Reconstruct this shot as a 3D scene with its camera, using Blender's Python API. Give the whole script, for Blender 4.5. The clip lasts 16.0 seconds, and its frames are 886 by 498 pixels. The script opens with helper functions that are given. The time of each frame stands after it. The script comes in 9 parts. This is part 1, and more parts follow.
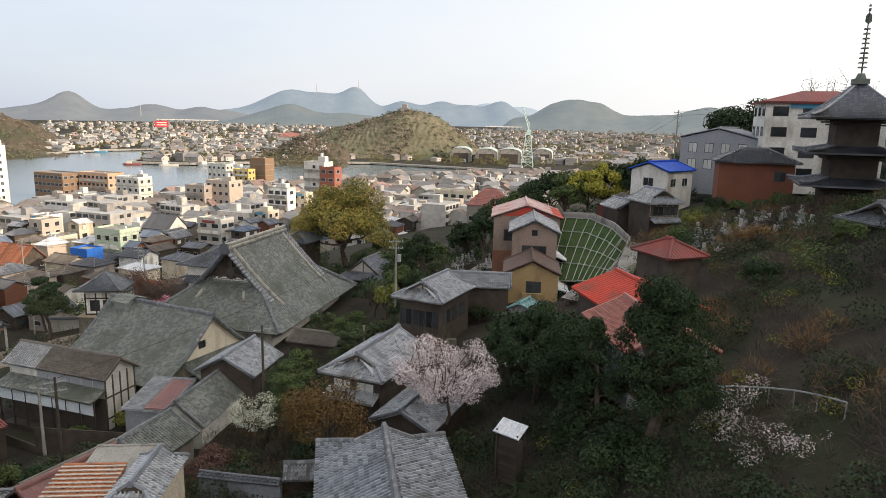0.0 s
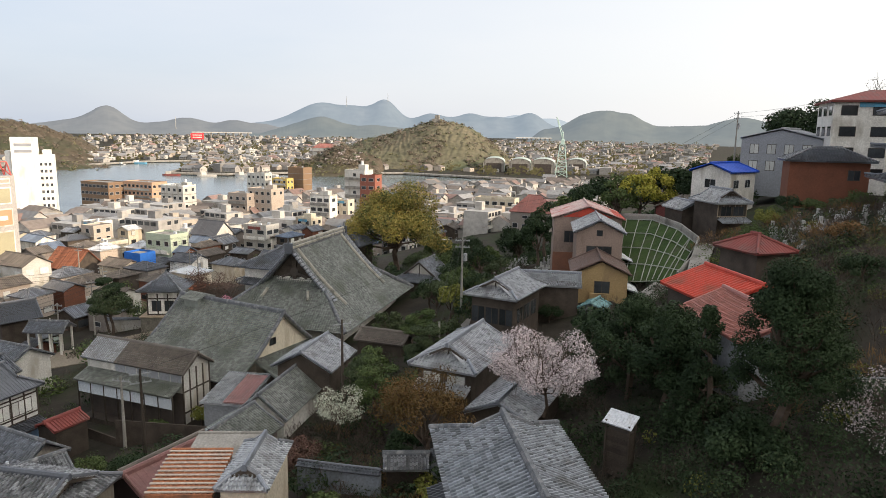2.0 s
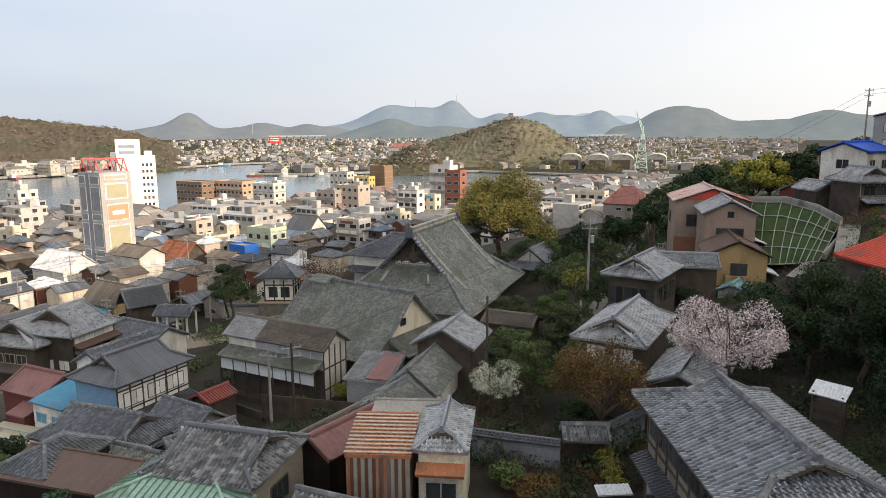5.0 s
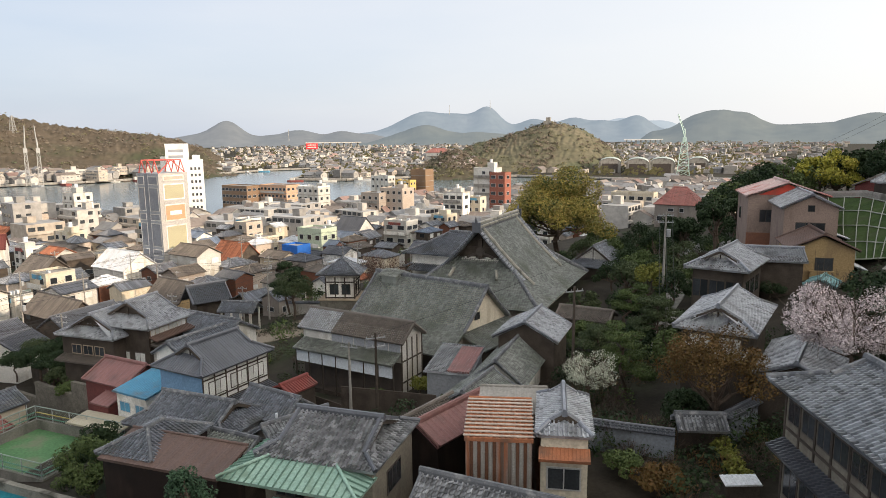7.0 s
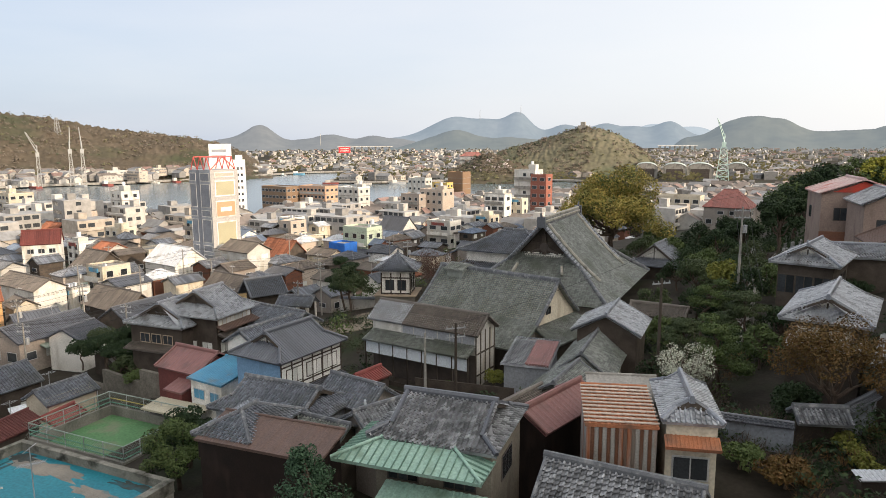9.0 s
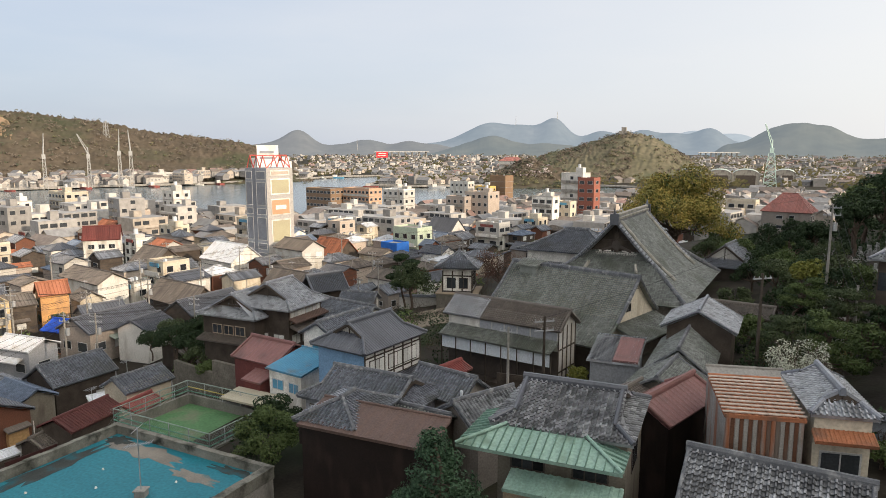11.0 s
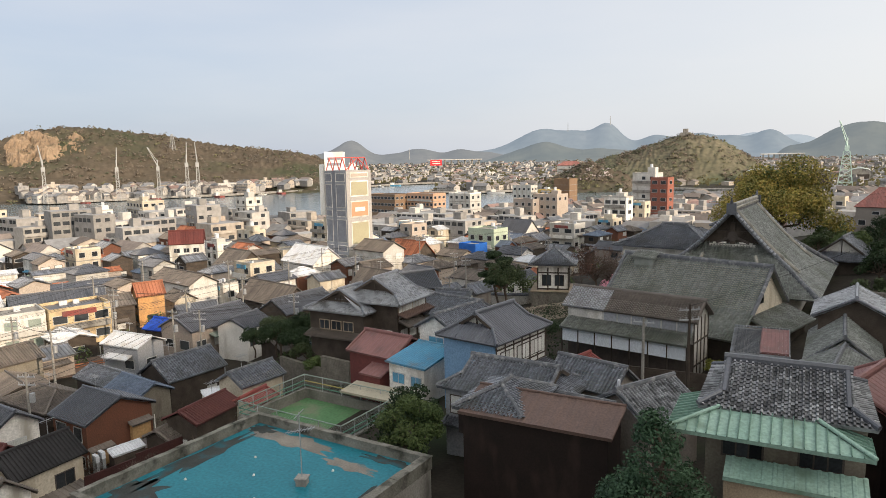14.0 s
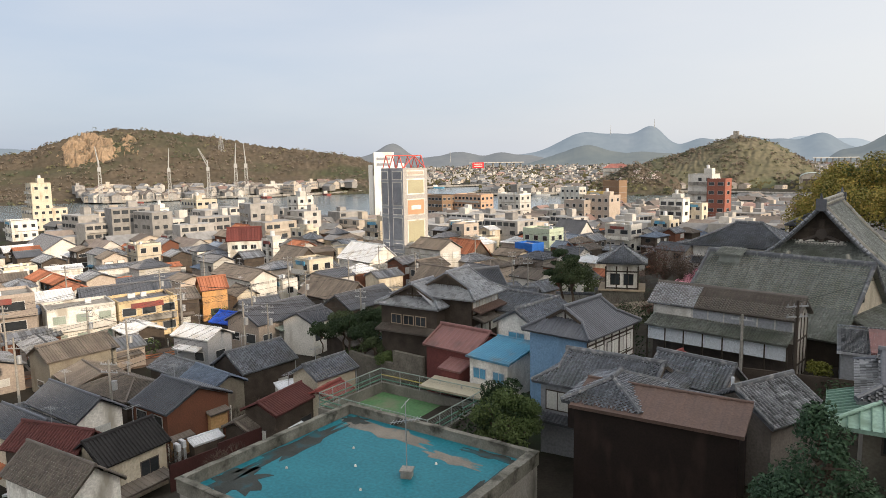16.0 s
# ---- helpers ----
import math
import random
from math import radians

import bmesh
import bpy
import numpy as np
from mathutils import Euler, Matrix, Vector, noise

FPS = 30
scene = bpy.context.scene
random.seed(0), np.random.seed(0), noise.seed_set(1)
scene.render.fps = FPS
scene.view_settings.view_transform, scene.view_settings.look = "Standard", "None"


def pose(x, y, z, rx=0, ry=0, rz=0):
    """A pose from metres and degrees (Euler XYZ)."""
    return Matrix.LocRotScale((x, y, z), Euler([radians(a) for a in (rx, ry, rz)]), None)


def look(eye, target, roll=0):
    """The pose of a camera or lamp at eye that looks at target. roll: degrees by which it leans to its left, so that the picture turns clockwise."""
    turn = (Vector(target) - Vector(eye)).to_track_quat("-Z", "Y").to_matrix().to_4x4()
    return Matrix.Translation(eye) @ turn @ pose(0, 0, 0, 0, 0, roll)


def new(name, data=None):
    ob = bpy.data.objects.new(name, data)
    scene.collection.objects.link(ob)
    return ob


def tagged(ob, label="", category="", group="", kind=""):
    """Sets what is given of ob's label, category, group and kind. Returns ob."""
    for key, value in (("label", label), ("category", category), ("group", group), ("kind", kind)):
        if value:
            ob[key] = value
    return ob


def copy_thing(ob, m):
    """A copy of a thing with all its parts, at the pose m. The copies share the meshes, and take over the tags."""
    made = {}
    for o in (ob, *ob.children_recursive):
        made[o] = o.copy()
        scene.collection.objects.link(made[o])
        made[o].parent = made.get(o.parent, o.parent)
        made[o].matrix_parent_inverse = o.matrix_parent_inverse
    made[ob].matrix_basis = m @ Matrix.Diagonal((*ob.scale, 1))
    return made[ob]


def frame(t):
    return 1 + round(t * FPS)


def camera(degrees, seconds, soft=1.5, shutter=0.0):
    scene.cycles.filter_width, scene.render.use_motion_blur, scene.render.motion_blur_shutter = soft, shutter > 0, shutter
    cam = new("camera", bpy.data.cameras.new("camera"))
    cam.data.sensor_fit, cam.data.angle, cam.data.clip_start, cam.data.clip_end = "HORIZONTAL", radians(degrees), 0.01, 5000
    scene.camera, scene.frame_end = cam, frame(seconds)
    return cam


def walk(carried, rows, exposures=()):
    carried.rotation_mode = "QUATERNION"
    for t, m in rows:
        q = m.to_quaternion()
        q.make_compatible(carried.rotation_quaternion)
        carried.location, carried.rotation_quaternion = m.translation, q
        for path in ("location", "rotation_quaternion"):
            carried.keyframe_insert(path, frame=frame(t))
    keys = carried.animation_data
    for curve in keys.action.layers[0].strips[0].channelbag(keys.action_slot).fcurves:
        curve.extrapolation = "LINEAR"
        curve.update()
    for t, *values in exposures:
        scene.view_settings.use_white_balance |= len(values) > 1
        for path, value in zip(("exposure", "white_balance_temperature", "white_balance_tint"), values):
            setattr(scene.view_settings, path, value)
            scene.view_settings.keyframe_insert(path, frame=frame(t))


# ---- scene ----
cam = camera(66.75, 16.0, soft=0.5)
# seconds, eye, Euler turn in degrees: a cable car that glides down the hillside
ROWS = [
    (0.0, 0.044, 0.026, 39.991, 79.017, -1.271, 8.203),
    (0.5, -1.176, -0.076, 39.536, 79.338, -1.163, 8.962),
    (1.0, -2.379, -0.188, 39.090, 79.819, -1.196, 9.281),
    (1.5, -3.567, -0.311, 38.652, 79.929, -1.152, 9.787),
    (2.0, -4.744, -0.444, 38.220, 79.976, -0.995, 10.551),
    (2.5, -5.913, -0.586, 37.795, 79.771, -0.570, 11.388),
    (3.0, -7.075, -0.737, 37.375, 79.715, -0.125, 12.228),
    (3.5, -8.233, -0.896, 36.960, 79.703, 0.209, 13.417),
    (4.0, -9.389, -1.063, 36.550, 79.751, 0.326, 14.493),
    (6.5, -15.187, -2.001, 34.547, 80.423, 0.322, 18.266),
    (7.0, -16.356, -2.205, 34.155, 80.550, 0.584, 18.964),
    (7.5, -17.529, -2.413, 33.766, 80.709, 0.495, 19.719),
    (8.0, -18.707, -2.626, 33.379, 80.773, 0.522, 20.213),
    (8.5, -19.888, -2.842, 32.996, 80.799, 0.283, 20.739),
    (9.0, -21.072, -3.061, 32.616, 81.009, 0.246, 21.438),
    (9.5, -22.258, -3.282, 32.239, 81.333, 0.401, 22.136),
    (10.0, -23.446, -3.505, 31.866, 81.418, 0.259, 22.945),
    (12.5, -29.342, -4.632, 30.077, 81.769, 0.133, 26.122),
    (13.0, -30.498, -4.856, 29.740, 81.883, 0.296, 26.846),
    (13.5, -31.640, -5.078, 29.411, 81.998, 0.259, 27.856),
    (14.0, -32.765, -5.298, 29.092, 82.250, 1.106, 28.594),
    (14.5, -33.870, -5.516, 28.783, 82.419, 1.085, 29.099),
    (15.0, -34.951, -5.730, 28.487, 82.684, 1.394, 29.864),
    (15.5, -36.004, -5.940, 28.204, 82.670, 1.360, 30.960),
    (16.0, -37.025, -6.147, 27.935, 82.585, 0.921, 31.969),
]
walk(cam, [(t, pose(x, y, z, a, b, c)) for t, x, y, z, a, b, c in ROWS], exposures=[(0.0, 0.12), (2.0, 0.08), (3.0, 0.06), (7.0, 0.07), (9.5, 0.1), (10.1, 0.03), (12.0, -0.08), (16.0, -0.1)])

# ---------- world, sun ----------
world = bpy.data.worlds.new("evening_sky")
scene.world = world
world.use_nodes = True
wn, wl = world.node_tree.nodes, world.node_tree.links
sky = wn.new("ShaderNodeTexSky")
sky.sky_type, sky.sun_disc = "NISHITA", False
SUN_EL, SUN_AZ = 19.0, 104.0          # degrees; azimuth clockwise from +y
sky.sun_elevation, sky.sun_rotation = radians(SUN_EL), radians(SUN_AZ)
sky.air_density, sky.dust_density, sky.ozone_density = 1.0, 2.5, 1.5
bg = wn["Background"]
bg.inputs["Strength"].default_value = 0.15
pale = wn.new("ShaderNodeMix")
pale.data_type = "RGBA"
pale.inputs["Factor"].default_value = 0.78
wl.new(sky.outputs[0], pale.inputs["A"])
# thin haze, whiter and warmer towards the low sun
away = wn.new("ShaderNodeTexCoord")
toward = wn.new("ShaderNodeVectorMath")
toward.operation = "DOT_PRODUCT"
toward.inputs[1].default_value = (math.sin(radians(SUN_AZ)), math.cos(radians(SUN_AZ)), 0.0)
side = wn.new("ShaderNodeMapRange")
side.inputs["From Min"].default_value = -1.0
haze = wn.new("ShaderNodeMix")
haze.data_type = "RGBA"
haze.inputs["A"].default_value, haze.inputs["B"].default_value = (3.95, 4.5, 5.5, 1), (11.2, 10.5, 9.4, 1)
wl.new(away.outputs["Generated"], toward.inputs[0])
wl.new(toward.outputs["Value"], side.inputs["Value"])
wl.new(side.outputs[0], haze.inputs["Factor"])
wl.new(haze.outputs["Result"], pale.inputs["B"])
# wide bright aureole of the low sun in the haze
near_sun = wn.new("ShaderNodeVectorMath")
near_sun.operation = "DOT_PRODUCT"
near_sun.inputs[1].default_value = (math.sin(radians(SUN_AZ)) * math.cos(radians(SUN_EL)), math.cos(radians(SUN_AZ)) * math.cos(radians(SUN_EL)), math.sin(radians(SUN_EL)))
halo = wn.new("ShaderNodeMapRange")
halo.interpolation_type = "SMOOTHSTEP"
halo.inputs["From Min"].default_value, halo.inputs["From Max"].default_value = 0.42, 1.0
glow = wn.new("ShaderNodeMix")
glow.data_type = "RGBA"
glow.inputs["B"].default_value = (17.0, 16.3, 15.2, 1)
wl.new(away.outputs["Generated"], near_sun.inputs[0])
wl.new(near_sun.outputs["Value"], halo.inputs["Value"])
wl.new(halo.outputs[0], glow.inputs["Factor"])
wl.new(pale.outputs["Result"], glow.inputs["A"])
# thin high cloud over the evening sky
tc = wn.new("ShaderNodeTexCoord")
mp = wn.new("ShaderNodeMapping")
mp.inputs["Scale"].default_value = (1.2, 1.2, 6.0)
cl = wn.new("ShaderNodeTexNoise")
cl.inputs["Scale"].default_value, cl.inputs["Detail"].default_value = 2.2, 5.0
cr = wn.new("ShaderNodeMapRange")
cr.inputs["From Min"].default_value, cr.inputs["From Max"].default_value = 0.35, 0.75
cr.inputs["To Min"].default_value, cr.inputs["To Max"].default_value = 0.0, 0.22
veil = wn.new("ShaderNodeMix")
veil.data_type = "RGBA"
veil.inputs["B"].default_value = (6.6, 6.4, 6.3, 1)
wl.new(tc.outputs["Generated"], mp.inputs[0])
wl.new(mp.outputs[0], cl.inputs["Vector"])
wl.new(cl.outputs["Fac"], cr.inputs["Value"])
wl.new(cr.outputs[0], veil.inputs["Factor"])
wl.new(glow.outputs["Result"], veil.inputs["A"])
wl.new(veil.outputs["Result"], bg.inputs["Color"])

sun = new("sun", bpy.data.lights.new("sun", "SUN"))
sun.data.energy, sun.data.angle, sun.data.color = 5.0, radians(1.0), (1.0, 0.81, 0.605)
_a, _e = radians(SUN_AZ), radians(SUN_EL)
sun_way = Vector((math.sin(_a) * math.cos(_e), math.cos(_a) * math.cos(_e), math.sin(_e)))
sun.matrix_world = look(sun_way * 500, (0, 0, 0))

# ---------- materials ----------
MATS = {}


def mat(name, c1, c2, rough=0.8, scale=1.0, bump=0.3, metal=0.0, rnd=0.0, grain=14.0, island=False, hue=0.0, stain=None, spec=0.18, speck=None):
    """Two colours mixed by a broad noise, broken up by a fine one; rnd varies the value per object, or per loose piece."""
    if name in MATS:
        return MATS[name]
    m = bpy.data.materials.new(name)
    m.use_nodes = True
    n, l = m.node_tree.nodes, m.node_tree.links
    b = n["Principled BSDF"]
    co = n.new("ShaderNodeTexCoord")
    big = n.new("ShaderNodeTexNoise")
    big.inputs["Scale"].default_value, big.inputs["Detail"].default_value = scale, 6.0
    fine = n.new("ShaderNodeTexNoise")
    fine.inputs["Scale"].default_value, fine.inputs["Detail"].default_value = scale * grain, 3.0
    l.new(co.outputs["Object"], big.inputs["Vector"])
    l.new(co.outputs["Object"], fine.inputs["Vector"])
    rng = n.new("ShaderNodeMapRange")
    rng.inputs["From Min"].default_value, rng.inputs["From Max"].default_value = 0.3, 0.7
    l.new(big.outputs["Fac"], rng.inputs["Value"])
    mix = n.new("ShaderNodeMix")
    mix.data_type = "RGBA"
    mix.inputs["A"].default_value, mix.inputs["B"].default_value = (*c1, 1), (*c2, 1)
    l.new(rng.outputs[0], mix.inputs["Factor"])
    out = mix.outputs["Result"]
    hsv = n.new("ShaderNodeHueSaturation")
    val = n.new("ShaderNodeMapRange")
    val.inputs["From Min"].default_value, val.inputs["From Max"].default_value = 0.25, 0.75
    val.inputs["To Min"].default_value, val.inputs["To Max"].default_value = 0.78, 1.22
    l.new(fine.outputs["Fac"], val.inputs["Value"])
    v = val.outputs[0]
    if rnd:
        if island:
            src = n.new("ShaderNodeNewGeometry").outputs["Random Per Island"]
        else:
            src = n.new("ShaderNodeObjectInfo").outputs["Random"]
        r2 = n.new("ShaderNodeMapRange")
        r2.inputs["To Min"].default_value, r2.inputs["To Max"].default_value = 1 - rnd, 1 + rnd
        l.new(src, r2.inputs["Value"])
        mu = n.new("ShaderNodeMath")
        mu.operation = "MULTIPLY"
        l.new(v, mu.inputs[0])
        l.new(r2.outputs[0], mu.inputs[1])
        v = mu.outputs[0]
        if hue:
            h2 = n.new("ShaderNodeMapRange")
            h2.inputs["To Min"].default_value, h2.inputs["To Max"].default_value = 0.5 + hue, 0.5 - hue
            l.new(src, h2.inputs["Value"])
            l.new(h2.outputs[0], hsv.inputs["Hue"])
    if speck:
        gt = n.new("ShaderNodeMath")
        gt.operation = "GREATER_THAN"
        gt.inputs[1].default_value = 1 - speck[0]
        l.new(src, gt.inputs[0])
        dk = n.new("ShaderNodeMapRange")
        dk.inputs["To Min"].default_value, dk.inputs["To Max"].default_value = 1.0, speck[1]
        l.new(gt.outputs[0], dk.inputs["Value"])
        m3 = n.new("ShaderNodeMath")
        m3.operation = "MULTIPLY"
        l.new(v, m3.inputs[0])
        l.new(dk.outputs[0], m3.inputs[1])
        v = m3.outputs[0]
    l.new(v, hsv.inputs["Value"])
    l.new(out, hsv.inputs["Color"])
    out = hsv.outputs["Color"]
    if stain:
        sn = n.new("ShaderNodeTexNoise")
        sn.inputs["Scale"].default_value, sn.inputs["Detail"].default_value = stain[1], 8.0
        sm = n.new("ShaderNodeMapping")
        sm.inputs["Scale"].default_value = stain[2] if len(stain) > 2 else (1, 1, 0.35)
        l.new(co.outputs["Object"], sm.inputs[0])
        l.new(sm.outputs[0], sn.inputs["Vector"])
        sr = n.new("ShaderNodeMapRange")
        sr.inputs["From Min"].default_value, sr.inputs["From Max"].default_value = 0.52, 0.7
        l.new(sn.outputs["Fac"], sr.inputs["Value"])
        s2 = n.new("ShaderNodeMix")
        s2.data_type = "RGBA"
        s2.inputs["B"].default_value = (*stain[0], 1)
        l.new(sr.outputs[0], s2.inputs["Factor"])
        l.new(out, s2.inputs["A"])
        out = s2.outputs["Result"]
    l.new(out, b.inputs["Base Color"])
    b.inputs["Roughness"].default_value, b.inputs["Metallic"].default_value = rough, metal
    b.inputs["Specular IOR Level"].default_value = 0.75 if name.startswith("roof_tile") else spec
    if bump:
        bp = n.new("ShaderNodeBump")
        bp.inputs["Strength"].default_value, bp.inputs["Distance"].default_value = bump, 0.05
        l.new(fine.outputs["Fac"], bp.inputs["Height"])
        l.new(bp.outputs[0], b.inputs["Normal"])
    MATS[name] = m
    return m


TILE = mat("roof_tile_grey", (0.112, 0.123, 0.148), (0.19, 0.204, 0.232), 0.28, 0.5, 0.3, rnd=0.42, island=True, speck=(0.18, 0.5), stain=((0.07, 0.072, 0.068), 0.35))
TILE_SILVER = mat("roof_tile_silver", (0.32, 0.335, 0.36), (0.40, 0.415, 0.44), 0.34, 0.5, 0.3, rnd=0.22, island=True, speck=(0.1, 0.42), stain=((0.18, 0.18, 0.185), 0.8, (1, 1, 1)))
TILE_BLUE_SILVER = mat("roof_tile_blue_silver", (0.17, 0.187, 0.212), (0.235, 0.253, 0.283), 0.36, 0.5, 0.3, rnd=0.32, island=True, speck=(0.17, 0.32), stain=((0.09, 0.092, 0.096), 0.9, (1, 1, 1)))
MAROON_DARK = mat("dark_maroon_boards", (0.055, 0.022, 0.02), (0.04, 0.018, 0.017), 0.7, 0.6, 0.2)
MAROON = mat("dark_maroon_sheet", (0.12, 0.045, 0.042), (0.09, 0.037, 0.035), 0.6, 0.6, 0.1)
TILE_DARK = mat("roof_tile_dark", (0.06, 0.066, 0.08), (0.085, 0.09, 0.105), 0.4, 0.5, 0.3, rnd=0.15, island=True)
TILE_MOSS = mat("roof_tile_weathered", (0.155, 0.168, 0.153), (0.225, 0.236, 0.217), 0.5, 0.3, 0.4, rnd=0.4, island=True, speck=(0.1, 0.5), stain=((0.095, 0.105, 0.08), 0.3))
TILE_BROWN = mat("roof_tile_brown", (0.085, 0.07, 0.058), (0.14, 0.118, 0.10), 0.7, 0.6, 0.4, rnd=0.25, island=True)
TILE_PATCH = mat("roof_tile_patched", (0.12, 0.124, 0.133), (0.36, 0.37, 0.385), 0.5, 1.4, 0.3, rnd=0.35, island=True, speck=(0.33, 0.32))
RED_TILE = mat("roof_tile_red", (0.33, 0.115, 0.09), (0.28, 0.12, 0.10), 0.6, 0.8, 0.3, rnd=0.15, island=True)
RED_METAL = mat("roof_sheet_red", (0.50, 0.07, 0.045), (0.42, 0.065, 0.045), 0.5, 0.6, 0.1, stain=((0.26, 0.08, 0.055), 0.5))
PINK_WORN = mat("roof_sheet_worn_pink", (0.56, 0.47, 0.44), (0.47, 0.27, 0.25), 0.55, 0.35, 0.1, stain=((0.46, 0.14, 0.12), 0.4))
RED_FADED = mat("roof_sheet_red_faded", (0.24, 0.065, 0.055), (0.19, 0.06, 0.055), 0.6, 0.6, 0.1, stain=((0.16, 0.09, 0.08), 0.6))
RUST = mat("rusted_sheet", (0.42, 0.16, 0.08), (0.30, 0.13, 0.07), 0.8, 0.9, 0.3, stain=((0.17, 0.10, 0.07), 0.7))
RUST_DARK = mat("dark_rust_sheet", (0.135, 0.06, 0.034), (0.09, 0.046, 0.03), 0.8, 0.9, 0.3, stain=((0.15, 0.13, 0.11), 0.8, (1.5, 1.5, 0.2)))
RUST_WALL = mat("rust_streaked_sheet", (0.30, 0.29, 0.27), (0.22, 0.2, 0.18), 0.75, 0.9, 0.2, stain=((0.26, 0.08, 0.025), 1.2, (1.2, 1.2, 0.12)))
VERDIGRIS = mat("copper_green_sheet", (0.23, 0.36, 0.30), (0.31, 0.44, 0.37), 0.6, 0.5, 0.15, stain=((0.17, 0.25, 0.19), 0.7))
VERDIGRIS_SEAM = mat("green_sheet_seam", (0.15, 0.25, 0.2), (0.12, 0.2, 0.16), 0.7, 0.8, 0.1)
BLUE_SHEET = mat("blue_sheet", (0.10, 0.30, 0.44), (0.08, 0.23, 0.36), 0.5, 0.5, 0.1, stain=((0.14, 0.2, 0.24), 0.6))
BLUE_NET = mat("bright_blue_netting", (0.03, 0.15, 0.52), (0.025, 0.11, 0.40), 0.6, 0.9, 0.5)
BLUE_TARP = mat("blue_tarpaulin", (0.02, 0.085, 0.48), (0.02, 0.06, 0.34), 0.5, 0.9, 0.6)
BLUE_WALL = mat("blue_painted_wall", (0.15, 0.26, 0.40), (0.17, 0.285, 0.425), 0.7, 0.5, 0.1, stain=((0.12, 0.19, 0.27), 0.5))
PLASTER = mat("white_plaster", (0.66, 0.64, 0.60), (0.52, 0.50, 0.46), 0.85, 0.4, 0.1, rnd=0.28, stain=((0.36, 0.33, 0.28), 0.5))
HOTEL_WHITE = mat("white_glazed_tile", (0.84, 0.82, 0.78), (0.78, 0.76, 0.72), 0.6, 0.4, 0.06, stain=((0.6, 0.57, 0.52), 0.3))
CREAM = mat("cream_plaster", (0.56, 0.50, 0.40), (0.48, 0.43, 0.34), 0.85, 0.4, 0.1, rnd=0.12, stain=((0.36, 0.3, 0.22), 0.5))
OCHRE = mat("ochre_plaster", (0.42, 0.30, 0.15), (0.36, 0.25, 0.13), 0.85, 0.5, 0.1, stain=((0.24, 0.17, 0.1), 0.6))
ROSY_MORTAR = mat("rosy_brown_mortar", (0.30, 0.225, 0.19), (0.245, 0.185, 0.155), 0.9, 0.5, 0.15, stain=((0.18, 0.13, 0.11), 0.6))
MORTAR = mat("grey_brown_mortar", (0.27, 0.24, 0.215), (0.225, 0.20, 0.18), 0.9, 0.5, 0.15, stain=((0.17, 0.14, 0.12), 0.6))
BRICKISH = mat("brown_brick_wall", (0.26, 0.12, 0.075), (0.2, 0.1, 0.07), 0.85, 0.9, 0.2)
WOOD = mat("dark_weathered_wood", (0.046, 0.037, 0.030), (0.082, 0.066, 0.054), 0.8, 0.9, 0.3, rnd=0.2)
PINK_SHEET = mat("dusty_maroon_sheet", (0.235, 0.12, 0.11), (0.195, 0.10, 0.094), 0.5, 0.6, 0.1, stain=((0.145, 0.085, 0.078), 0.6))
OLD_CREAM = mat("weathered_cream_plaster", (0.21, 0.187, 0.15), (0.16, 0.143, 0.115), 0.85, 0.6, 0.15, stain=((0.12, 0.10, 0.08), 0.8))
WOOD_PALE = mat("pale_weathered_wood", (0.36, 0.29, 0.21), (0.27, 0.21, 0.15), 0.8, 0.9, 0.2)
BROWN_SHEET = mat("brown_sheet_wall", (0.019, 0.0125, 0.0105), (0.013, 0.009, 0.008), 0.6, 0.7, 0.15, stain=((0.036, 0.024, 0.019), 0.7))
CONCRETE = mat("weathered_concrete", (0.31, 0.295, 0.27), (0.225, 0.212, 0.19), 0.9, 0.5, 0.2, stain=((0.12, 0.112, 0.1), 0.6))
GREY_PAINT = mat("grey_painted_wall", (0.30, 0.31, 0.33), (0.25, 0.26, 0.28), 0.7, 0.4, 0.1, rnd=0.15)
TEAL = mat("teal_roof_paint", (0.015, 0.145, 0.19), (0.022, 0.18, 0.225), 0.4, 0.35, 0.1)
COURT_GREEN = mat("green_court_floor", (0.075, 0.165, 0.075), (0.10, 0.20, 0.09), 0.8, 0.3, 0.1, stain=((0.17, 0.165, 0.12), 0.3, (1, 1, 1)))
GLASS = mat("window_glass", (0.025, 0.028, 0.032), (0.045, 0.05, 0.055), 0.1, 0.6, 0.0, rnd=0.5, spec=0.5)
SHOJI = mat("pale_window_panel", (0.55, 0.55, 0.52), (0.45, 0.45, 0.43), 0.6, 0.6, 0.0, rnd=0.25)
FRAME = mat("aluminium_frame", (0.5, 0.5, 0.5), (0.42, 0.42, 0.42), 0.45, 1.0, 0.0, metal=0.4)
DARK_FRAME = mat("bronze_frame", (0.06, 0.05, 0.045), (0.09, 0.075, 0.065), 0.5, 1.0, 0.0)
STEEL = mat("galvanised_steel", (0.42, 0.43, 0.44), (0.34, 0.35, 0.36), 0.5, 1.0, 0.1, metal=0.5)
WHITE_METAL = mat("white_sheet_roof", (0.62, 0.64, 0.67), (0.52, 0.54, 0.57), 0.45, 0.5, 0.1, stain=((0.4, 0.38, 0.35), 0.6))
STONE = mat("grave_stone", (0.27, 0.268, 0.26), (0.40, 0.395, 0.385), 0.8, 1.2, 0.2, rnd=0.4)
BARK = mat("bark", (0.075, 0.055, 0.042), (0.12, 0.09, 0.07), 0.9, 2.0, 0.6)
CABLE = mat("black_cable", (0.02, 0.02, 0.02), (0.03, 0.03, 0.03), 0.6, 1.0, 0.0)


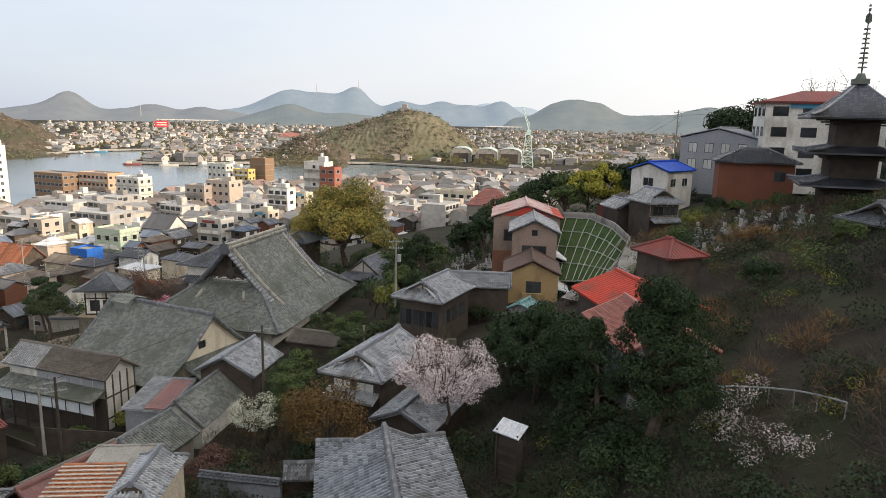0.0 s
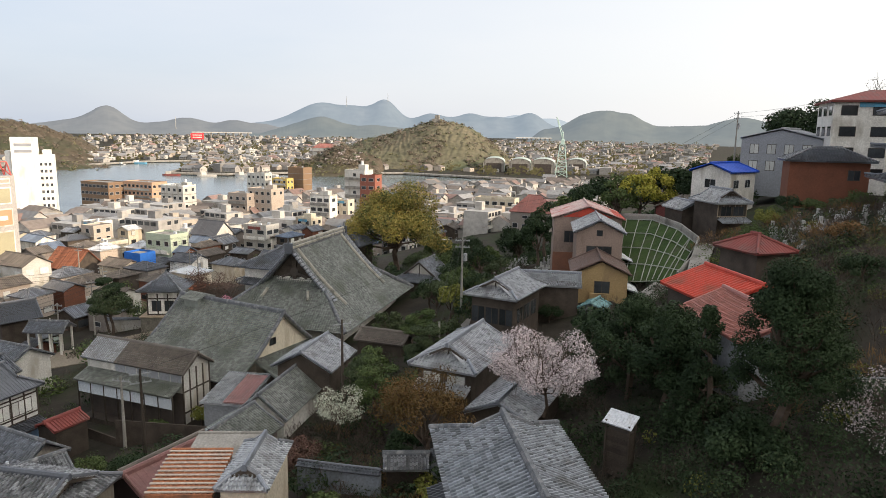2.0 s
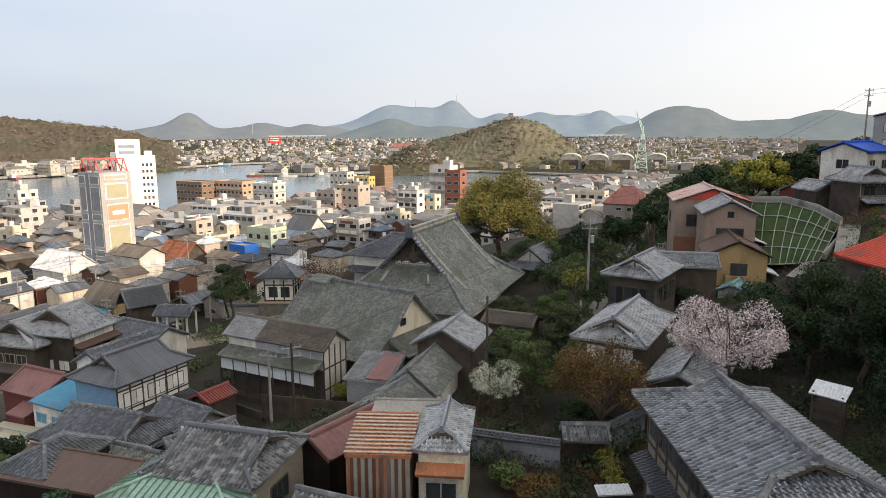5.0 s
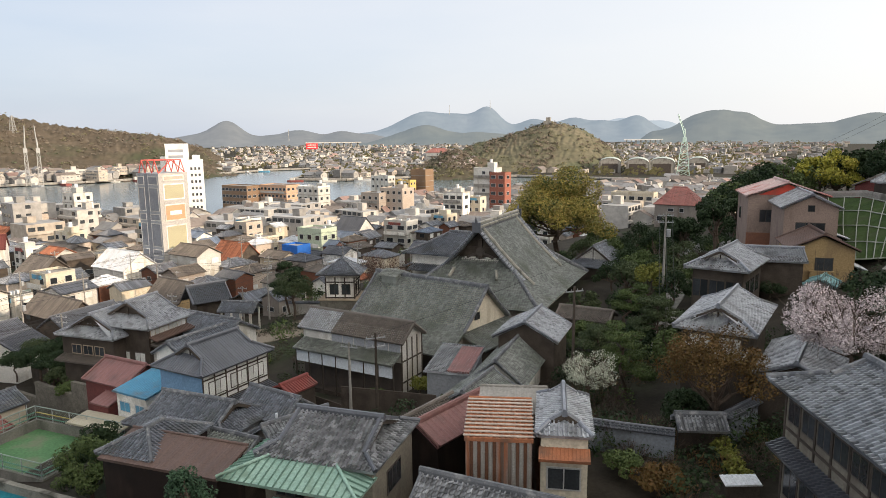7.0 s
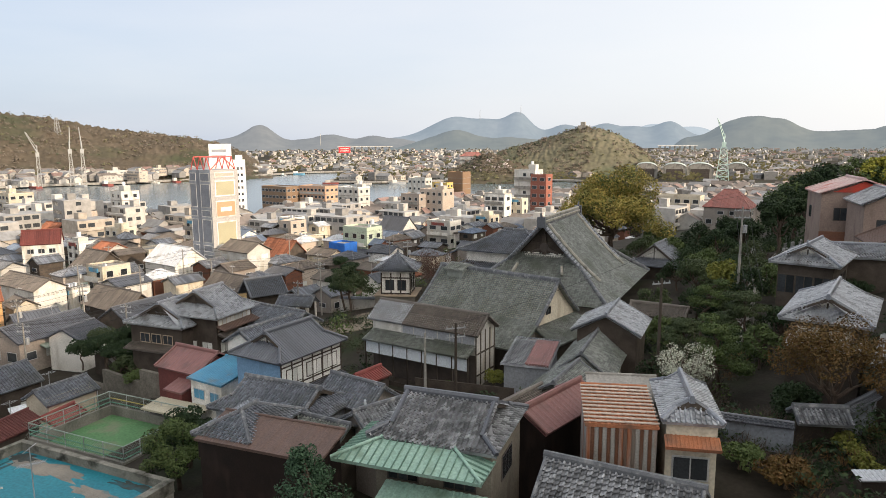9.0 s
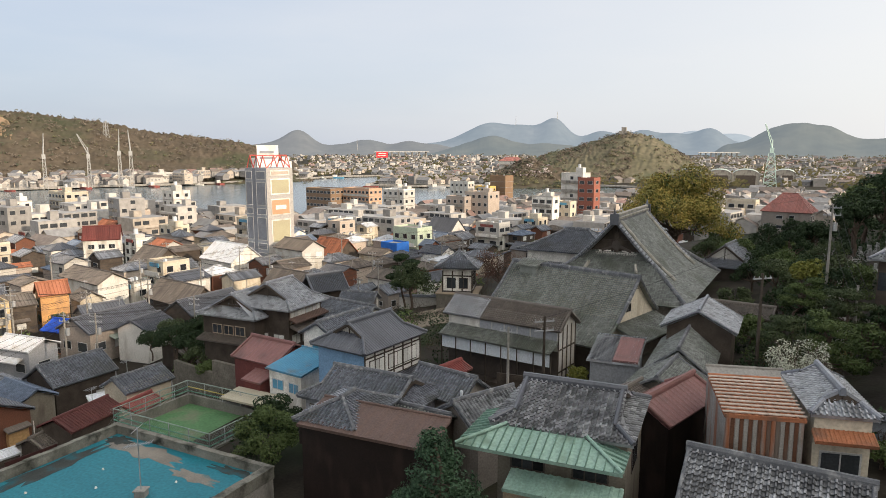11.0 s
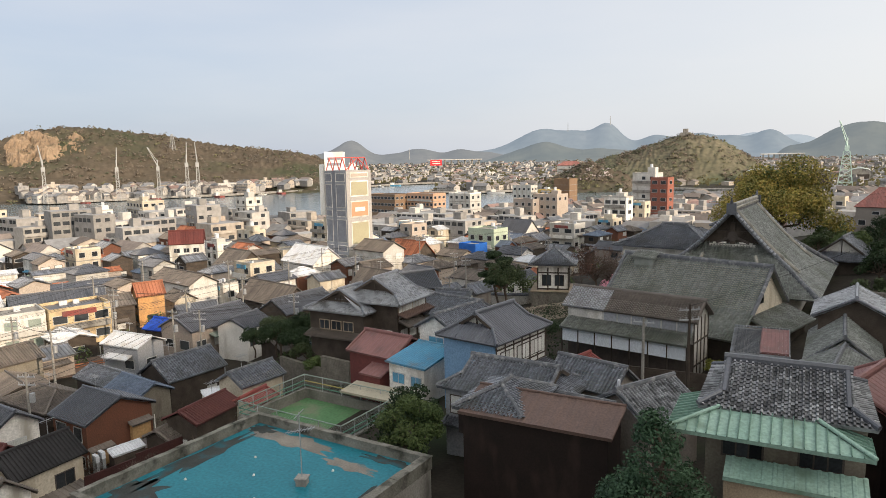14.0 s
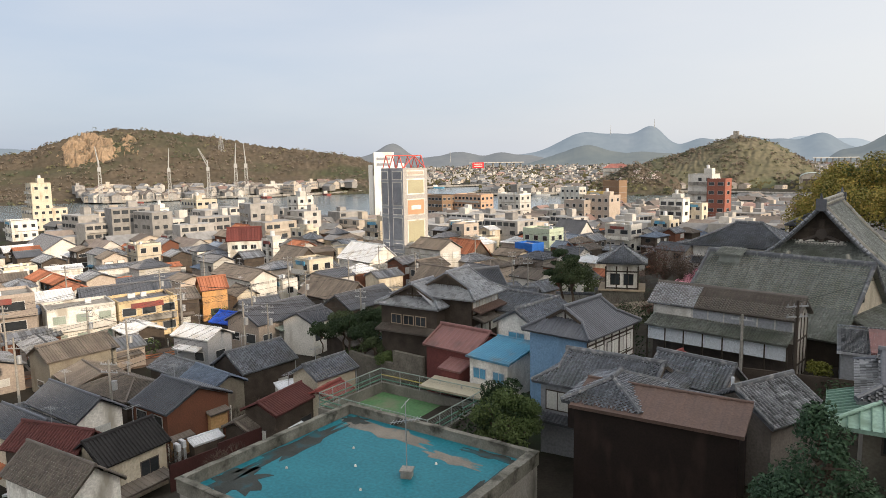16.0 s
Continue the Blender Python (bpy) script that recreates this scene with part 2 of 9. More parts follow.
SHUTTER = mat("white_shutter", (0.62, 0.66, 0.70), (0.55, 0.59, 0.63), 0.6, 0.8, 0.05, rnd=0.08)
REDDISH = mat("red_oxide_boards", (0.145, 0.046, 0.042), (0.115, 0.04, 0.037), 0.7, 0.6, 0.1)
BROWN_ROOF = mat("brown_sheet_roof", (0.13, 0.085, 0.07), (0.10, 0.07, 0.06), 0.5, 0.6, 0.1)
ORANGEBROWN = mat("orange_brown_wall", (0.20, 0.08, 0.05), (0.165, 0.07, 0.045), 0.8, 0.6, 0.1)
BRONZE = mat("old_bronze", (0.10, 0.12, 0.10), (0.15, 0.17, 0.15), 0.6, 1.5, 0.1, metal=0.3)
RAIL_GREEN = mat("green_rail_paint", (0.11, 0.24, 0.18), (0.09, 0.20, 0.15), 0.6, 1.0, 0)
WIRE_GREEN = mat("pale_green_wire", (0.26, 0.32, 0.28), (0.21, 0.26, 0.23), 0.6, 1.0, 0)
DAMP_CONCRETE = mat("damp_dark_concrete", (0.20, 0.19, 0.165), (0.14, 0.135, 0.12), 0.9, 0.5, 0.2, stain=((0.08, 0.085, 0.065), 0.5))
RAIL_YELLOW = mat("yellow_rail_paint", (0.42, 0.35, 0.11), (0.34, 0.29, 0.11), 0.6, 1.0, 0)
BEIGE_SHEET = mat("beige_sheet", (0.42, 0.38, 0.29), (0.36, 0.33, 0.25), 0.6, 0.7, 0.1)
PALE_OLIVE = mat("pale_olive_panel", (0.40, 0.37, 0.25), (0.35, 0.32, 0.22), 0.6, 0.4, 0.05)
ORANGE_PANEL = mat("orange_panel", (0.66, 0.30, 0.18), (0.60, 0.27, 0.16), 0.6, 0.4, 0.05)
RED_TRUSS = mat("red_truss_paint", (0.62, 0.12, 0.10), (0.5, 0.1, 0.09), 0.6, 0.5, 0.0)
BEIGE = mat("beige_wall", (0.46, 0.39, 0.33), (0.40, 0.335, 0.28), 0.85, 0.3, 0.1, rnd=0.1)


def leafmat(name, c1, c2, hue=0.012, rnd=0.2):
    m = mat(name, c1, c2, 0.65, 0.25, 0.0, rnd=rnd, island=True, hue=hue, spec=0.12)
    b = m.node_tree.nodes["Principled BSDF"]
    b.inputs["Subsurface Weight"].default_value = 0.0
    return m


LEAF = leafmat("leaf_deep_green", (0.018, 0.032, 0.015), (0.042, 0.064, 0.028))
LEAF_MID = leafmat("leaf_green", (0.058, 0.084, 0.03), (0.105, 0.138, 0.05))
LEAF_PINE = leafmat("leaf_pine", (0.045, 0.062, 0.03), (0.082, 0.102, 0.047))
LEAF_GOLD = leafmat("leaf_camphor_gold", (0.135, 0.135, 0.042), (0.40, 0.315, 0.075), 0.025, 0.4)
LEAF_RUST = leafmat("leaf_rust_bud", (0.09, 0.057, 0.021), (0.14, 0.085, 0.03), 0.015)
LEAF_BUD = leafmat("leaf_red_twig", (0.095, 0.056, 0.047), (0.15, 0.088, 0.064), 0.01)
LEAF_YELLOW = leafmat("leaf_yellow_green", (0.257, 0.257, 0.041), (0.351, 0.311, 0.054))
BLOSSOM = leafmat("cherry_blossom", (0.52, 0.45, 0.455), (0.68, 0.60, 0.595), 0.0, 0.35)
BLOSSOM_PINK = leafmat("pink_blossom", (0.60, 0.26, 0.34), (0.70, 0.36, 0.42), 0.0, 0.25)
BLOSSOM_WHITE = leafmat("white_magnolia_blossom", (0.50, 0.52, 0.42), (0.58, 0.59, 0.47), 0.0, 0.3)
LEAF_FIR = leafmat("leaf_fir_blue_green", (0.028, 0.056, 0.034), (0.062, 0.108, 0.058))
LEAF_RUST_DULL = leafmat("leaf_rust_dull", (0.162, 0.095, 0.041), (0.216, 0.135, 0.061), 0.015)
LEAF_YELLOW_DULL = leafmat("leaf_yellow_weed", (0.14, 0.15, 0.035), (0.19, 0.19, 0.045))
BLUE_WHITE = mat("bluish_white_plaster", (0.225, 0.245, 0.28), (0.185, 0.205, 0.24), 0.85, 0.5, 0.1, stain=((0.12, 0.125, 0.13), 0.6))
STONE_WALL = mat("rough_stone_wall", (0.12, 0.11, 0.09), (0.18, 0.165, 0.14), 0.95, 1.4, 0.8, grain=4)
TWIG = leafmat("bare_twigs", (0.056, 0.043, 0.035), (0.105, 0.08, 0.064), 0.012)


# ---------- mesh helpers ----------
class MB:
    """A mesh in the making: lists of corners and faces."""

    def __init__(self):
        self.v, self.f, self.m = [], [], []

    def quad(self, a, b, c, d, m=0):
        i = len(self.v)
        self.v += [tuple(a), tuple(b), tuple(c), tuple(d)]
        self.f.append((i, i + 1, i + 2, i + 3))
        self.m.append(m)

    def tri(self, a, b, c, m=0):
        i = len(self.v)
        self.v += [tuple(a), tuple(b), tuple(c)]
        self.f.append((i, i + 1, i + 2))
        self.m.append(m)

    def box(self, x0, y0, z0, x1, y1, z1, m=0):
        i = len(self.v)
        self.v += [(x0, y0, z0), (x1, y0, z0), (x1, y1, z0), (x0, y1, z0), (x0, y0, z1), (x1, y0, z1), (x1, y1, z1), (x0, y1, z1)]
        for f in ((3, 2, 1, 0), (4, 5, 6, 7), (0, 1, 5, 4), (1, 2, 6, 5), (2, 3, 7, 6), (3, 0, 4, 7)):
            self.f.append(tuple(i + k for k in f))
            self.m.append(m)

    def prism(self, ring, z0, z1, m=0):
        """A closed upright prism over a ring of (x, y), counter-clockwise."""
        i, n = len(self.v), len(ring)
        self.v += [(x, y, z0) for x, y in ring] + [(x, y, z1) for x, y in ring]
        for k in range(n):
            j = (k + 1) % n
            self.f.append((i + k, i + j, i + n + j, i + n + k))
            self.m.append(m)
        self.f += [tuple(i + n + k for k in range(n)), tuple(i + k for k in reversed(range(n)))]
        self.m += [m, m]

    def bar(self, p, q, w=0.2, h=0.2, m=0, q_scale=1.0):
        """A six-sided bar with a rounded back from p to q."""
        p, q = Vector(p), Vector(q)
        d = (q - p).normalized()
        side = d.cross(Vector((0, 0, 1)))
        side = side.normalized() if side.length > 1e-3 else Vector((1, 0, 0))
        up = side.cross(d)
        prof = [(-0.5, -0.3), (0.5, -0.3), (0.5, 0.35), (0.25, 0.7), (-0.25, 0.7), (-0.5, 0.35)]
        i = len(self.v)
        for c, k in ((p, 1.0), (q, q_scale)):
            self.v += [tuple(c + side * (a * w * k) + up * (b * h * k)) for a, b in prof]
        for k in range(6):
            j = (k + 1) % 6
            self.f.append((i + k, i + 6 + k, i + 6 + j, i + j))
            self.m.append(m)
        self.f += [tuple(i + k for k in range(6)), tuple(i + 6 + k for k in reversed(range(6)))]
        self.m += [m, m]

    def tube(self, p, q, r0, r1, n=7, m=0):
        p, q = Vector(p), Vector(q)
        d = (q - p).normalized()
        s = d.orthogonal().normalized()
        t = d.cross(s)
        i = len(self.v)
        for c, r in ((p, r0), (q, r1)):
            self.v += [tuple(c + (s * math.cos(2 * math.pi * k / n) + t * math.sin(2 * math.pi * k / n)) * r) for k in range(n)]
        for k in range(n):
            j = (k + 1) % n
            self.f.append((i + k, i + j, i + n + j, i + n + k))
            self.m.append(m)
        self.f += [tuple(i + k for k in reversed(range(n))), tuple(i + n + k for k in range(n))]
        self.m += [m, m]

    def line(self, pts, r, n=5, m=0):
        """One unbroken tube along a row of points."""
        P = [Vector(p) for p in pts]
        i = len(self.v)
        for k, p in enumerate(P):
            d = (P[min(k + 1, len(P) - 1)] - P[max(k - 1, 0)]).normalized()
            s = d.cross(Vector((0, 0, 1)))
            s = s.normalized() if s.length > 1e-3 else Vector((1, 0, 0))
            t = s.cross(d)
            self.v += [tuple(p + (s * math.cos(2 * math.pi * a / n) + t * math.sin(2 * math.pi * a / n)) * r) for a in range(n)]
        for k in range(len(P) - 1):
            for a in range(n):
                b = (a + 1) % n
                self.f.append((i + k * n + a, i + k * n + b, i + (k + 1) * n + b, i + (k + 1) * n + a))
                self.m.append(m)

    def slope(self, A, B, up, smax=None, col=0.3, row=0.26, wave=0.075, step=0.068, sag=0.0, thick=0.14, m=0, rows=True):
        """A tiled roof slope over the eave A-B; up runs from the eave to the ridge; smax(u) is how far up it reaches at u along the eave."""
        A, B, up = Vector(A), Vector(B), Vector(up)
        E = (B - A).length
        eu = (B - A) / E
        S = up.length
        nrm = eu.cross(up).normalized()
        smax = smax or (lambda u: 1.0)
        n = max(2, int(round(E / col)))
        c = E / n

        def at(u, s, h):
            return A + eu * u + up * s + Vector((0, 0, -sag * 4 * s * (1 - s) * (1.25 - 0.5 * s))) + nrm * h

        prof = ((0.0, 0.0), (0.5, 0.0), (0.62, wave), (0.9, wave), (1.0, 0.0)) if wave else ((0.0, 0.0), (1.0, 0.0))
        total = max(1, int(round(S / row))) if rows else (6 if sag else 1)
        lift = step if rows else 0.0
        w = len(prof)
        for k in range(n):
            tops = [min(1.0, max(0.0, smax(min(max((k + u) * c, 1e-4), E - 1e-4)))) for u, _ in prof]
            if max(tops) - min(tops) > 0.3:
                tops = [min(1.0, max(0.0, smax((k + 0.5) * c)))] * w
            for r in range(total):
                s0, s1 = r / total, (r + 1) / total
                if s0 >= max(tops) - 1e-3:
                    break
                i = len(self.v)
                for (u, h), q in zip(prof, tops):
                    self.v.append(tuple(at((k + u) * c, min(s0, q), h + (lift if s0 < q else 0.0))))
                for (u, h), q in zip(prof, tops):
                    self.v.append(tuple(at((k + u) * c, min(s1, q), h)))
                for j in range(w - 1):
                    if s0 < max(tops[j], tops[j + 1]) - 1e-4:
                        self.f.append((i + j, i + j + 1, i + w + j + 1, i + w + j))
                        self.m.append(m)
        # board under the tiles
        nb = max(4, int(E / 1.2))
        ns = 5 if sag else 1
        for k in range(nb):
            u0, u1 = E * k / nb, E * (k + 1) / nb
            a0, a1 = min(1, max(0, smax(u0 + 1e-3))), min(1, max(0, smax(u1 - 1e-3)))
            for r in range(ns):
                p = [at(u0, a0 * r / ns, -thick), at(u1, a1 * r / ns, -thick), at(u1, a1 * (r + 1) / ns, -thick), at(u0, a0 * (r + 1) / ns, -thick)]
                self.quad(p[3], p[2], p[1], p[0], m)
        for k in range(nb):
            u0, u1 = E * k / nb, E * (k + 1) / nb
            self.quad(at(u0, 0, -thick), at(u1, 0, -thick), at(u1, 0, step), at(u0, 0, step), m)


def mesh_of(mb, name, mats, smooth=False):
    me = bpy.data.meshes.new(name)
    me.from_pydata(mb.v, [], mb.f)
    for k in (mats if isinstance(mats, (list, tuple)) else [mats]):
        me.materials.append(k)
    if any(mb.m):
        me.polygons.foreach_set("material_index", mb.m)
    if smooth:
        me.polygons.foreach_set("use_smooth", [True] * len(me.polygons))
    me.update()
    return me


def part(name, mb, mats, parent, label="", smooth=False, kind=""):
    ob = new(name, mesh_of(mb, name, mats, smooth))
    ob.parent = parent
    return tagged(ob, label, kind=kind)


def thing(name, label, category, x=0, y=0, z=0, yaw=0.0, group="", kind=""):
    ob = new(name)
    ob.empty_display_size = 0.5
    ob.matrix_world = pose(x, y, z, 0, 0, yaw)
    return tagged(ob, label, category, group, kind)


def solo(name, mb, mats, label, category, m=None, group="", kind="", smooth=False):
    ob = new(name, mesh_of(mb, name, mats, smooth))
    if m is not None:
        ob.matrix_world = m
    return tagged(ob, label, category, group, kind)


def clamp(v, a=0.0, b=1.0):
    return a if v < a else b if v > b else v


def ease(a, b, v):
    t = clamp((v - a) / (b - a))
    return t * t * (3 - 2 * t)


def ramp(v, *knots):
    """Piecewise-linear height over (place, height) pairs."""
    if v <= knots[0][0]:
        return knots[0][1]
    for (a, p), (b, q) in zip(knots, knots[1:]):
        if v <= b:
            return p + (q - p) * (v - a) / (b - a)
    return knots[-1][1]


# ---------- ground ----------
SEA = -2.0
CHANNEL = [(-1500, -60), (-900, 40), (-600, 130), (-295, 208), (-226, 236), (-184, 300), (-150, 366), (-106, 440), (-20, 512), (160, 525),
           (160, 556), (-20, 550), (-150, 590), (-230, 560), (-280, 512), (-330, 506), (-375, 640), (-420, 700), (-452, 660), (-466, 520),
           (-490, 440), (-520, 400), (-560, 310), (-800, 330), (-1500, 250)]


def in_channel(x, y):
    inside, j = False, len(CHANNEL) - 1
    for i in range(len(CHANNEL)):
        xi, yi = CHANNEL[i]
        xj, yj = CHANNEL[j]
        if (yi > y) != (yj > y) and x < (xj - xi) * (y - yi) / (yj - yi) + xi:
            inside = not inside
        j = i
    return inside


def ground_z(x, y):
    """Height of the land: a flat harbour town, a terraced hillside that climbs to +x, and the hill behind the cable."""
    xe = x - 0.45 * max(0.0, y - 125)
    z = ramp(xe, (-125, 0.0), (-95, -0.2), (-85, 0.6), (-80, 3.4), (-62, 6.6), (-46, 7.6), (-34, 10.0), (-22, 12.0), (-9, 15.5), (0, 18.0), (6, 21.5), (14, 24.0), (22, 28.0), (40, 31.0), (70, 36.0), (160, 40.0))
    if y < 130:
        z -= 2.5 * ease(85, 125, y) * ease(-30, 0, x)
    else:
        z -= 2.5 * ease(210, 130, y) * ease(-30, 0, x)
    near = max(ease(95, 40, y), ease(0.54, 0.85, x / max(y, 1.0)) * ease(200, 135, y))
    z += near * ramp(x, (24, 0.0), (60, 24.0), (110, 43.0), (200, 74.0), (400, 105.0))
    # cutting below the lane, shored up by a lattice
    if 0 < x < 15 and 76 < y < 116:
        z = min(z, 0.4587 * x + 0.258 * y - 5.6 + 4.0 * ease(11.5, 15, x) + 3.0 * ease(3, 0, x))
    # levelled garden below the white wall
    if z < 14.6:
        z += (14.6 - z) * ease(-24, -21.5, x) * ease(-10, -12, x) * ease(30, 32.5, y) * ease(43, 39.5, y)
    # open cut below the cable
    z -= 5.0 * ease(26, 8, y) * ease(-60, -30, x) * ease(40, 10, x)
    return z


def land_z(x, y):
    return SEA - 3.0 if in_channel(x, y) else ground_z(x, y) + (0.35 * noise.noise(Vector((x * 0.12, y * 0.12, 0))) if x > -60 and y < 140 else 0.0)


def grid_axis(*spans):
    out = []
    for a, b, s in spans:
        n = int(round((b - a) / s))
        out += [a + (b - a) * k / n for k in range(n)]
    return out + [spans[-1][1]]


GX = grid_axis((-4600, -1600, 300), (-1600, -600, 100), (-600, -130, 9), (-130, 60, 2.0), (60, 160, 6), (160, 600, 40), (600, 4600, 250))
GY = grid_axis((-600, -100, 50), (-100, 0, 8), (0, 130, 2.0), (130, 260, 5), (260, 720, 9), (720, 1500, 60), (1500, 4700, 200))
gm = MB()
for gy in GY:
    gm.v += [(gx, gy, land_z(gx, gy)) for gx in GX]
NX = len(GX)
for j in range(len(GY) - 1):
    gm.f += [(j * NX + i, j * NX + i + 1, (j + 1) * NX + i + 1, (j + 1) * NX + i) for i in range(NX - 1)]
gm.m = [0] * len(gm.f)
SOIL = mat("hillside_soil", (0.02, 0.0175, 0.013), (0.045, 0.038, 0.029), 0.95, 0.3, 0.6, grain=14, stain=((0.03, 0.042, 0.016), 0.09, (1, 1, 1)))
ground = solo("ground", gm, SOIL, "dark earth and weeds of a terraced hillside falling to a town", "ground", kind="structure", smooth=True)

wm = MB()
wm.quad((-4600, -400, SEA), (600, -400, SEA), (600, 1100, SEA), (-4600, 1100, SEA))
WATER = mat("harbour_water", (0.10, 0.135, 0.15), (0.13, 0.165, 0.18), 0.18, 0.03, 0.35, grain=12, spec=0.6)
solo("water", wm, WATER, "calm grey-blue water of the harbour channel", "water", kind="structure")


# ---------- houses ----------
def window(parent, o, ax, nrm, u, z, w, h, frame=FRAME, pane=GLASS, bars=1, sill=False):
    """A window on a wall whose middle line starts at o, runs along ax and faces nrm."""
    o, ax, nrm = Vector(o), Vector(ax), Vector(nrm)
    up = Vector((0, 0, 1))
    c = o + ax * u + up * z

    def slab(mb, u0, u1, z0, z1, d0, d1):
        p = [c + ax * a + up * b + nrm * d for d in (d0, d1) for a, b in ((u0, z0), (u1, z0), (u1, z1), (u0, z1))]
        i = len(mb.v)
        mb.v += [tuple(k) for k in p]
        mb.f += [tuple(i + k for k in f) for f in ((4, 5, 6, 7), (0, 1, 5, 4), (1, 2, 6, 5), (2, 3, 7, 6), (3, 0, 4, 7))]
        mb.m += [0] * 5

    fr = MB()
    t = min(0.09, w * 0.08)
    slab(fr, -w / 2 - t, w / 2 + t, -h / 2 - t, h / 2 + t, -0.05, 0.045)
    fo = part("window", fr, frame, parent)
    for k in range(bars + 1):
        gl = MB()
        a, b = -w / 2 + w * k / (bars + 1), -w / 2 + w * (k + 1) / (bars + 1)
        slab(gl, a + (t / 2.5 if k else 0), b - (t / 2.5 if k < bars else 0), -h / 2, h / 2, 0.04, 0.055)
        part("pane", gl, pane, fo)
    if sill:
        sl = MB()
        slab(sl, -w / 2 - t, w / 2 + t, -h / 2 - t - 0.05, -h / 2 - t, -0.05, 0.13)
        part("sill", sl, frame, fo)
    return fo


def faces_of(bx, by):
    """Middle lines of the four walls of a body with half sizes bx, by: origin, axis, normal."""
    return {"f": ((0, -by, 0), (1, 0, 0), (0, -1, 0), bx), "b": ((0, by, 0), (-1, 0, 0), (0, 1, 0), bx),
            "l": ((-bx, 0, 0), (0, -1, 0), (-1, 0, 0), by), "r": ((bx, 0, 0), (0, 1, 0), (1, 0, 0), by)}


PALE_TEAL = mat("pale_teal_sheet", (0.16, 0.30, 0.31), (0.22, 0.36, 0.36), 0.6, 0.6, 0.1)
RIDGE_GREY = mat("dark_ridge_tile", (0.085, 0.09, 0.10), (0.15, 0.155, 0.165), 0.5, 1.6, 0.4, stain=((0.26, 0.26, 0.26), 2.2, (1, 1, 1)))
RIDGES = {"roof_tile_grey": RIDGE_GREY, "roof_tile_blue_silver": RIDGE_GREY, "roof_tile_weathered": RIDGE_GREY, "roof_tile_patched": RIDGE_GREY, "roof_tile_silver": TILE}


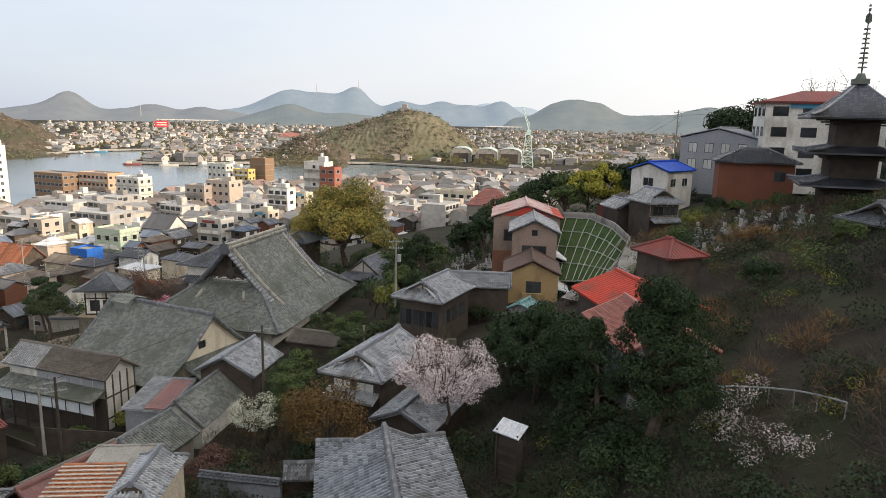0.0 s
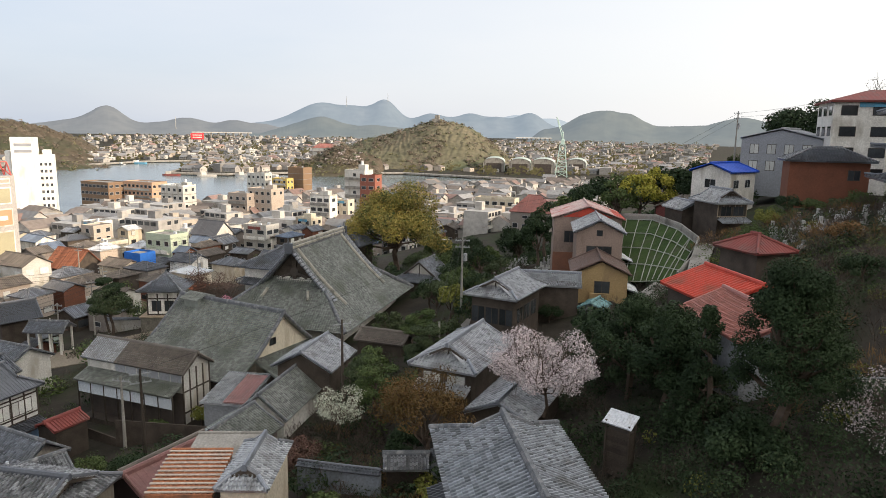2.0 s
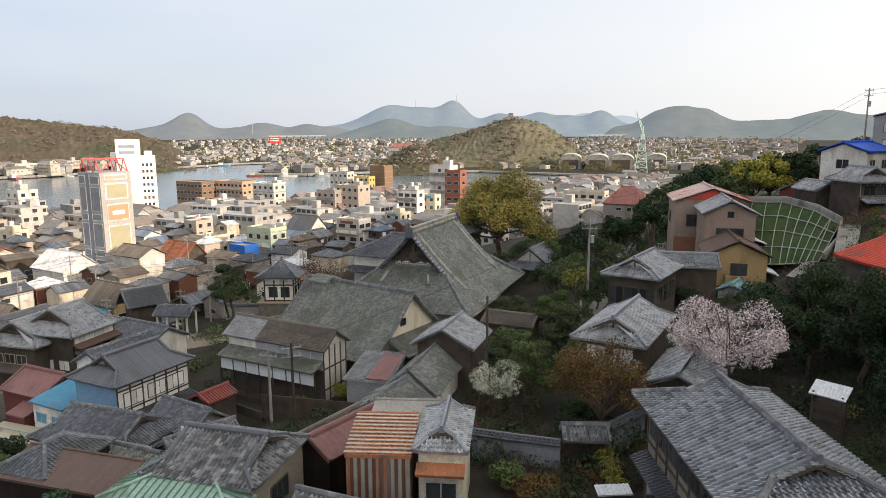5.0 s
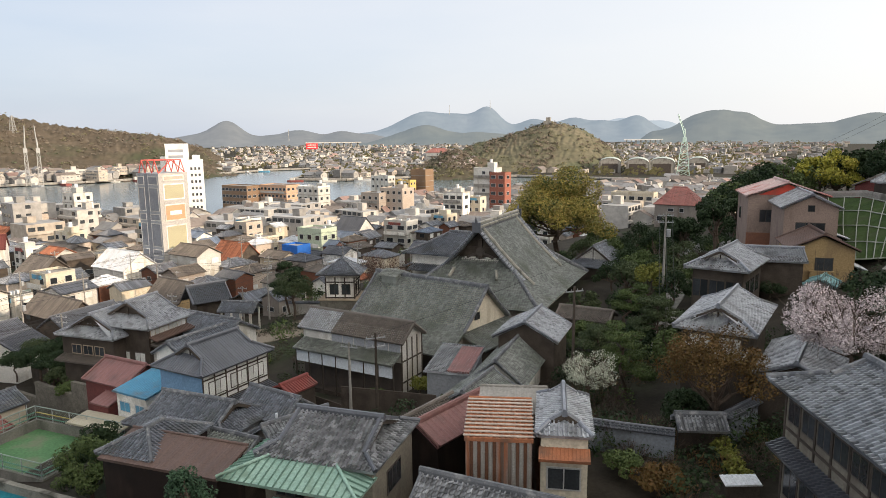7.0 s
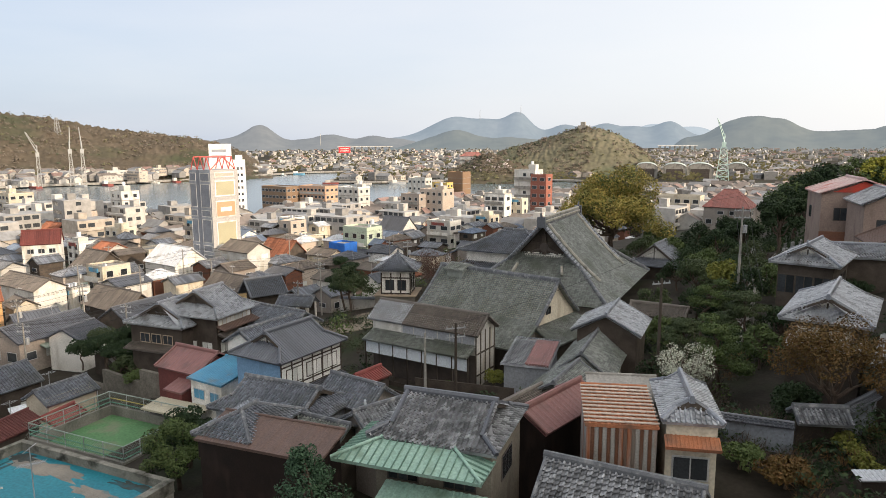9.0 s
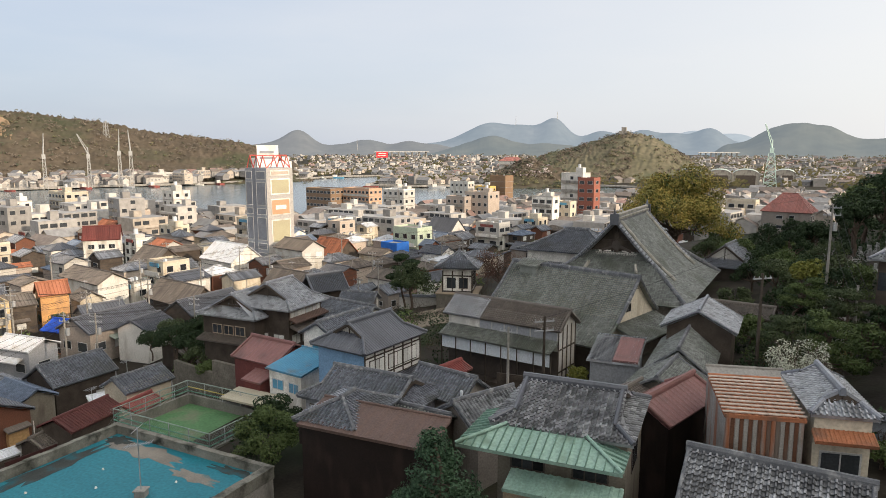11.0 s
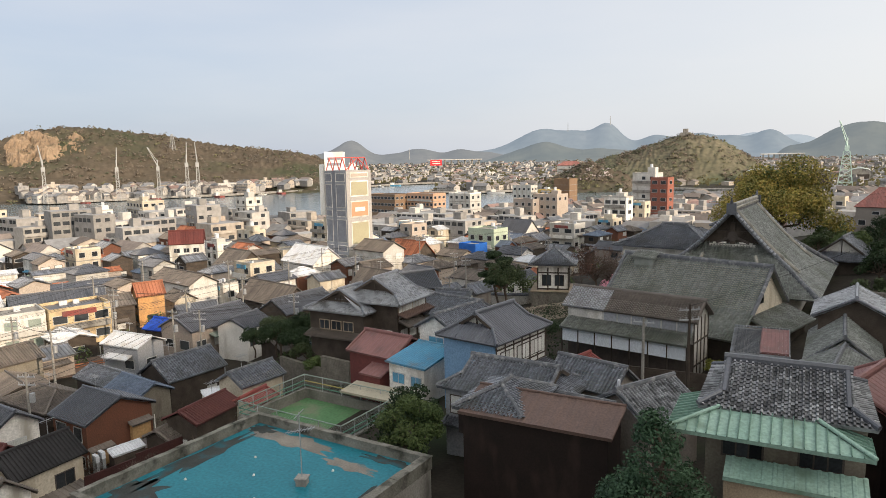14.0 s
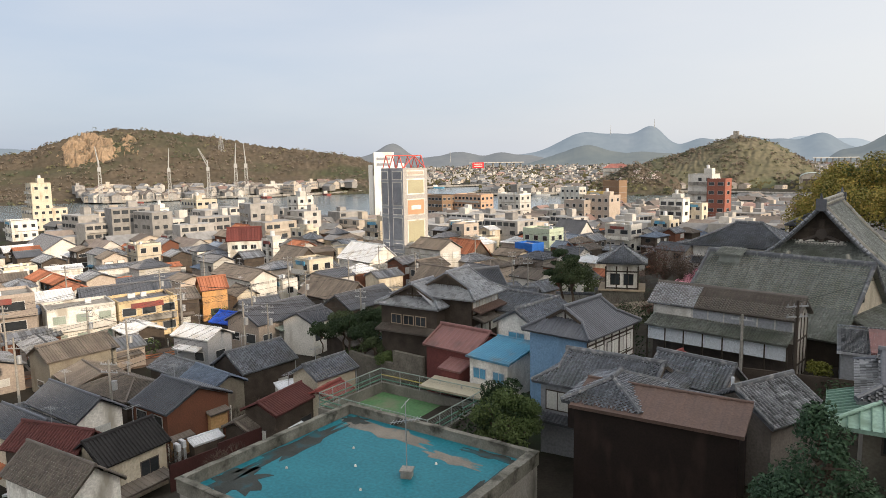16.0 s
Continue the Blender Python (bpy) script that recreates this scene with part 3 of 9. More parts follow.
def roof_parts(h, L, W, e, rise, kind, roofmat, gi=1.2, sag=0.0, col=0.3, rows=True, wave=0.11, ridge=0.28, ridgemat=None, gable=None, verge=0.35, cap=True, lift=0.0):
    """Roof over an eave rectangle L x W (ridge along x) at height e: gable, hip, irimoya, pyramid or shed."""
    r = MB()
    rd = MB()
    hw, hl = W / 2, L / 2
    kw = dict(col=col, rows=rows, wave=wave, sag=sag)
    upf, upb = (0, hw, rise), (0, -hw, rise)
    top = e + rise + 0.05
    if kind == "gable":
        r.slope((-hl, -hw, e), (hl, -hw, e), upf, **kw)
        r.slope((hl, hw, e), (-hl, hw, e), upb, **kw)
        rd.bar((-hl - 0.05, 0, top), (hl + 0.05, 0, top), ridge, ridge * 1.3)
        for x in (-hl + 0.1, hl - 0.1):
            for s in (-1, 1):
                if sag:
                    pts = [(x, s * hw * (1 - k / 6), e + rise * k / 6 - sag * 4 * (k / 6) * (1 - k / 6) * (1.25 - k / 12) + 0.1) for k in range(7)]
                    rd.line(pts, ridge * 0.5, 6)
                else:
                    rd.bar((x, s * hw, e + 0.06), (x, 0, e + rise + 0.06), ridge * 0.7, ridge * 0.6)
    elif kind == "hip":
        rl = max(0.0, hl - hw)
        r.slope((-hl, -hw, e), (hl, -hw, e), upf, lambda u: min(1, u / hw, (L - u) / hw), **kw)
        r.slope((hl, hw, e), (-hl, hw, e), upb, lambda u: min(1, u / hw, (L - u) / hw), **kw)
        d = hl - rl
        r.slope((hl, -hw, e), (hl, hw, e), (-d, 0, rise), lambda u: min(1, u / hw, (W - u) / hw), **kw)
        r.slope((-hl, hw, e), (-hl, -hw, e), (d, 0, rise), lambda u: min(1, u / hw, (W - u) / hw), **kw)
        if rl > 0.1:
            rd.bar((-rl - 0.2, 0, top), (rl + 0.2, 0, top), ridge, ridge * 1.3)
        else:
            rd.tube((0, 0, top - 0.2), (0, 0, top + 0.35), 0.3, 0.12, 8)
            rd.tube((0, 0, top + 0.35), (0, 0, top + 0.6), 0.2, 0.02, 8)
        for sx in (-1, 1):
            for sy in (-1, 1):
                pts = [(sx * (hl + (rl - hl) * k / 5), sy * hw * (1 - k / 5), e + rise * k / 5 - sag * 4 * (k / 5) * (1 - k / 5) * (1.25 - k / 10) + 0.09) for k in range(6)]
                rd.line(pts, ridge * 0.5, 6)
    elif kind == "irimoya":
        def clip(u):
            a = min(u, L - u)
            return a / hw if a < gi else 1.0
        r.slope((-hl, -hw, e), (hl, -hw, e), upf, clip, **kw)
        r.slope((hl, hw, e), (-hl, hw, e), upb, clip, **kw)
        k = gi / hw

        def zs(s):
            return e + rise * s - sag * 4 * s * (1 - s) * (1.25 - 0.5 * s)
        ks = dict(col=col, rows=rows, wave=wave, sag=0.0)
        gi2 = gi + verge + 0.15
        r.slope((hl, -hw, e), (hl, hw, e), (-gi2, 0, zs(gi2 / hw) - e), lambda u: min(1, u / gi2, (W - u) / gi2), **ks)
        r.slope((-hl, hw, e), (-hl, -hw, e), (gi2, 0, zs(gi2 / hw) - e), lambda u: min(1, u / gi2, (W - u) / gi2), **ks)
        rx = hl - gi
        rd.bar((-rx - 0.1, 0, top), (rx + 0.1, 0, top), ridge, ridge * 1.4)
        for sx in (-1, 1):
            for sy in (-1, 1):
                rd.bar((sx * hl, sy * hw, e + 0.09), (sx * rx, sy * (hw - gi), zs(k) + 0.09), ridge * 0.8, ridge * 0.8)
                n = 6
                pts = [(sx * (rx - 0.12), sy * (hw - gi) * (1 - j / n), zs(k + (1 - k) * j / n) + 0.1) for j in range(n + 1)]
                rd.line(pts, ridge * 0.5, 6)
            g = MB()
            gx = sx * (rx - verge)
            n = 6
            lo = [(gx, -(hw - gi) * (1 - j / n), zs(k + (1 - k) * j / n) - 0.1) for j in range(n + 1)]
            hi = [(gx, -y, z) for _, y, z in reversed(lo[:-1])]
            base = zs(k) - 0.15
            ring = lo + hi
            for p, q in zip(ring, ring[1:]):
                a = (gx, p[1], base)
                b = (gx, q[1], base)
                g.quad(*((a, b, q, p) if sx > 0 else (b, a, p, q)))
            part("gable", g, gable or WOOD, h)
            bb = MB()
            for s in (-1, 1):
                bb.bar((sx * (rx - 0.02), s * (hw - gi + 0.05), zs(k) - 0.12), (sx * (rx - 0.02), 0, e + rise - 0.15), 0.08, 0.3)
            bb.bar((sx * (rx - verge + 0.05), 0, e + rise - 0.4), (sx * (rx - verge + 0.05), 0, zs(k) + 0.1), 0.12, 0.12)
            part("bargeboard", bb, WOOD, h)
    elif kind == "shed":
        r.slope((-hl, -hw, e), (hl, -hw, e), (0, W, rise), **kw)
        rd.bar((-hl, hw, e + rise + 0.03), (hl, hw, e + rise + 0.03), ridge * 0.6, ridge * 0.5)
    part("roof", r, roofmat, h)
    if cap and rd.v:
        part("ridge", rd, ridgemat or RIDGES.get(roofmat.name, roofmat), h)


def house(label, cx, cy, yaw, L, W, z0, e, rise, kind="gable", roofmat=None, wallmat=None, over=0.6, wins=(), name="house", cat="house", group="", body=True, base=2.0, frame=FRAME, pane=GLASS, trim=None, **kw):
    """A house over the eave rectangle L x W, ridge along its own x; z0 ground, e eave height over sea, rise of the roof."""
    roofmat, wallmat = roofmat or TILE, wallmat or PLASTER
    h = thing(name, label, cat, cx, cy, z0, yaw, group)
    e -= z0
    bx, by = L / 2 - over, W / 2 - over
    if body:
        w = MB()
        slope = rise / (W / 2)
        if kind == "gable":
            we = e + slope * over - 0.12
            ring = [(-by, -base), (by, -base), (by, we), (0, e + rise - 0.2), (-by, we)]
            i = len(w.v)
            w.v += [(-bx, y, z) for y, z in ring] + [(bx, y, z) for y, z in ring]
            w.f += [tuple(i + k for k in reversed(range(5))), tuple(i + 5 + k for k in range(5))] + [(i + k, i + (k + 1) % 5, i + 5 + (k + 1) % 5, i + 5 + k) for k in range(5)]
            w.m += [0] * 7
        elif kind == "shed":
            s2 = rise / W
            ring = [(-by, -base), (by, -base), (by, e + rise - s2 * over - 0.12), (-by, e + s2 * over - 0.12)]
            i = len(w.v)
            w.v += [(-bx, y, z) for y, z in ring] + [(bx, y, z) for y, z in ring]
            w.f += [tuple(i + k for k in reversed(range(4))), tuple(i + 4 + k for k in range(4))] + [(i + k, i + (k + 1) % 4, i + 4 + (k + 1) % 4, i + 4 + k) for k in range(4)]
            w.m += [0] * 6
        else:
            w.box(-bx, -by, -base, bx, by, e + min(slope * over, 0.5) - 0.12)
        part("wall", w, wallmat, h)
        if trim:
            t = MB()
            for sx in (-1, 1):
                for sy in (-1, 1):
                    t.box(sx * bx - 0.09, sy * by - 0.09, -base, sx * bx + 0.09, sy * by + 0.09, e + 0.05)
            for z in (e * 0.48, e - 0.25):
                t.box(-bx - 0.05, -by - 0.05, z, bx + 0.05, by + 0.05, z + 0.16)
            part("timber_frame", t, trim, h)
    roof_parts(h, L, W, e, rise, kind, roofmat, **kw)
    F = faces_of(bx, by)
    for spec in wins:
        face, u, z, ww, hh = spec[:5]
        o, ax, nr, _ = F[face]
        window(h, o, ax, nr, u, z, ww, hh, spec[5] if len(spec) > 5 else frame, spec[6] if len(spec) > 6 else pane, spec[7] if len(spec) > 7 else 1)
    return h


def pent(h, side, bx, by, z, depth, drop, mat_, u0=None, u1=None, col=0.3, rows=True, wave=0.11, name="pent_roof"):
    """A lean-to roof on one wall of a house (local sizes)."""
    o, ax, nr, half = faces_of(bx, by)[side]
    o, ax, nr = Vector(o), Vector(ax), Vector(nr)
    u0 = -half if u0 is None else u0
    u1 = half if u1 is None else u1
    r = MB()
    A = o + ax * u0 + nr * depth + Vector((0, 0, z - drop))
    B = o + ax * u1 + nr * depth + Vector((0, 0, z - drop))
    r.slope(A, B, -nr * depth + Vector((0, 0, drop)), col=col, rows=rows, wave=wave)
    return part(name, r, mat_, h)


def block(label, cx, cy, yaw, L, W, z0, height, wallmat, storeys=0, name="building", cat="building", roofmat=CONCRETE, wfaces="fblr", ww=1.3, wh=1.2, gap=2.6, parapet=0.5, pane=GLASS, group="", extra=0, frame=FRAME, bars=0, skip=0.0, rng=None):
    """A flat-roofed block with a parapet and rows of windows."""
    h = thing(name, label, cat, cx, cy, z0, yaw, group)
    w = MB()
    hl, hw = L / 2, W / 2
    w.box(-hl, -hw, -1.5, hl, hw, height)
    part("wall", w, wallmat, h)
    p = MB()
    t = 0.2
    o = [(-hl, -hw), (hl, -hw), (hl, hw), (-hl, hw)]
    n_ = [(-hl + t, -hw + t), (hl - t, -hw + t), (hl - t, hw - t), (-hl + t, hw - t)]
    p.v = [(x, y, height) for x, y in o] + [(x, y, height + parapet) for x, y in o] + [(x, y, height + parapet) for x, y in n_] + [(x, y, height) for x, y in n_]
    p.f = [(g + k, g + (k + 1) % 4, g + 4 + (k + 1) % 4, g + 4 + k) for g in (0, 4, 8) for k in range(4)]
    p.m = [0] * 12
    part("parapet", p, wallmat, h)
    r = MB()
    r.box(-hl + t, -hw + t, height, hl - t, hw - t, height + 0.06)
    part("roof", r, roofmat, h)
    rng = rng or random.Random(int(abs(cx * 7 + cy * 13)))
    if extra:
        b = MB()
        a = rng.uniform(-0.5, 0.4) * hl
        c = rng.uniform(-0.4, 0.4) * hw
        b.box(a, c - 1.3, height, a + min(3.2, hl), c + 1.3, height + extra)
        part("roof_house", b, wallmat, h)
        k = MB()
        k.tube((a + 1, c, height + extra), (a + 1, c, height + extra + 1.3), 0.6, 0.6, 10)
        part("water_tank", k, WHITE_METAL, h)
    if storeys >= 2 and rng.random() < 0.7:
        sh = height / storeys
        for s in range(1, storeys):
            b = MB()
            b.box(-hl - 0.05, -hw - 0.06, sh * s - 0.12, hl + 0.06, -hw, sh * s + 0.1)
            b.box(hl, -hw - 0.06, sh * s - 0.12, hl + 0.06, hw + 0.05, sh * s + 0.1)
            part("floor_band", b, CONCRETE if rng.random() < 0.5 else wallmat, h)
    if storeys >= 2 and rng.random() < 0.45:
        sh = height / storeys
        for s in range(1, storeys):
            b = MB()
            y1 = -hw - 0.9
            b.box(-hl * 0.9, y1, sh * s - 0.1, hl * 0.9, -hw, sh * s + 0.05)
            b.box(-hl * 0.9, y1, sh * s + 0.05, hl * 0.9, y1 + 0.08, sh * s + 0.95)
            part("balcony", b, PLASTER if rng.random() < 0.6 else CONCRETE, h)
    if storeys and rng.random() < 0.7:
        for q in range(rng.randint(1, 3)):
            a, c = rng.uniform(-0.75, 0.6) * hl, rng.uniform(-0.75, 0.6) * hw
            b = MB()
            b.box(a, c, height + 0.06, a + 0.9, c + 0.4, height + 0.75)
            part("air_conditioner", b, WHITE_METAL, h)
    if storeys and rng.random() < 0.3:
        b = MB()
        z = height / storeys * (storeys - 0.15)
        b.box(-hl * 0.6, -hw - 0.18, z - 0.45, hl * 0.5, -hw - 0.02, z + 0.4)
        part("sign_board", b, rng.choice((PLASTER, BLUE_SHEET, RED_FADED, WHITE_METAL)), h)
    if storeys:
        sh = height / storeys
        for face in wfaces:
            o, ax, nr, half = faces_of(hl, hw)[face]
            n = max(1, int((2 * half - 0.6) / gap))
            for s in range(storeys):
                for k in range(n):
                    if rng.random() < skip:
                        continue
                    window(h, o, ax, nr, -half + 2 * half * (k + 0.5) / n, sh * (s + 0.55), min(ww, 2 * half / n * 0.8), min(wh, sh * 0.6), frame, pane, bars)
    return h

# ---------- the hillside houses ----------
def panels(h, x0, x1, y, z0, z1, n, matl, name="panel", gap=0.06, d=0.05):
    for k in range(n):
        m = MB()
        a, b = x0 + (x1 - x0) * k / n + gap / 2, x0 + (x1 - x0) * (k + 1) / n - gap / 2
        m.box(a, y - d, z0, b, y, z1)
        part(name, m, matl, h)


def boards(h, face, bx, by, zs, matl, name="timber_strip", w=0.14, d=0.05, verts=0, z0=0.0, z1=3.0):
    o, ax, nr, half = faces_of(bx, by)[face]
    o, ax, nr = Vector(o), Vector(ax), Vector(nr)
    def slab(u0, u1, a, b):
        m = MB()
        P = [o + ax * u + nr * q + Vector((0, 0, z)) for q in (0, d) for u, z in ((u0, a), (u1, a), (u1, b), (u0, b))]
        m.v += [tuple(p) for p in P]
        m.f += [(4, 5, 6, 7), (0, 1, 5, 4), (1, 2, 6, 5), (2, 3, 7, 6), (3, 0, 4, 7)]
        m.m += [0] * 5
        part(name, m, matl, h)

    for z in zs:
        slab(-half, half, z - w / 2, z + w / 2)
    for k in range(verts + 1 if verts else 0):
        u = -half + 2 * half * k / verts
        slab(u - w / 2, u + w / 2, z0, z1)


def row(face, half, n, z, w, hgt, frame=DARK_FRAME, pane=SHOJI, bars=1):
    return [(face, -half + 2 * half * (k + 0.5) / n, z, w, hgt, frame, pane, bars) for k in range(n)]


# the large house under the cable
A = house("large house with silver-grey tiled hip-and-gable roof and glazed gallery", -6.2, 28.7, -72.5, 12.6, 7.2, 15.2, 22.0, 1.6, "irimoya", TILE_BLUE_SILVER, OLD_CREAM, 0.7, gi=2.0, verge=0.5, ridge=0.34, col=0.27, wins=row("f", 5.4, 8, 5.6, 1.0, 1.0, DARK_FRAME, GLASS) + row("f", 5.4, 7, 2.0, 1.2, 1.6, DARK_FRAME, GLASS) + row("r", 2.6, 3, 5.4, 1.1, 1.2, DARK_FRAME, GLASS))
pent(A, "f", 5.6, 2.9, 4.0, 0.9, 0.35, TILE_DARK, col=0.27)
boards(A, "f", 5.6, 2.9, (4.6, 6.4), WOOD, verts=8, z0=0.0, z1=6.5)
boards(A, "r", 5.6, 2.9, (4.6, 6.4), WOOD, verts=4, z0=0.0, z1=6.5)
# tiled and rusted pair
B = house("narrow house with grey tiled roof and cream side wall", -21.6, 33.0, 100, 5.6, 2.9, 13.0, 19.0, 0.9, "irimoya", TILE_SILVER, CREAM, 0.25, gi=0.7, col=0.25, wins=[("l", 0.0, 3.6, 1.6, 1.1, FRAME, GLASS, 1), ("l", 0.0, 1.2, 1.4, 1.2, FRAME, GLASS, 1)])
pent(B, "l", 2.55, 1.2, 5.3, 0.8, 0.35, RUST, -1.3, 1.3, rows=False, col=0.2, wave=0.03)
B2 = house("shed wing with rusted orange corrugated roof", -24.9, 31.7, 13, 3.6, 4.4, 13.0, 18.7, 0.45, "shed", RUST, RUST_WALL, 0.08, rows=False, col=0.3, wave=0.05)
for k in range(17):
    m_ = MB()
    u_ = -1.7 + 3.4 * k / 17
    m_.box(u_, -2.15, -0.5, u_ + 0.17, -2.11, 5.55)
    part("wall_strip", m_, RUST_DARK if k % 2 else RUST_WALL, B2)
for k in range(11):
    m_ = MB()
    v_ = -2.15 + 4.3 * (k + 0.5) / 11
    m_.bar((-1.85, v_, 5.78 + 0.45 * (k + 0.5) / 11), (1.85, v_, 5.78 + 0.45 * (k + 0.5) / 11), 0.14, 0.07)
    part("roof_batten", m_, BEIGE, B2, "pale worn ridge of the corrugated sheet")
B3 = house("low lean-to with grey sheet roof", -25.0, 35.6, 13, 4.2, 3.6, 13.0, 18.3, 0.3, "shed", CONCRETE, RUST_WALL, 0.1, rows=False, wave=0.02)
# green skirted house
C = house("two-storey house with patchy grey tiles and green metal skirt roof", -33.4, 29.3, 1, 7.0, 6.4, 11.3, 17.65, 1.4, "irimoya", TILE_PATCH, OLD_CREAM, 0.35, gi=0.9, col=0.27, wins=[("f", -1.6, 4.7, 1.6, 1.1, DARK_FRAME, GLASS, 2), ("f", 1.5, 4.7, 1.6, 1.1, DARK_FRAME, GLASS, 2), ("r", 0, 4.6, 1.8, 1.2, DARK_FRAME, GLASS, 2)], ridgemat=TILE_DARK)
for A_, B_, u_, lo_, hi_ in (((-4.6, -5.0, 5.75), (3.3, -5.0, 5.75), (0, 1.9, 0.6), 2.0, 2.1), ((3.3, -5.0, 5.75), (3.3, -2.5, 5.75), (-2.0, 0, 0.6), 2.0, 0.01), ((-4.6, -0.2, 5.75), (-4.6, -5.0, 5.75), (1.9, 0, 0.6), 0.01, 2.0)):
    e_ = (Vector(B_) - Vector(A_)).length
    ends = lambda u, e_=e_, lo_=lo_, hi_=hi_: min(1, u / lo_, (e_ - u) / hi_)
    sk = MB()
    sk.slope(A_, B_, u_, ends, col=0.4, rows=False, wave=0)
    part("roof", sk, VERDIGRIS, C, "green weathered metal skirt roof")
    n_ = int(e_ / 0.4)
    sk = MB()
    for k in range(1, n_):
        p_ = Vector(A_).lerp(Vector(B_), k / n_) + Vector((0, 0, 0.06))
        sk.bar(p_, p_ + Vector(u_) * ends(e_ * k / n_), 0.045, 0.09)
    part("seam", sk, VERDIGRIS_SEAM, C, "darker standing seams of the green sheet", kind="stuff")
for a_, b_ in (((-4.6, -5.0, 5.85), (-2.6, -3.1, 6.45)), ((3.3, -5.0, 5.85), (1.3, -3.1, 6.45))):
    sk = MB()
    sk.bar(a_, b_, 0.16, 0.12)
    part("hip_flashing", sk, VERDIGRIS, C)
pent(C, "f", 3.3, 3.6, 4.4, 1.5, 0.4, VERDIGRIS, -2.2, 3.2, rows=False, col=0.42, wave=0.04)
m_ = MB()
m_.box(-2.1, -4.92, 2.2, 3.1, -4.84, 3.9)
part("screen", m_, WOOD_PALE, C, "pale brown slatted screen")
for u_ in (-2.1, 0.5, 3.1):
    m_ = MB()
    m_.box(u_ - 0.07, -4.98, -1.0, u_ + 0.07, -4.84, 3.98)
    part("post", m_, WOOD_PALE, C)
# tall brown house and its neighbours
D = house("tall house clad in dark brown sheet with a brown roof panel", -46.0, 30.2, 0, 9.2, 3.2, 7.5, 14.1, 0.75, "shed", BROWN_ROOF, BROWN_SHEET, 0.25, rows=False, col=0.8, wave=0.03, wins=[("l", 0, 4.6, 1.4, 1.2, DARK_FRAME, GLASS, 1)])
D2 = house("small grey tiled hip roof over the corner of the brown house", -48.9, 32.0, 90, 6.0, 4.6, 13.0, 14.15, 1.0, "hip", TILE, BROWN_SHEET, 0.3, base=0.5, col=0.27)
E_ = house("low house with blue-grey tiled hipped roof", -51.4, 39.4, -3, 9.8, 6.4, 7.6, 12.3, 1.7, "irimoya", TILE, GREY_PAINT, 0.5, gi=1.3, col=0.27, wins=row("f", 4.1, 4, 3.4, 1.7, 1.3, DARK_FRAME, SHOJI) + row("l", 2.6, 2, 3.4, 1.5, 1.2, DARK_FRAME, SHOJI))
pent(E_, "f", 4.4, 2.7, 2.4, 1.0, 0.3, TILE_DARK, -4.4, 0.0)
E2 = house("small house with grey tiled gable roof and mud wall", -46.6, 42.8, -14, 5.8, 4.2, 7.8, 12.2, 1.5, "gable", TILE, MORTAR, 0.4, col=0.27)
E3 = house("storehouse with patchy grey tiled roof", -41.6, 37.8, 60, 5.4, 5.4, 8.8, 12.7, 1.6, "gable", TILE_PATCH, MORTAR, 0.4, col=0.27)
E4 = house("low wing with mossy grey tiled roof", -45.6, 35.2, -6, 5.6, 4.6, 8.0, 12.4, 1.2, "gable", TILE_MOSS, WOOD, 0.4, col=0.27)
# blue house
F = house("blue-walled house with dark tiled hip-and-gable roof", -57.4, 49.2, 80, 9.2, 6.6, 7.6, 13.5, 2.0, "irimoya", TILE_DARK, BLUE_WALL, 0.55, gi=1.5, col=0.3, rows=False, wave=0.05, gable=PLASTER)
m_ = MB()
m_.box(-3.98, -2.82, 2.7, 4.1, -2.765, 5.7)
part("pale_wall_panel", m_, SHOJI, F)
for u_ in (-2.4, 0.2, 2.4):
    window(F, (0, -2.82, 0), (1, 0, 0), (0, -1, 0), u_, 4.3, 1.9, 1.25, DARK_FRAME, SHOJI, 2)
boards(F, "f", 4.05, 2.83, (2.9, 3.4, 5.3), WOOD, verts=6, z0=2.7, z1=5.6)
pent(F, "f", 4.0, 2.8, 2.8, 1.6, 0.4, TILE_DARK)
F2 = house("rear wing with grey tiled gable roof", -64.5, 55.5, 80, 8.0, 5.2, 7.0, 12.0, 1.5, "gable", TILE, PLASTER, 0.4, col=0.27, wins=[("l", 0.0, 3.6, 1.8, 1.2, FRAME, BLUE_SHEET, 1)])
G1 = house("small pale house with bright blue corrugated roof", -65.0, 48.7, -10, 5.0, 5.0, 5.8, 9.9, 0.9, "shed", BLUE_SHEET, PLASTER, 0.3, rows=False, col=0.3, wave=0.05, wins=[("f", -1.0, 2.6, 1.4, 0.9, FRAME, BLUE_SHEET, 1), ("f", 1.2, 2.6, 1.2, 0.9, FRAME, BLUE_SHEET, 1)])
G2 = house("red-brown house with faded maroon sheet roof", -70.6, 51.4, -8, 6.4, 6.0, 5.2, 9.6, 1.5, "gable", PINK_SHEET, REDDISH, 0.3, rows=False, col=0.6, wave=0.03)
G3 = house("lean-to with faded maroon roof", -69.6, 47.6, -8, 2.8, 2.0, 5.2, 8.2, 0.6, "shed", PINK_SHEET, REDDISH, 0.2, rows=False, col=0.6, wave=0.03)
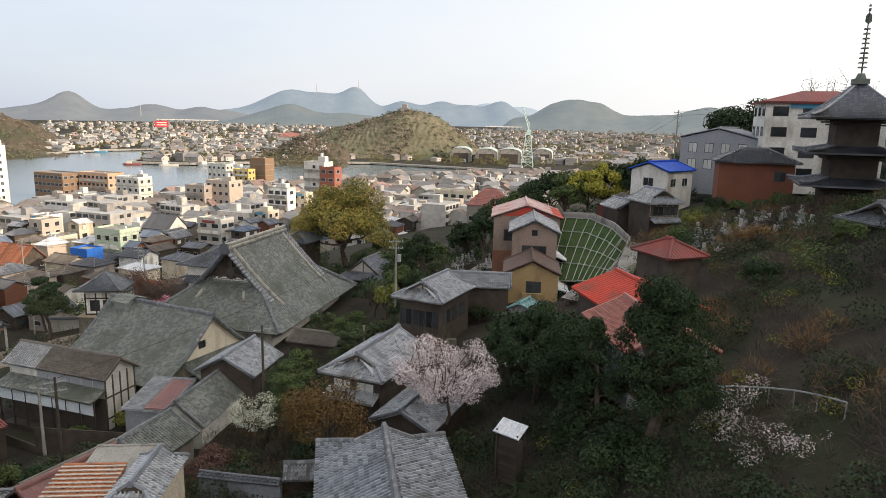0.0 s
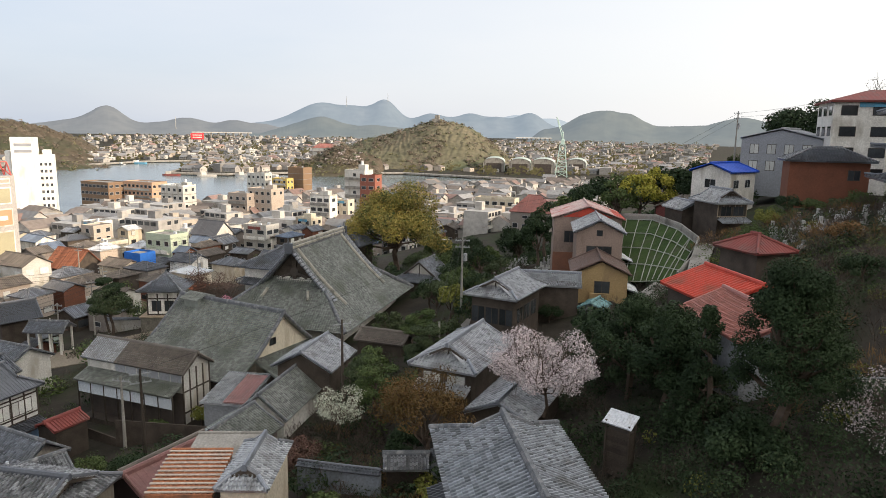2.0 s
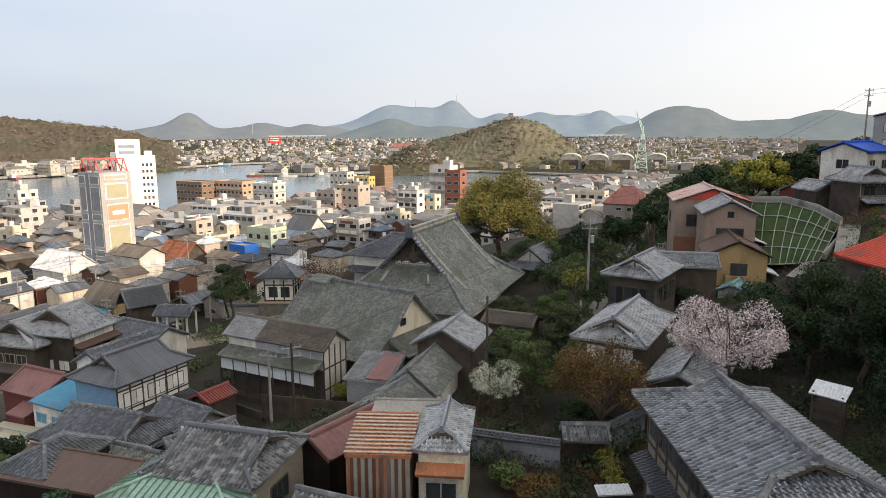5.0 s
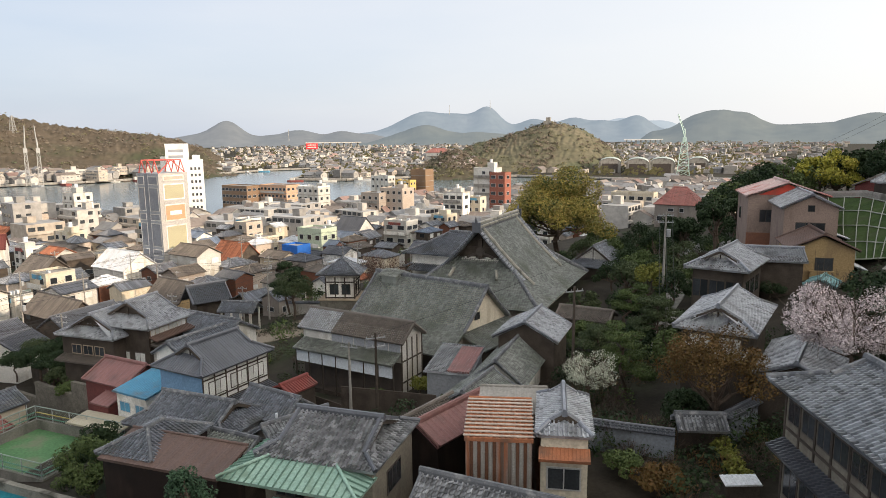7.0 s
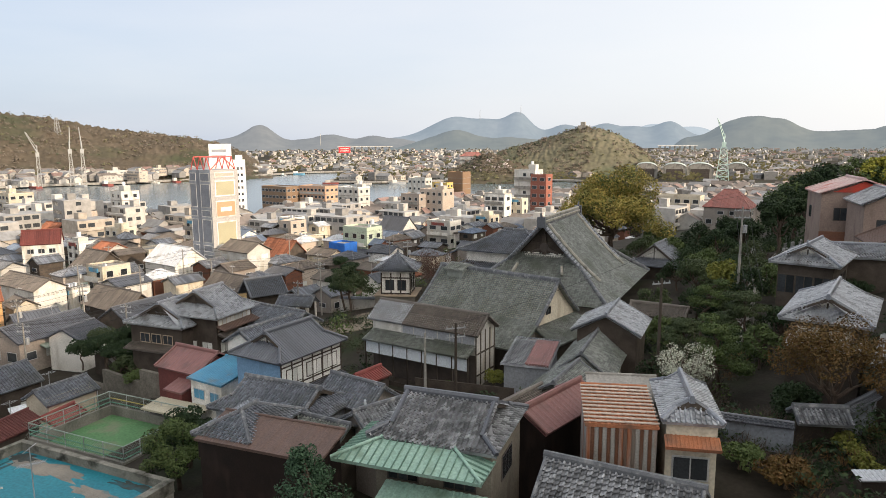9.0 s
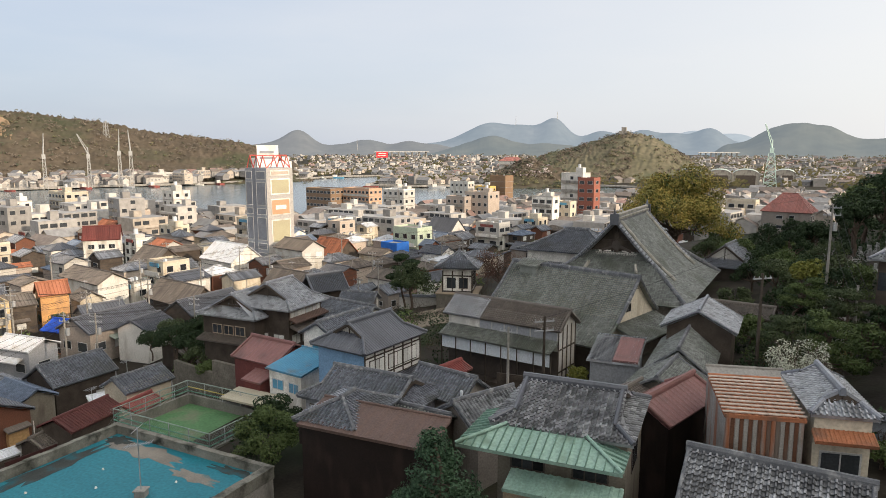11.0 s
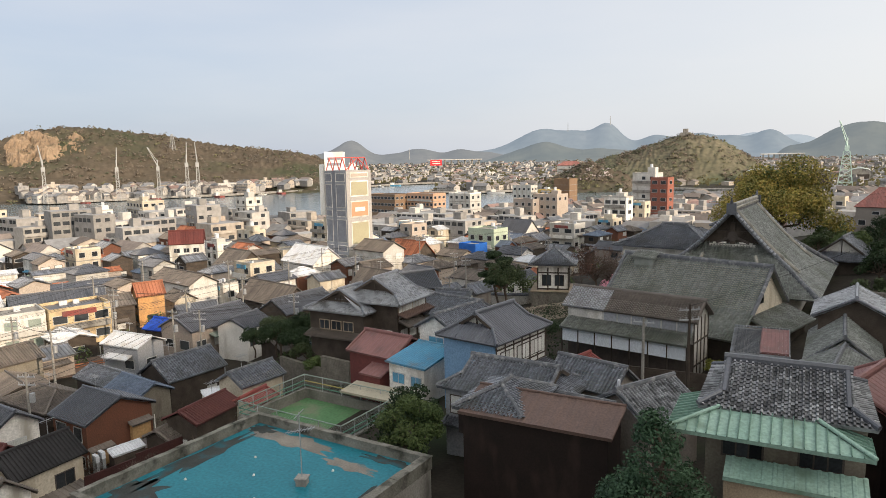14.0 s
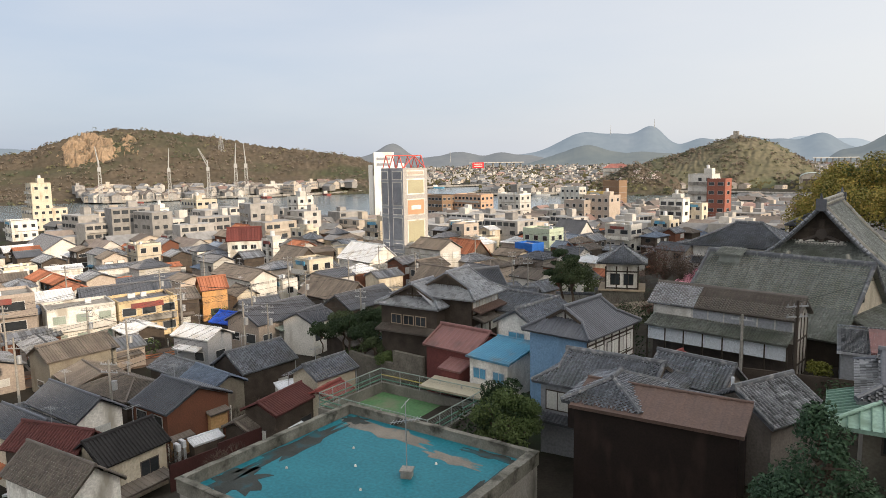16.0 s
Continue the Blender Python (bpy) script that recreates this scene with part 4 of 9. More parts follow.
# white panelled house
Hh = house("long two-storey timber house with white shutters and plaster end", -47.4, 60.6, -11, 13.6, 4.6, 7.3, 13.9, 1.6, "gable", TILE_BROWN, PLASTER, 0.4, col=0.27)
m_ = MB()
m_.slope((-6.85, -2.35, 6.66), (-2.2, -2.35, 6.66), (0, 2.3, 1.6), col=0.27)
m_.slope((-2.2, 2.35, 6.66), (-6.85, 2.35, 6.66), (0, -2.3, 1.6), col=0.27)
part("silver_roof_bay", m_, TILE_SILVER, Hh, "bay of the roof relaid in silver-grey tiles")
pent(Hh, "f", 6.4, 1.9, 5.5, 1.9, 0.75, TILE_MOSS, col=0.27)
boards(Hh, "r", 6.4, 1.9, (2.4, 4.6), WOOD, verts=4, z0=0, z1=6.8, w=0.16)
panels(Hh, -6.0, -2.6, -1.9, 5.6, 6.6, 2, PLASTER)
panels(Hh, -2.5, 6.3, -1.9, 5.55, 6.5, 6, GREY_PAINT, gap=0.14)
panels(Hh, -6.3, 6.3, -3.3, 3.3, 4.7, 7, SHUTTER, "shutter", gap=0.1)
m_ = MB()
for k in range(8):
    u_ = -6.3 + 12.6 * k / 7
    m_.box(u_ - 0.06, -3.38, -0.5, u_ + 0.06, -3.26, 4.8)
part("post", m_, WOOD, Hh, kind="stuff")
m_ = MB()
m_.box(-6.35, -3.2, -0.5, 6.35, -1.92, 0.5)
part("veranda", m_, WOOD, Hh)
# dark sheet stands in for the shade of the open ground floor
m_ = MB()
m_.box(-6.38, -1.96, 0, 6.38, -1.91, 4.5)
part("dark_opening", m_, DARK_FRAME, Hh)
# temple hall
I_ = house("temple hall with broad moss-grey tiled gable roof and cream gable wall", -43.7, 71.7, -17.7, 16.8, 9.4, 7.2, 13.2, 4.2, "gable", TILE_MOSS, CREAM, 0.5, col=0.3, ridge=0.4, name="temple_hall", cat="temple", sag=0.15, wins=[("r", -1.5, 7.2, 0.9, 0.7, WOOD, GLASS, 1)])
pent(I_, "f", 8.2, 4.2, 6.3, 4.0, 2.1, TILE_MOSS, -8.6, 8.4, col=0.3)
pent(I_, "r", 7.9, 4.2, 5.8, 3.2, 1.3, TILE_MOSS, -4.6, 4.6, col=0.3)
pent(I_, "l", 7.9, 4.2, 5.8, 2.0, 1.0, TILE_MOSS, -4.6, 4.6, col=0.3)
m_ = MB()
m_.box(-8.2, -7.2, -1, 10.2, 4.4, 4.0)
part("lower_wall", m_, WOOD, I_)
m_ = MB()
m_.slope((-6.9, -1.5, 10.2), (-4.0, -1.5, 10.2), (0, 1.5, 0.6), col=0.3)
m_.slope((-4.0, 1.5, 10.2), (-6.9, 1.5, 10.2), (0, -1.5, 0.6), col=0.3)
m_.box(-6.6, -1.1, 9.0, -4.3, 1.1, 10.3)
part("smoke_vent", m_, TILE_MOSS, I_)
# great hall
J = house("great temple hall with sweeping tiled hip-and-gable roof", -40.4, 92.4, 85, 27.5, 20.4, 8.0, 12.6, 9.3, "irimoya", TILE_MOSS, PLASTER, 2.2, gi=5.2, sag=0.8, ridge=0.6, col=0.34, name="temple_hall", cat="temple", verge=1.2, gable=WOOD)


def hall_z(s):
    return 4.6 + 9.3 * s - 0.8 * 4 * s * (1 - s) * (1.25 - 0.5 * s)


RIDGE_PALE = mat("weathered_ridge_tile", (0.36, 0.34, 0.29), (0.28, 0.265, 0.23), 0.7, 0.8, 0.3, stain=((0.14, 0.14, 0.12), 1.2))
for z_, w_ in ((14.15, 0.75), (14.6, 0.5)):
    m_ = MB()
    m_.bar((-8.9, 0, z_), (8.9, 0, z_), w_, 0.36)
    part("ridge_course", m_, RIDGE_PALE, J, "pale weathered ridge course")
for x_ in (-9.0, 9.0):
    m_ = MB()
    m_.prism([(x_ - 0.2, -0.55), (x_ + 0.2, -0.55), (x_ + 0.2, 0.55), (x_ - 0.2, 0.55)], 13.5, 14.9)
    m_.tube((x_, 0, 14.8), (x_ * 1.03, 0, 15.6), 0.22, 0.05, 6)
    part("ridge_end_tile", m_, TILE_DARK, J)
for x_ in (-7.2, 7.2):
    for s_ in (-1, 1):
        m_ = MB()
        pts = [(x_, s_ * 10.2 * (1 - q_), hall_z(q_) + 0.3) for q_ in (0.26, 0.4, 0.55, 0.7, 0.85, 0.97)]
        m_.line(pts, 0.24, 6)
        part("descending_ridge", m_, RIDGE_PALE, J)
for x_ in (-8.55, 8.55):
    for s_ in (-1, 1):
        for k in range(16):
            a_, b_ = 0.36 + 0.6 * k / 16, 0.36 + 0.6 * (k + 0.62) / 16
            m_ = MB()
            m_.bar((x_, s_ * 10.2 * (1 - a_), hall_z(a_) + 0.16), (x_, s_ * 10.2 * (1 - b_), hall_z(b_) + 0.16), 1.1, 0.3)
            part("verge_tile", m_, TILE, J)
for x_ in (-7.5, 7.5):
    m_ = MB()
    m_.box(x_ - 0.2, -2.7, 9.35, x_ + 0.2, 2.7, 9.7)
    part("gable_beam", m_, PLASTER, J, "white painted gable beam")
    m_ = MB()
    m_.tube((x_ - 0.22, 0, 10.7), (x_ + 0.22, 0, 10.7), 0.62, 0.5, 12)
    for s_ in (-1, 1):
        m_.bar((x_, s_ * 0.5, 10.4), (x_, s_ * 1.9, 9.8), 0.3, 0.3)
    part("gable_emblem", m_, DARK_FRAME, J, "dark carved gable emblem")
    for s_ in (-1, 1):
        m_ = MB()
        m_.bar((x_ + 0.05, s_ * 0.75, 9.85), (x_ + 0.05, s_ * 2.3, 9.78), 0.3, 0.16)
        part("gable_tie", m_, PLASTER, J, "white painted gable tie")
    m_ = MB()
    m_.box(x_ - 0.15, -0.28, 9.7, x_ + 0.15, 0.28, 12.4)
    m_.box(x_ - 0.14, -1.9, 11.0, x_ + 0.14, 1.9, 11.35)
    part("gable_strut", m_, WOOD, J)
for s_ in (-1, 1):
    m_ = MB()
    m_.bar((-10.6, s_ * 3.4, 7.6), (-9.6, s_ * 3.0, 8.6), 0.35, 0.35)
    part("skirt_ridge", m_, RIDGE_PALE, J)
# building behind and small sacred hall
K_ = house("temple lodge with broad grey hipped roof", -52.5, 112.0, -8, 17, 13, 7.0, 14.0, 3.2, "hip", TILE, PLASTER, 1.4, col=0.36, sag=0.2, ridge=0.4)
pent(K_, "l", 7.1, 5.1, 5.0, 2.0, 0.8, TILE, col=0.36)
pent(K_, "f", 7.1, 5.1, 5.0, 2.0, 0.8, TILE, col=0.36)
K2 = house("small dark two-storey building with tiled roof", -44.5, 122.0, 80, 7, 6, 7.0, 16.5, 1.8, "hip", TILE_DARK, WOOD, 0.6, col=0.36)
T_ = house("small temple hall with grey tiled roof and white gable", -27.8, 110.5, 78, 9.5, 8.8, 9.5, 13.2, 3.2, "irimoya", TILE, WOOD, 1.0, gi=1.4, col=0.3, gable=PLASTER, sag=0.2)
L_ = house("square temple pavilion with pyramid tiled roof and white panels", -68.6, 97.2, 15, 7.4, 7.4, 6.9, 12.1, 2.4, "hip", TILE, PLASTER, 1.3, name="pavilion", cat="pavilion", sag=0.25, col=0.3, wins=row("f", 2.0, 2, 2.6, 1.3, 1.6, WOOD, GLASS) + row("r", 2.0, 2, 2.6, 1.3, 1.6, WOOD, GLASS))
boards(L_, "f", 2.4, 2.4, (1.2, 3.8), WOOD, verts=3, z0=0, z1=4.6, w=0.22)
boards(L_, "r", 2.4, 2.4, (1.2, 3.8), WOOD, verts=3, z0=0, z1=4.6, w=0.22)
m_ = MB()
m_.box(-3.3, -3.3, -2, 3.3, 3.3, 0.9)
part("plinth", m_, STONE_WALL, L_)
m_ = MB()
m_.box(-3.5, -3.5, 0.9, 3.5, 3.5, 1.05)
part("veranda", m_, WOOD_PALE, L_)
# large house with crossing gables
N = house("large silver-tiled house with a hip-and-gable roof and timber walls", -77.5, 61.6, 90, 8.2, 9.0, 7.2, 12.5, 2.6, "irimoya", TILE_SILVER, WOOD, 0.8, gi=1.5, col=0.3, gable=WOOD, base=4.5, wins=row("f", 3.0, 4, 4.2, 1.4, 1.3, WOOD_PALE, SHOJI) + row("l", 3.4, 3, 1.6, 1.4, 1.1, DARK_FRAME, SHOJI) + row("f", 3.0, 3, 1.5, 1.5, 1.2, DARK_FRAME, SHOJI))
pent(N, "f", 3.3, 3.7, 4.2, 1.2, 0.4, BROWN_ROOF, -3.3, 3.3, rows=False, col=0.3, wave=0.06)
pent(N, "f", 3.3, 3.8, 3.3, 1.6, 0.5, TILE_BROWN, -3.3, 0.6, col=0.3)
N2 = house("lower wing with a silver-tiled hip-and-gable roof", -81.2, 59.5, 90, 7.2, 9.0, 6.8, 11.4, 2.4, "irimoya", TILE_SILVER, WOOD, 0.6, gi=1.2, col=0.3, gable=WOOD, base=4.5, wins=row("l", 2.6, 3, 2.9, 1.3, 1.0, WOOD_PALE, GLASS))
pent(N2, "l", 3.0, 3.9, 2.2, 1.4, 0.45, TILE_BROWN, -3.9, 3.9, col=0.3)
N3 = house("low house with grey tiled roof behind the large house", -70.6, 66.6, -12, 8.6, 6.4, 5.6, 10.2, 1.8, "gable", TILE, PLASTER, 0.4, col=0.3)
# gate buildings of the temple
GT = house("temple gate with dark tiled roof and white ridge ends", -88.0, 86.5, 60, 6.5, 5.0, 3.0, 8.4, 2.4, "gable", TILE_DARK, WOOD, 1.0, col=0.3, ridge=0.4, name="temple_gate", cat="gate")
GT2 = house("side shelter with grey tiled roof on white posts", -80.5, 85.0, 10, 6.0, 4.0, 5.0, 7.6, 1.2, "gable", TILE, WOOD, 0.5, col=0.3, name="shelter", cat="shelter", body=False)
for x_ in (-2.4, -0.8, 0.8, 2.4):
    for y_ in (-1.5, 1.5):
        m_ = MB()
        m_.box(x_ - 0.12, y_ - 0.12, -1.5, x_ + 0.12, y_ + 0.12, 2.8)
        part("post", m_, PLASTER, GT2)
# small roofs below the hall
S1 = house("storehouse with pale silver tiled gable roof", -28.9, 61.0, 87, 6.6, 6.4, 9.8, 15.3, 1.7, "gable", TILE_SILVER, WOOD, 0.5, col=0.27)
S2 = house("long low house with moss-grey roof and white gable", -29.9, 55.6, 88, 10.0, 5.2, 9.6, 13.3, 2.1, "gable", TILE_MOSS, PLASTER, 0.4, col=0.27)
S3 = house("kitchen wing with patched grey and red sheet roof", -36.0, 58.0, 2, 4.6, 6.2, 9.0, 12.3, 0.8, "shed", TILE_SILVER, GREY_PAINT, 0.3, col=0.27)
m_ = MB()
m_.slope((0.0, -3.0, 3.48), (2.2, -3.0, 3.48), (0, 5.6, 0.72), col=0.3, rows=False, wave=0.02)
part("roof_patch", m_, PINK_SHEET, S3, "faded red sheet patch on the roof", kind="stuff")
S4 = house("small gabled shed with moss-grey tiles", -30.5, 47.0, 82, 6.0, 5.6, 10.2, 13.4, 1.6, "gable", TILE_MOSS, MORTAR, 0.4, col=0.27)
S5 = house("narrow shed with faded red sheet roof", -29.4, 36.6, 70, 6.8, 3.6, 11.4, 16.1, 1.0, "gable", PINK_SHEET, BROWN_SHEET, 0.25, rows=False, col=0.5, wave=0.02)
S6 = house("low shed with brown tiled roof", -33.2, 41.5, 72, 7.5, 3.0, 10.4, 13.6, 0.8, "gable", TILE_BROWN, WOOD, 0.3, col=0.27)
S7 = house("house with mossy dark tiled gable roof under the cable", -24.0, 26.2, -6, 7.2, 5.0, 12.0, 16.3, 1.6, "gable", TILE_PATCH, MORTAR, 0.4, col=0.27)
S8 = house("small hut with rust-red sheet roof", -50.2, 51.4, 75, 3.6, 2.8, 7.8, 10.6, 0.6, "gable", RED_FADED, WOOD, 0.2, rows=False, col=0.3)
S9 = house("garden shelter with weathered brown roof", -25.5, 75.0, -10, 6.5, 4.0, 10.5, 13.4, 0.9, "gable", TILE_BROWN, WOOD, 0.4, col=0.3)
# houses of the upper lane
O_ = house("silver-tiled house with hip-and-gable roof and timber front", -12.2, 51.3, 76, 9.6, 5.6, 16.8, 20.6, 1.5, "irimoya", TILE_SILVER, WOOD, 0.6, gi=1.1, col=0.27, gable=PLASTER, wins=row("l", 2.0, 2, 2.6, 1.4, 1.4, DARK_FRAME, SHOJI))
pent(O_, "l", 4.2, 2.2, 2.6, 1.2, 0.4, TILE_SILVER, col=0.27)
O2 = house("low wing with striped silver tiled roof", -7.6, 47.0, 75, 8.5, 5.0, 16.8, 18.8, 1.1, "gable", TILE_SILVER, WOOD, 0.4, col=0.3)
P_ = house("silver-tiled house with open timber veranda above a terrace", -10.8, 72.2, 72, 9.0, 6.2, 17.0, 21.0, 1.7, "irimoya", TILE_SILVER, WOOD, 0.7, gi=1.2, col=0.27, gable=PLASTER, wins=row("l", 2.4, 3, 1.9, 1.4, 1.7, WOOD, GLASS) + row("f", 3.0, 3, 1.9, 1.5, 1.6, WOOD, GLASS))
P2 = house("low wing with silver tiled roof and timber wall", -6.6, 79.6, 3, 8.0, 5.0, 17.0, 20.5, 1.1, "gable", TILE_SILVER, WOOD, 0.4, col=0.27)
Q = house("three-storey mortar house with a red and white sheet roof", -1.7, 107.0, 93, 10.6, 10.8, 15.5, 25.5, 1.9, "gable", PINK_WORN, ROSY_MORTAR, 0.4, rows=False, col=0.4, wave=0.03, wins=[("l", -2.6, 3.0, 1.5, 1.6, DARK_FRAME, GLASS, 1), ("l", 2.4, 3.0, 1.5, 1.6, DARK_FRAME, GLASS, 1), ("l", 2.4, 7.2, 1.7, 1.9, DARK_FRAME, GLASS, 1), ("l", -2.6, 7.2, 1.5, 1.6, DARK_FRAME, GLASS, 1), ("l", 0, 9.8, 0.8, 1.0, DARK_FRAME, GLASS, 0), ("b", -2.0, 7.0, 1.4, 1.6, DARK_FRAME, GLASS, 1)])
m_ = MB()
m_.box(-4.97, -5.04, -2, -4.85, 5.04, 4.8)
part("brick_course", m_, BRICKISH, Q, "red-brown brick lower storey")
m_ = MB()
m_.prism([(-5.0, -3.6), (-4.88, -3.6), (-4.88, 3.6), (-5.0, 3.6)], 10.2, 10.32)
m_.tri((-5.01, -3.4, 10.3), (-5.01, 0, 11.7), (-5.01, 3.4, 10.3))
part("gable_panel", m_, RED_METAL, Q, "red painted gable end")
m_ = MB()
m_.slope((-5.3, -5.5, 10.04), (5.3, -5.5, 10.04), (0, 1.5, 0.53), rows=False, col=0.4, wave=0.03)
part("eave_sheet", m_, RED_METAL, Q, "newer red sheet along the eave")
Q2 = house("mortar annex with patched grey tiled gable roof", -0.3, 96.2, 92, 10.0, 7.0, 15.5, 24.9, 1.75, "gable", TILE_SILVER, ROSY_MORTAR, 0.45, col=0.3, wins=[("l", 0, 6.6, 3.2, 1.9, DARK_FRAME, GLASS, 2), ("l", 0, 9.4, 0.7, 0.7, DARK_FRAME, GLASS, 0)])
Q3 = house("ochre annex with brown gable roof", -0.3, 86.6, 92, 8.4, 7.4, 16.0, 21.1, 1.75, "gable", BROWN_ROOF, OCHRE, 0.45, rows=False, col=0.5, wave=0.03, wins=[("l", 0.2, 3.4, 1.7, 1.4, DARK_FRAME, GLASS, 1)])
pent(Q2, "f", 4.55, 3.05, 6.2, 1.5, 0.5, WHITE_METAL, rows=False, col=0.4, wave=0.03)
pent(Q3, "f", 3.75, 3.25, 3.4, 1.4, 0.5, WHITE_METAL, rows=False, col=0.4, wave=0.03)
m_ = MB()
m_.box(-4.3, -1.2, 1.9, -3.75, 1.3, 2.7)
part("balcony", m_, OCHRE, Q3, "boarded balcony under the window")
Q4 = house("small hut with teal sheet roof", -0.9, 78.0, 70, 3.4, 3.2, 16.2, 18.2, 0.7, "gable", PALE_TEAL, GREY_PAINT, 0.2, rows=False, col=0.4, wave=0.02)
R1 = house("hillside house with red-brown tiled roof and grey walls", 7.9, 46.2, -76, 8.8, 6.4, 21.5, 25.8, 1.4, "gable", RED_TILE, GREY_PAINT, 0.6, col=0.27, wins=[("b", 1.6, 2.8, 1.6, 1.6, FRAME, GLASS, 1), ("b", -1.6, 2.8, 1.6, 1.6, FRAME, GLASS, 1), ("f", 0, 2.8, 1.6, 1.6, FRAME, GLASS, 1)])
R2 = house("house with bright red corrugated roof", 8.4, 54.6, -70, 8.0, 8.0, 21.5, 26.0, 1.4, "gable", RED_METAL, WOOD, 0.5, rows=False, col=0.42, wave=0.11)
R3 = house("house with red hipped roof on the upper lane", 12.8, 66.0, -60, 5.6, 4.8, 24.5, 27.8, 1.3, "hip", RED_FADED, WOOD, 0.5, rows=False, col=0.35, wave=0.05, ridgemat=RED_FADED)
W1 = house("old timber house with pale tiled roofs and an open upper gallery", 16.6, 100.0, 112, 7.0, 5.6, 24.0, 29.0, 1.7, "irimoya", TILE_SILVER, WOOD, 0.6, gi=1.0, col=0.36, gable=WOOD, wins=row("l", 1.9, 2, 3.9, 1.5, 1.2, DARK_FRAME, GLASS) + row("f", 2.6, 3, 3.9, 1.4, 1.2, DARK_FRAME, GLASS))
pent(W1, "l", 2.9, 2.2, 3.0, 1.5, 0.5, TILE_SILVER, col=0.36)
pent(W1, "f", 2.9, 2.2, 2.8, 1.3, 0.45, TILE, col=0.36)
boards(W1, "l", 2.9, 2.2, (3.2, 4.8), WOOD_PALE, verts=5, z0=3.1, z1=4.9, w=0.1)
for u_ in (-2.6, -0.9, 0.9, 2.6):
    m_ = MB()
    m_.box(u_ - 0.07, -3.4, -1.0, u_ + 0.07, -3.26, 2.4)
    part("post", m_, WOOD, W1)
for z_ in (0.5, 1.0):
    m_ = MB()
    m_.box(-2.7, -3.36, z_, 2.7, -3.3, z_ + 0.08)
    part("rail", m_, WOOD_PALE, W1)
W2 = house("low timber wing with grey tiled roof", 12.8, 105.5, 110, 6.0, 4.4, 23.8, 27.3, 1.1, "gable", TILE_SILVER, WOOD, 0.4, col=0.36)
W3 = house("old house with red-brown boards and tiled roof", 14.0, 121.0, 70, 8.0, 6.0, 22.0, 26.0, 1.4, "gable", TILE_BROWN, REDDISH, 0.4, col=0.36)
BL = house("white house with blue tarpaulin over its roof", 20.5, 117.5, 48, 8.5, 7.5, 25.5, 32.4, 1.3, "gable", BLUE_TARP, PLASTER, 0.4, rows=False, col=0.9, wave=0.02, wins=[("l", 0, 5.0, 1.8, 1.3, FRAME, GLASS, 1), ("f", -2, 5.0, 1.4, 1.2, FRAME, GLASS, 1), ("f", 1.5, 5.0, 1.4, 1.2, FRAME, GLASS, 1), ("b", 0, 5.0, 1.4, 1.2, FRAME, GLASS, 1)])
GR = house("grey three-storey apartment house with low gable roof", 34.0, 129.0, 60, 16.0, 13.0, 30.0, 37.8, 1.6, "gable", GREY_PAINT, GREY_PAINT, 0.2, rows=False, col=0.6, wave=0.02, wins=row("l", 5.5, 4, 6.0, 1.3, 1.5) + row("l", 5.5, 4, 3.2, 1.3, 1.5) + row("b", 6, 4, 6.0, 1.3, 1.5))
BH = house("brown-walled house with grey tiled hipped roof", 30.0, 101.0, -8, 11.0, 7.5, 30.6, 35.0, 1.7, "hip", TILE, ORANGEBROWN, 0.7, col=0.36, wins=[("f", 3.0, 2.6, 1.3, 1.2, DARK_FRAME, GLASS, 1)])
AP = block("white four-storey apartment building with a red-brown hipped roof", 44.2, 119.0, -8, 17.0, 12.0, 31.0, 12.7, PLASTER, 4, roofmat=RED_FADED, wfaces="fl", ww=2.1, wh=1.35, gap=3.6, frame=DARK_FRAME, parapet=0.1)
m_ = MB()
for a_, b_, u_ in (((-9.1, -6.6), (9.1, -6.6), (0, 6.6)), ((9.1, 6.6), (-9.1, 6.6), (0, -6.6)), ((9.1, -6.6), (9.1, 6.6), (-6.6, 0)), ((-9.1, 6.6), (-9.1, -6.6), (6.6, 0))):
    e_ = 18.2 if u_[0] == 0 else 13.2
    m_.slope((*a_, 12.75), (*b_, 12.75), (*u_, 1.9), lambda u, e_=e_: min(1, u / 6.6, (e_ - u) / 6.6), col=0.6, rows=False, wave=0.03, thick=0.3)
part("roof", m_, RED_FADED, AP, "faded red-brown hipped roof")
RH = house("house with grey tiled roof on the upper slope", 32.0, 64.0, 20, 8.0, 7.0, 27.0, 31.8, 1.8, "irimoya", TILE, WOOD, 0.7, gi=1.2, col=0.3)

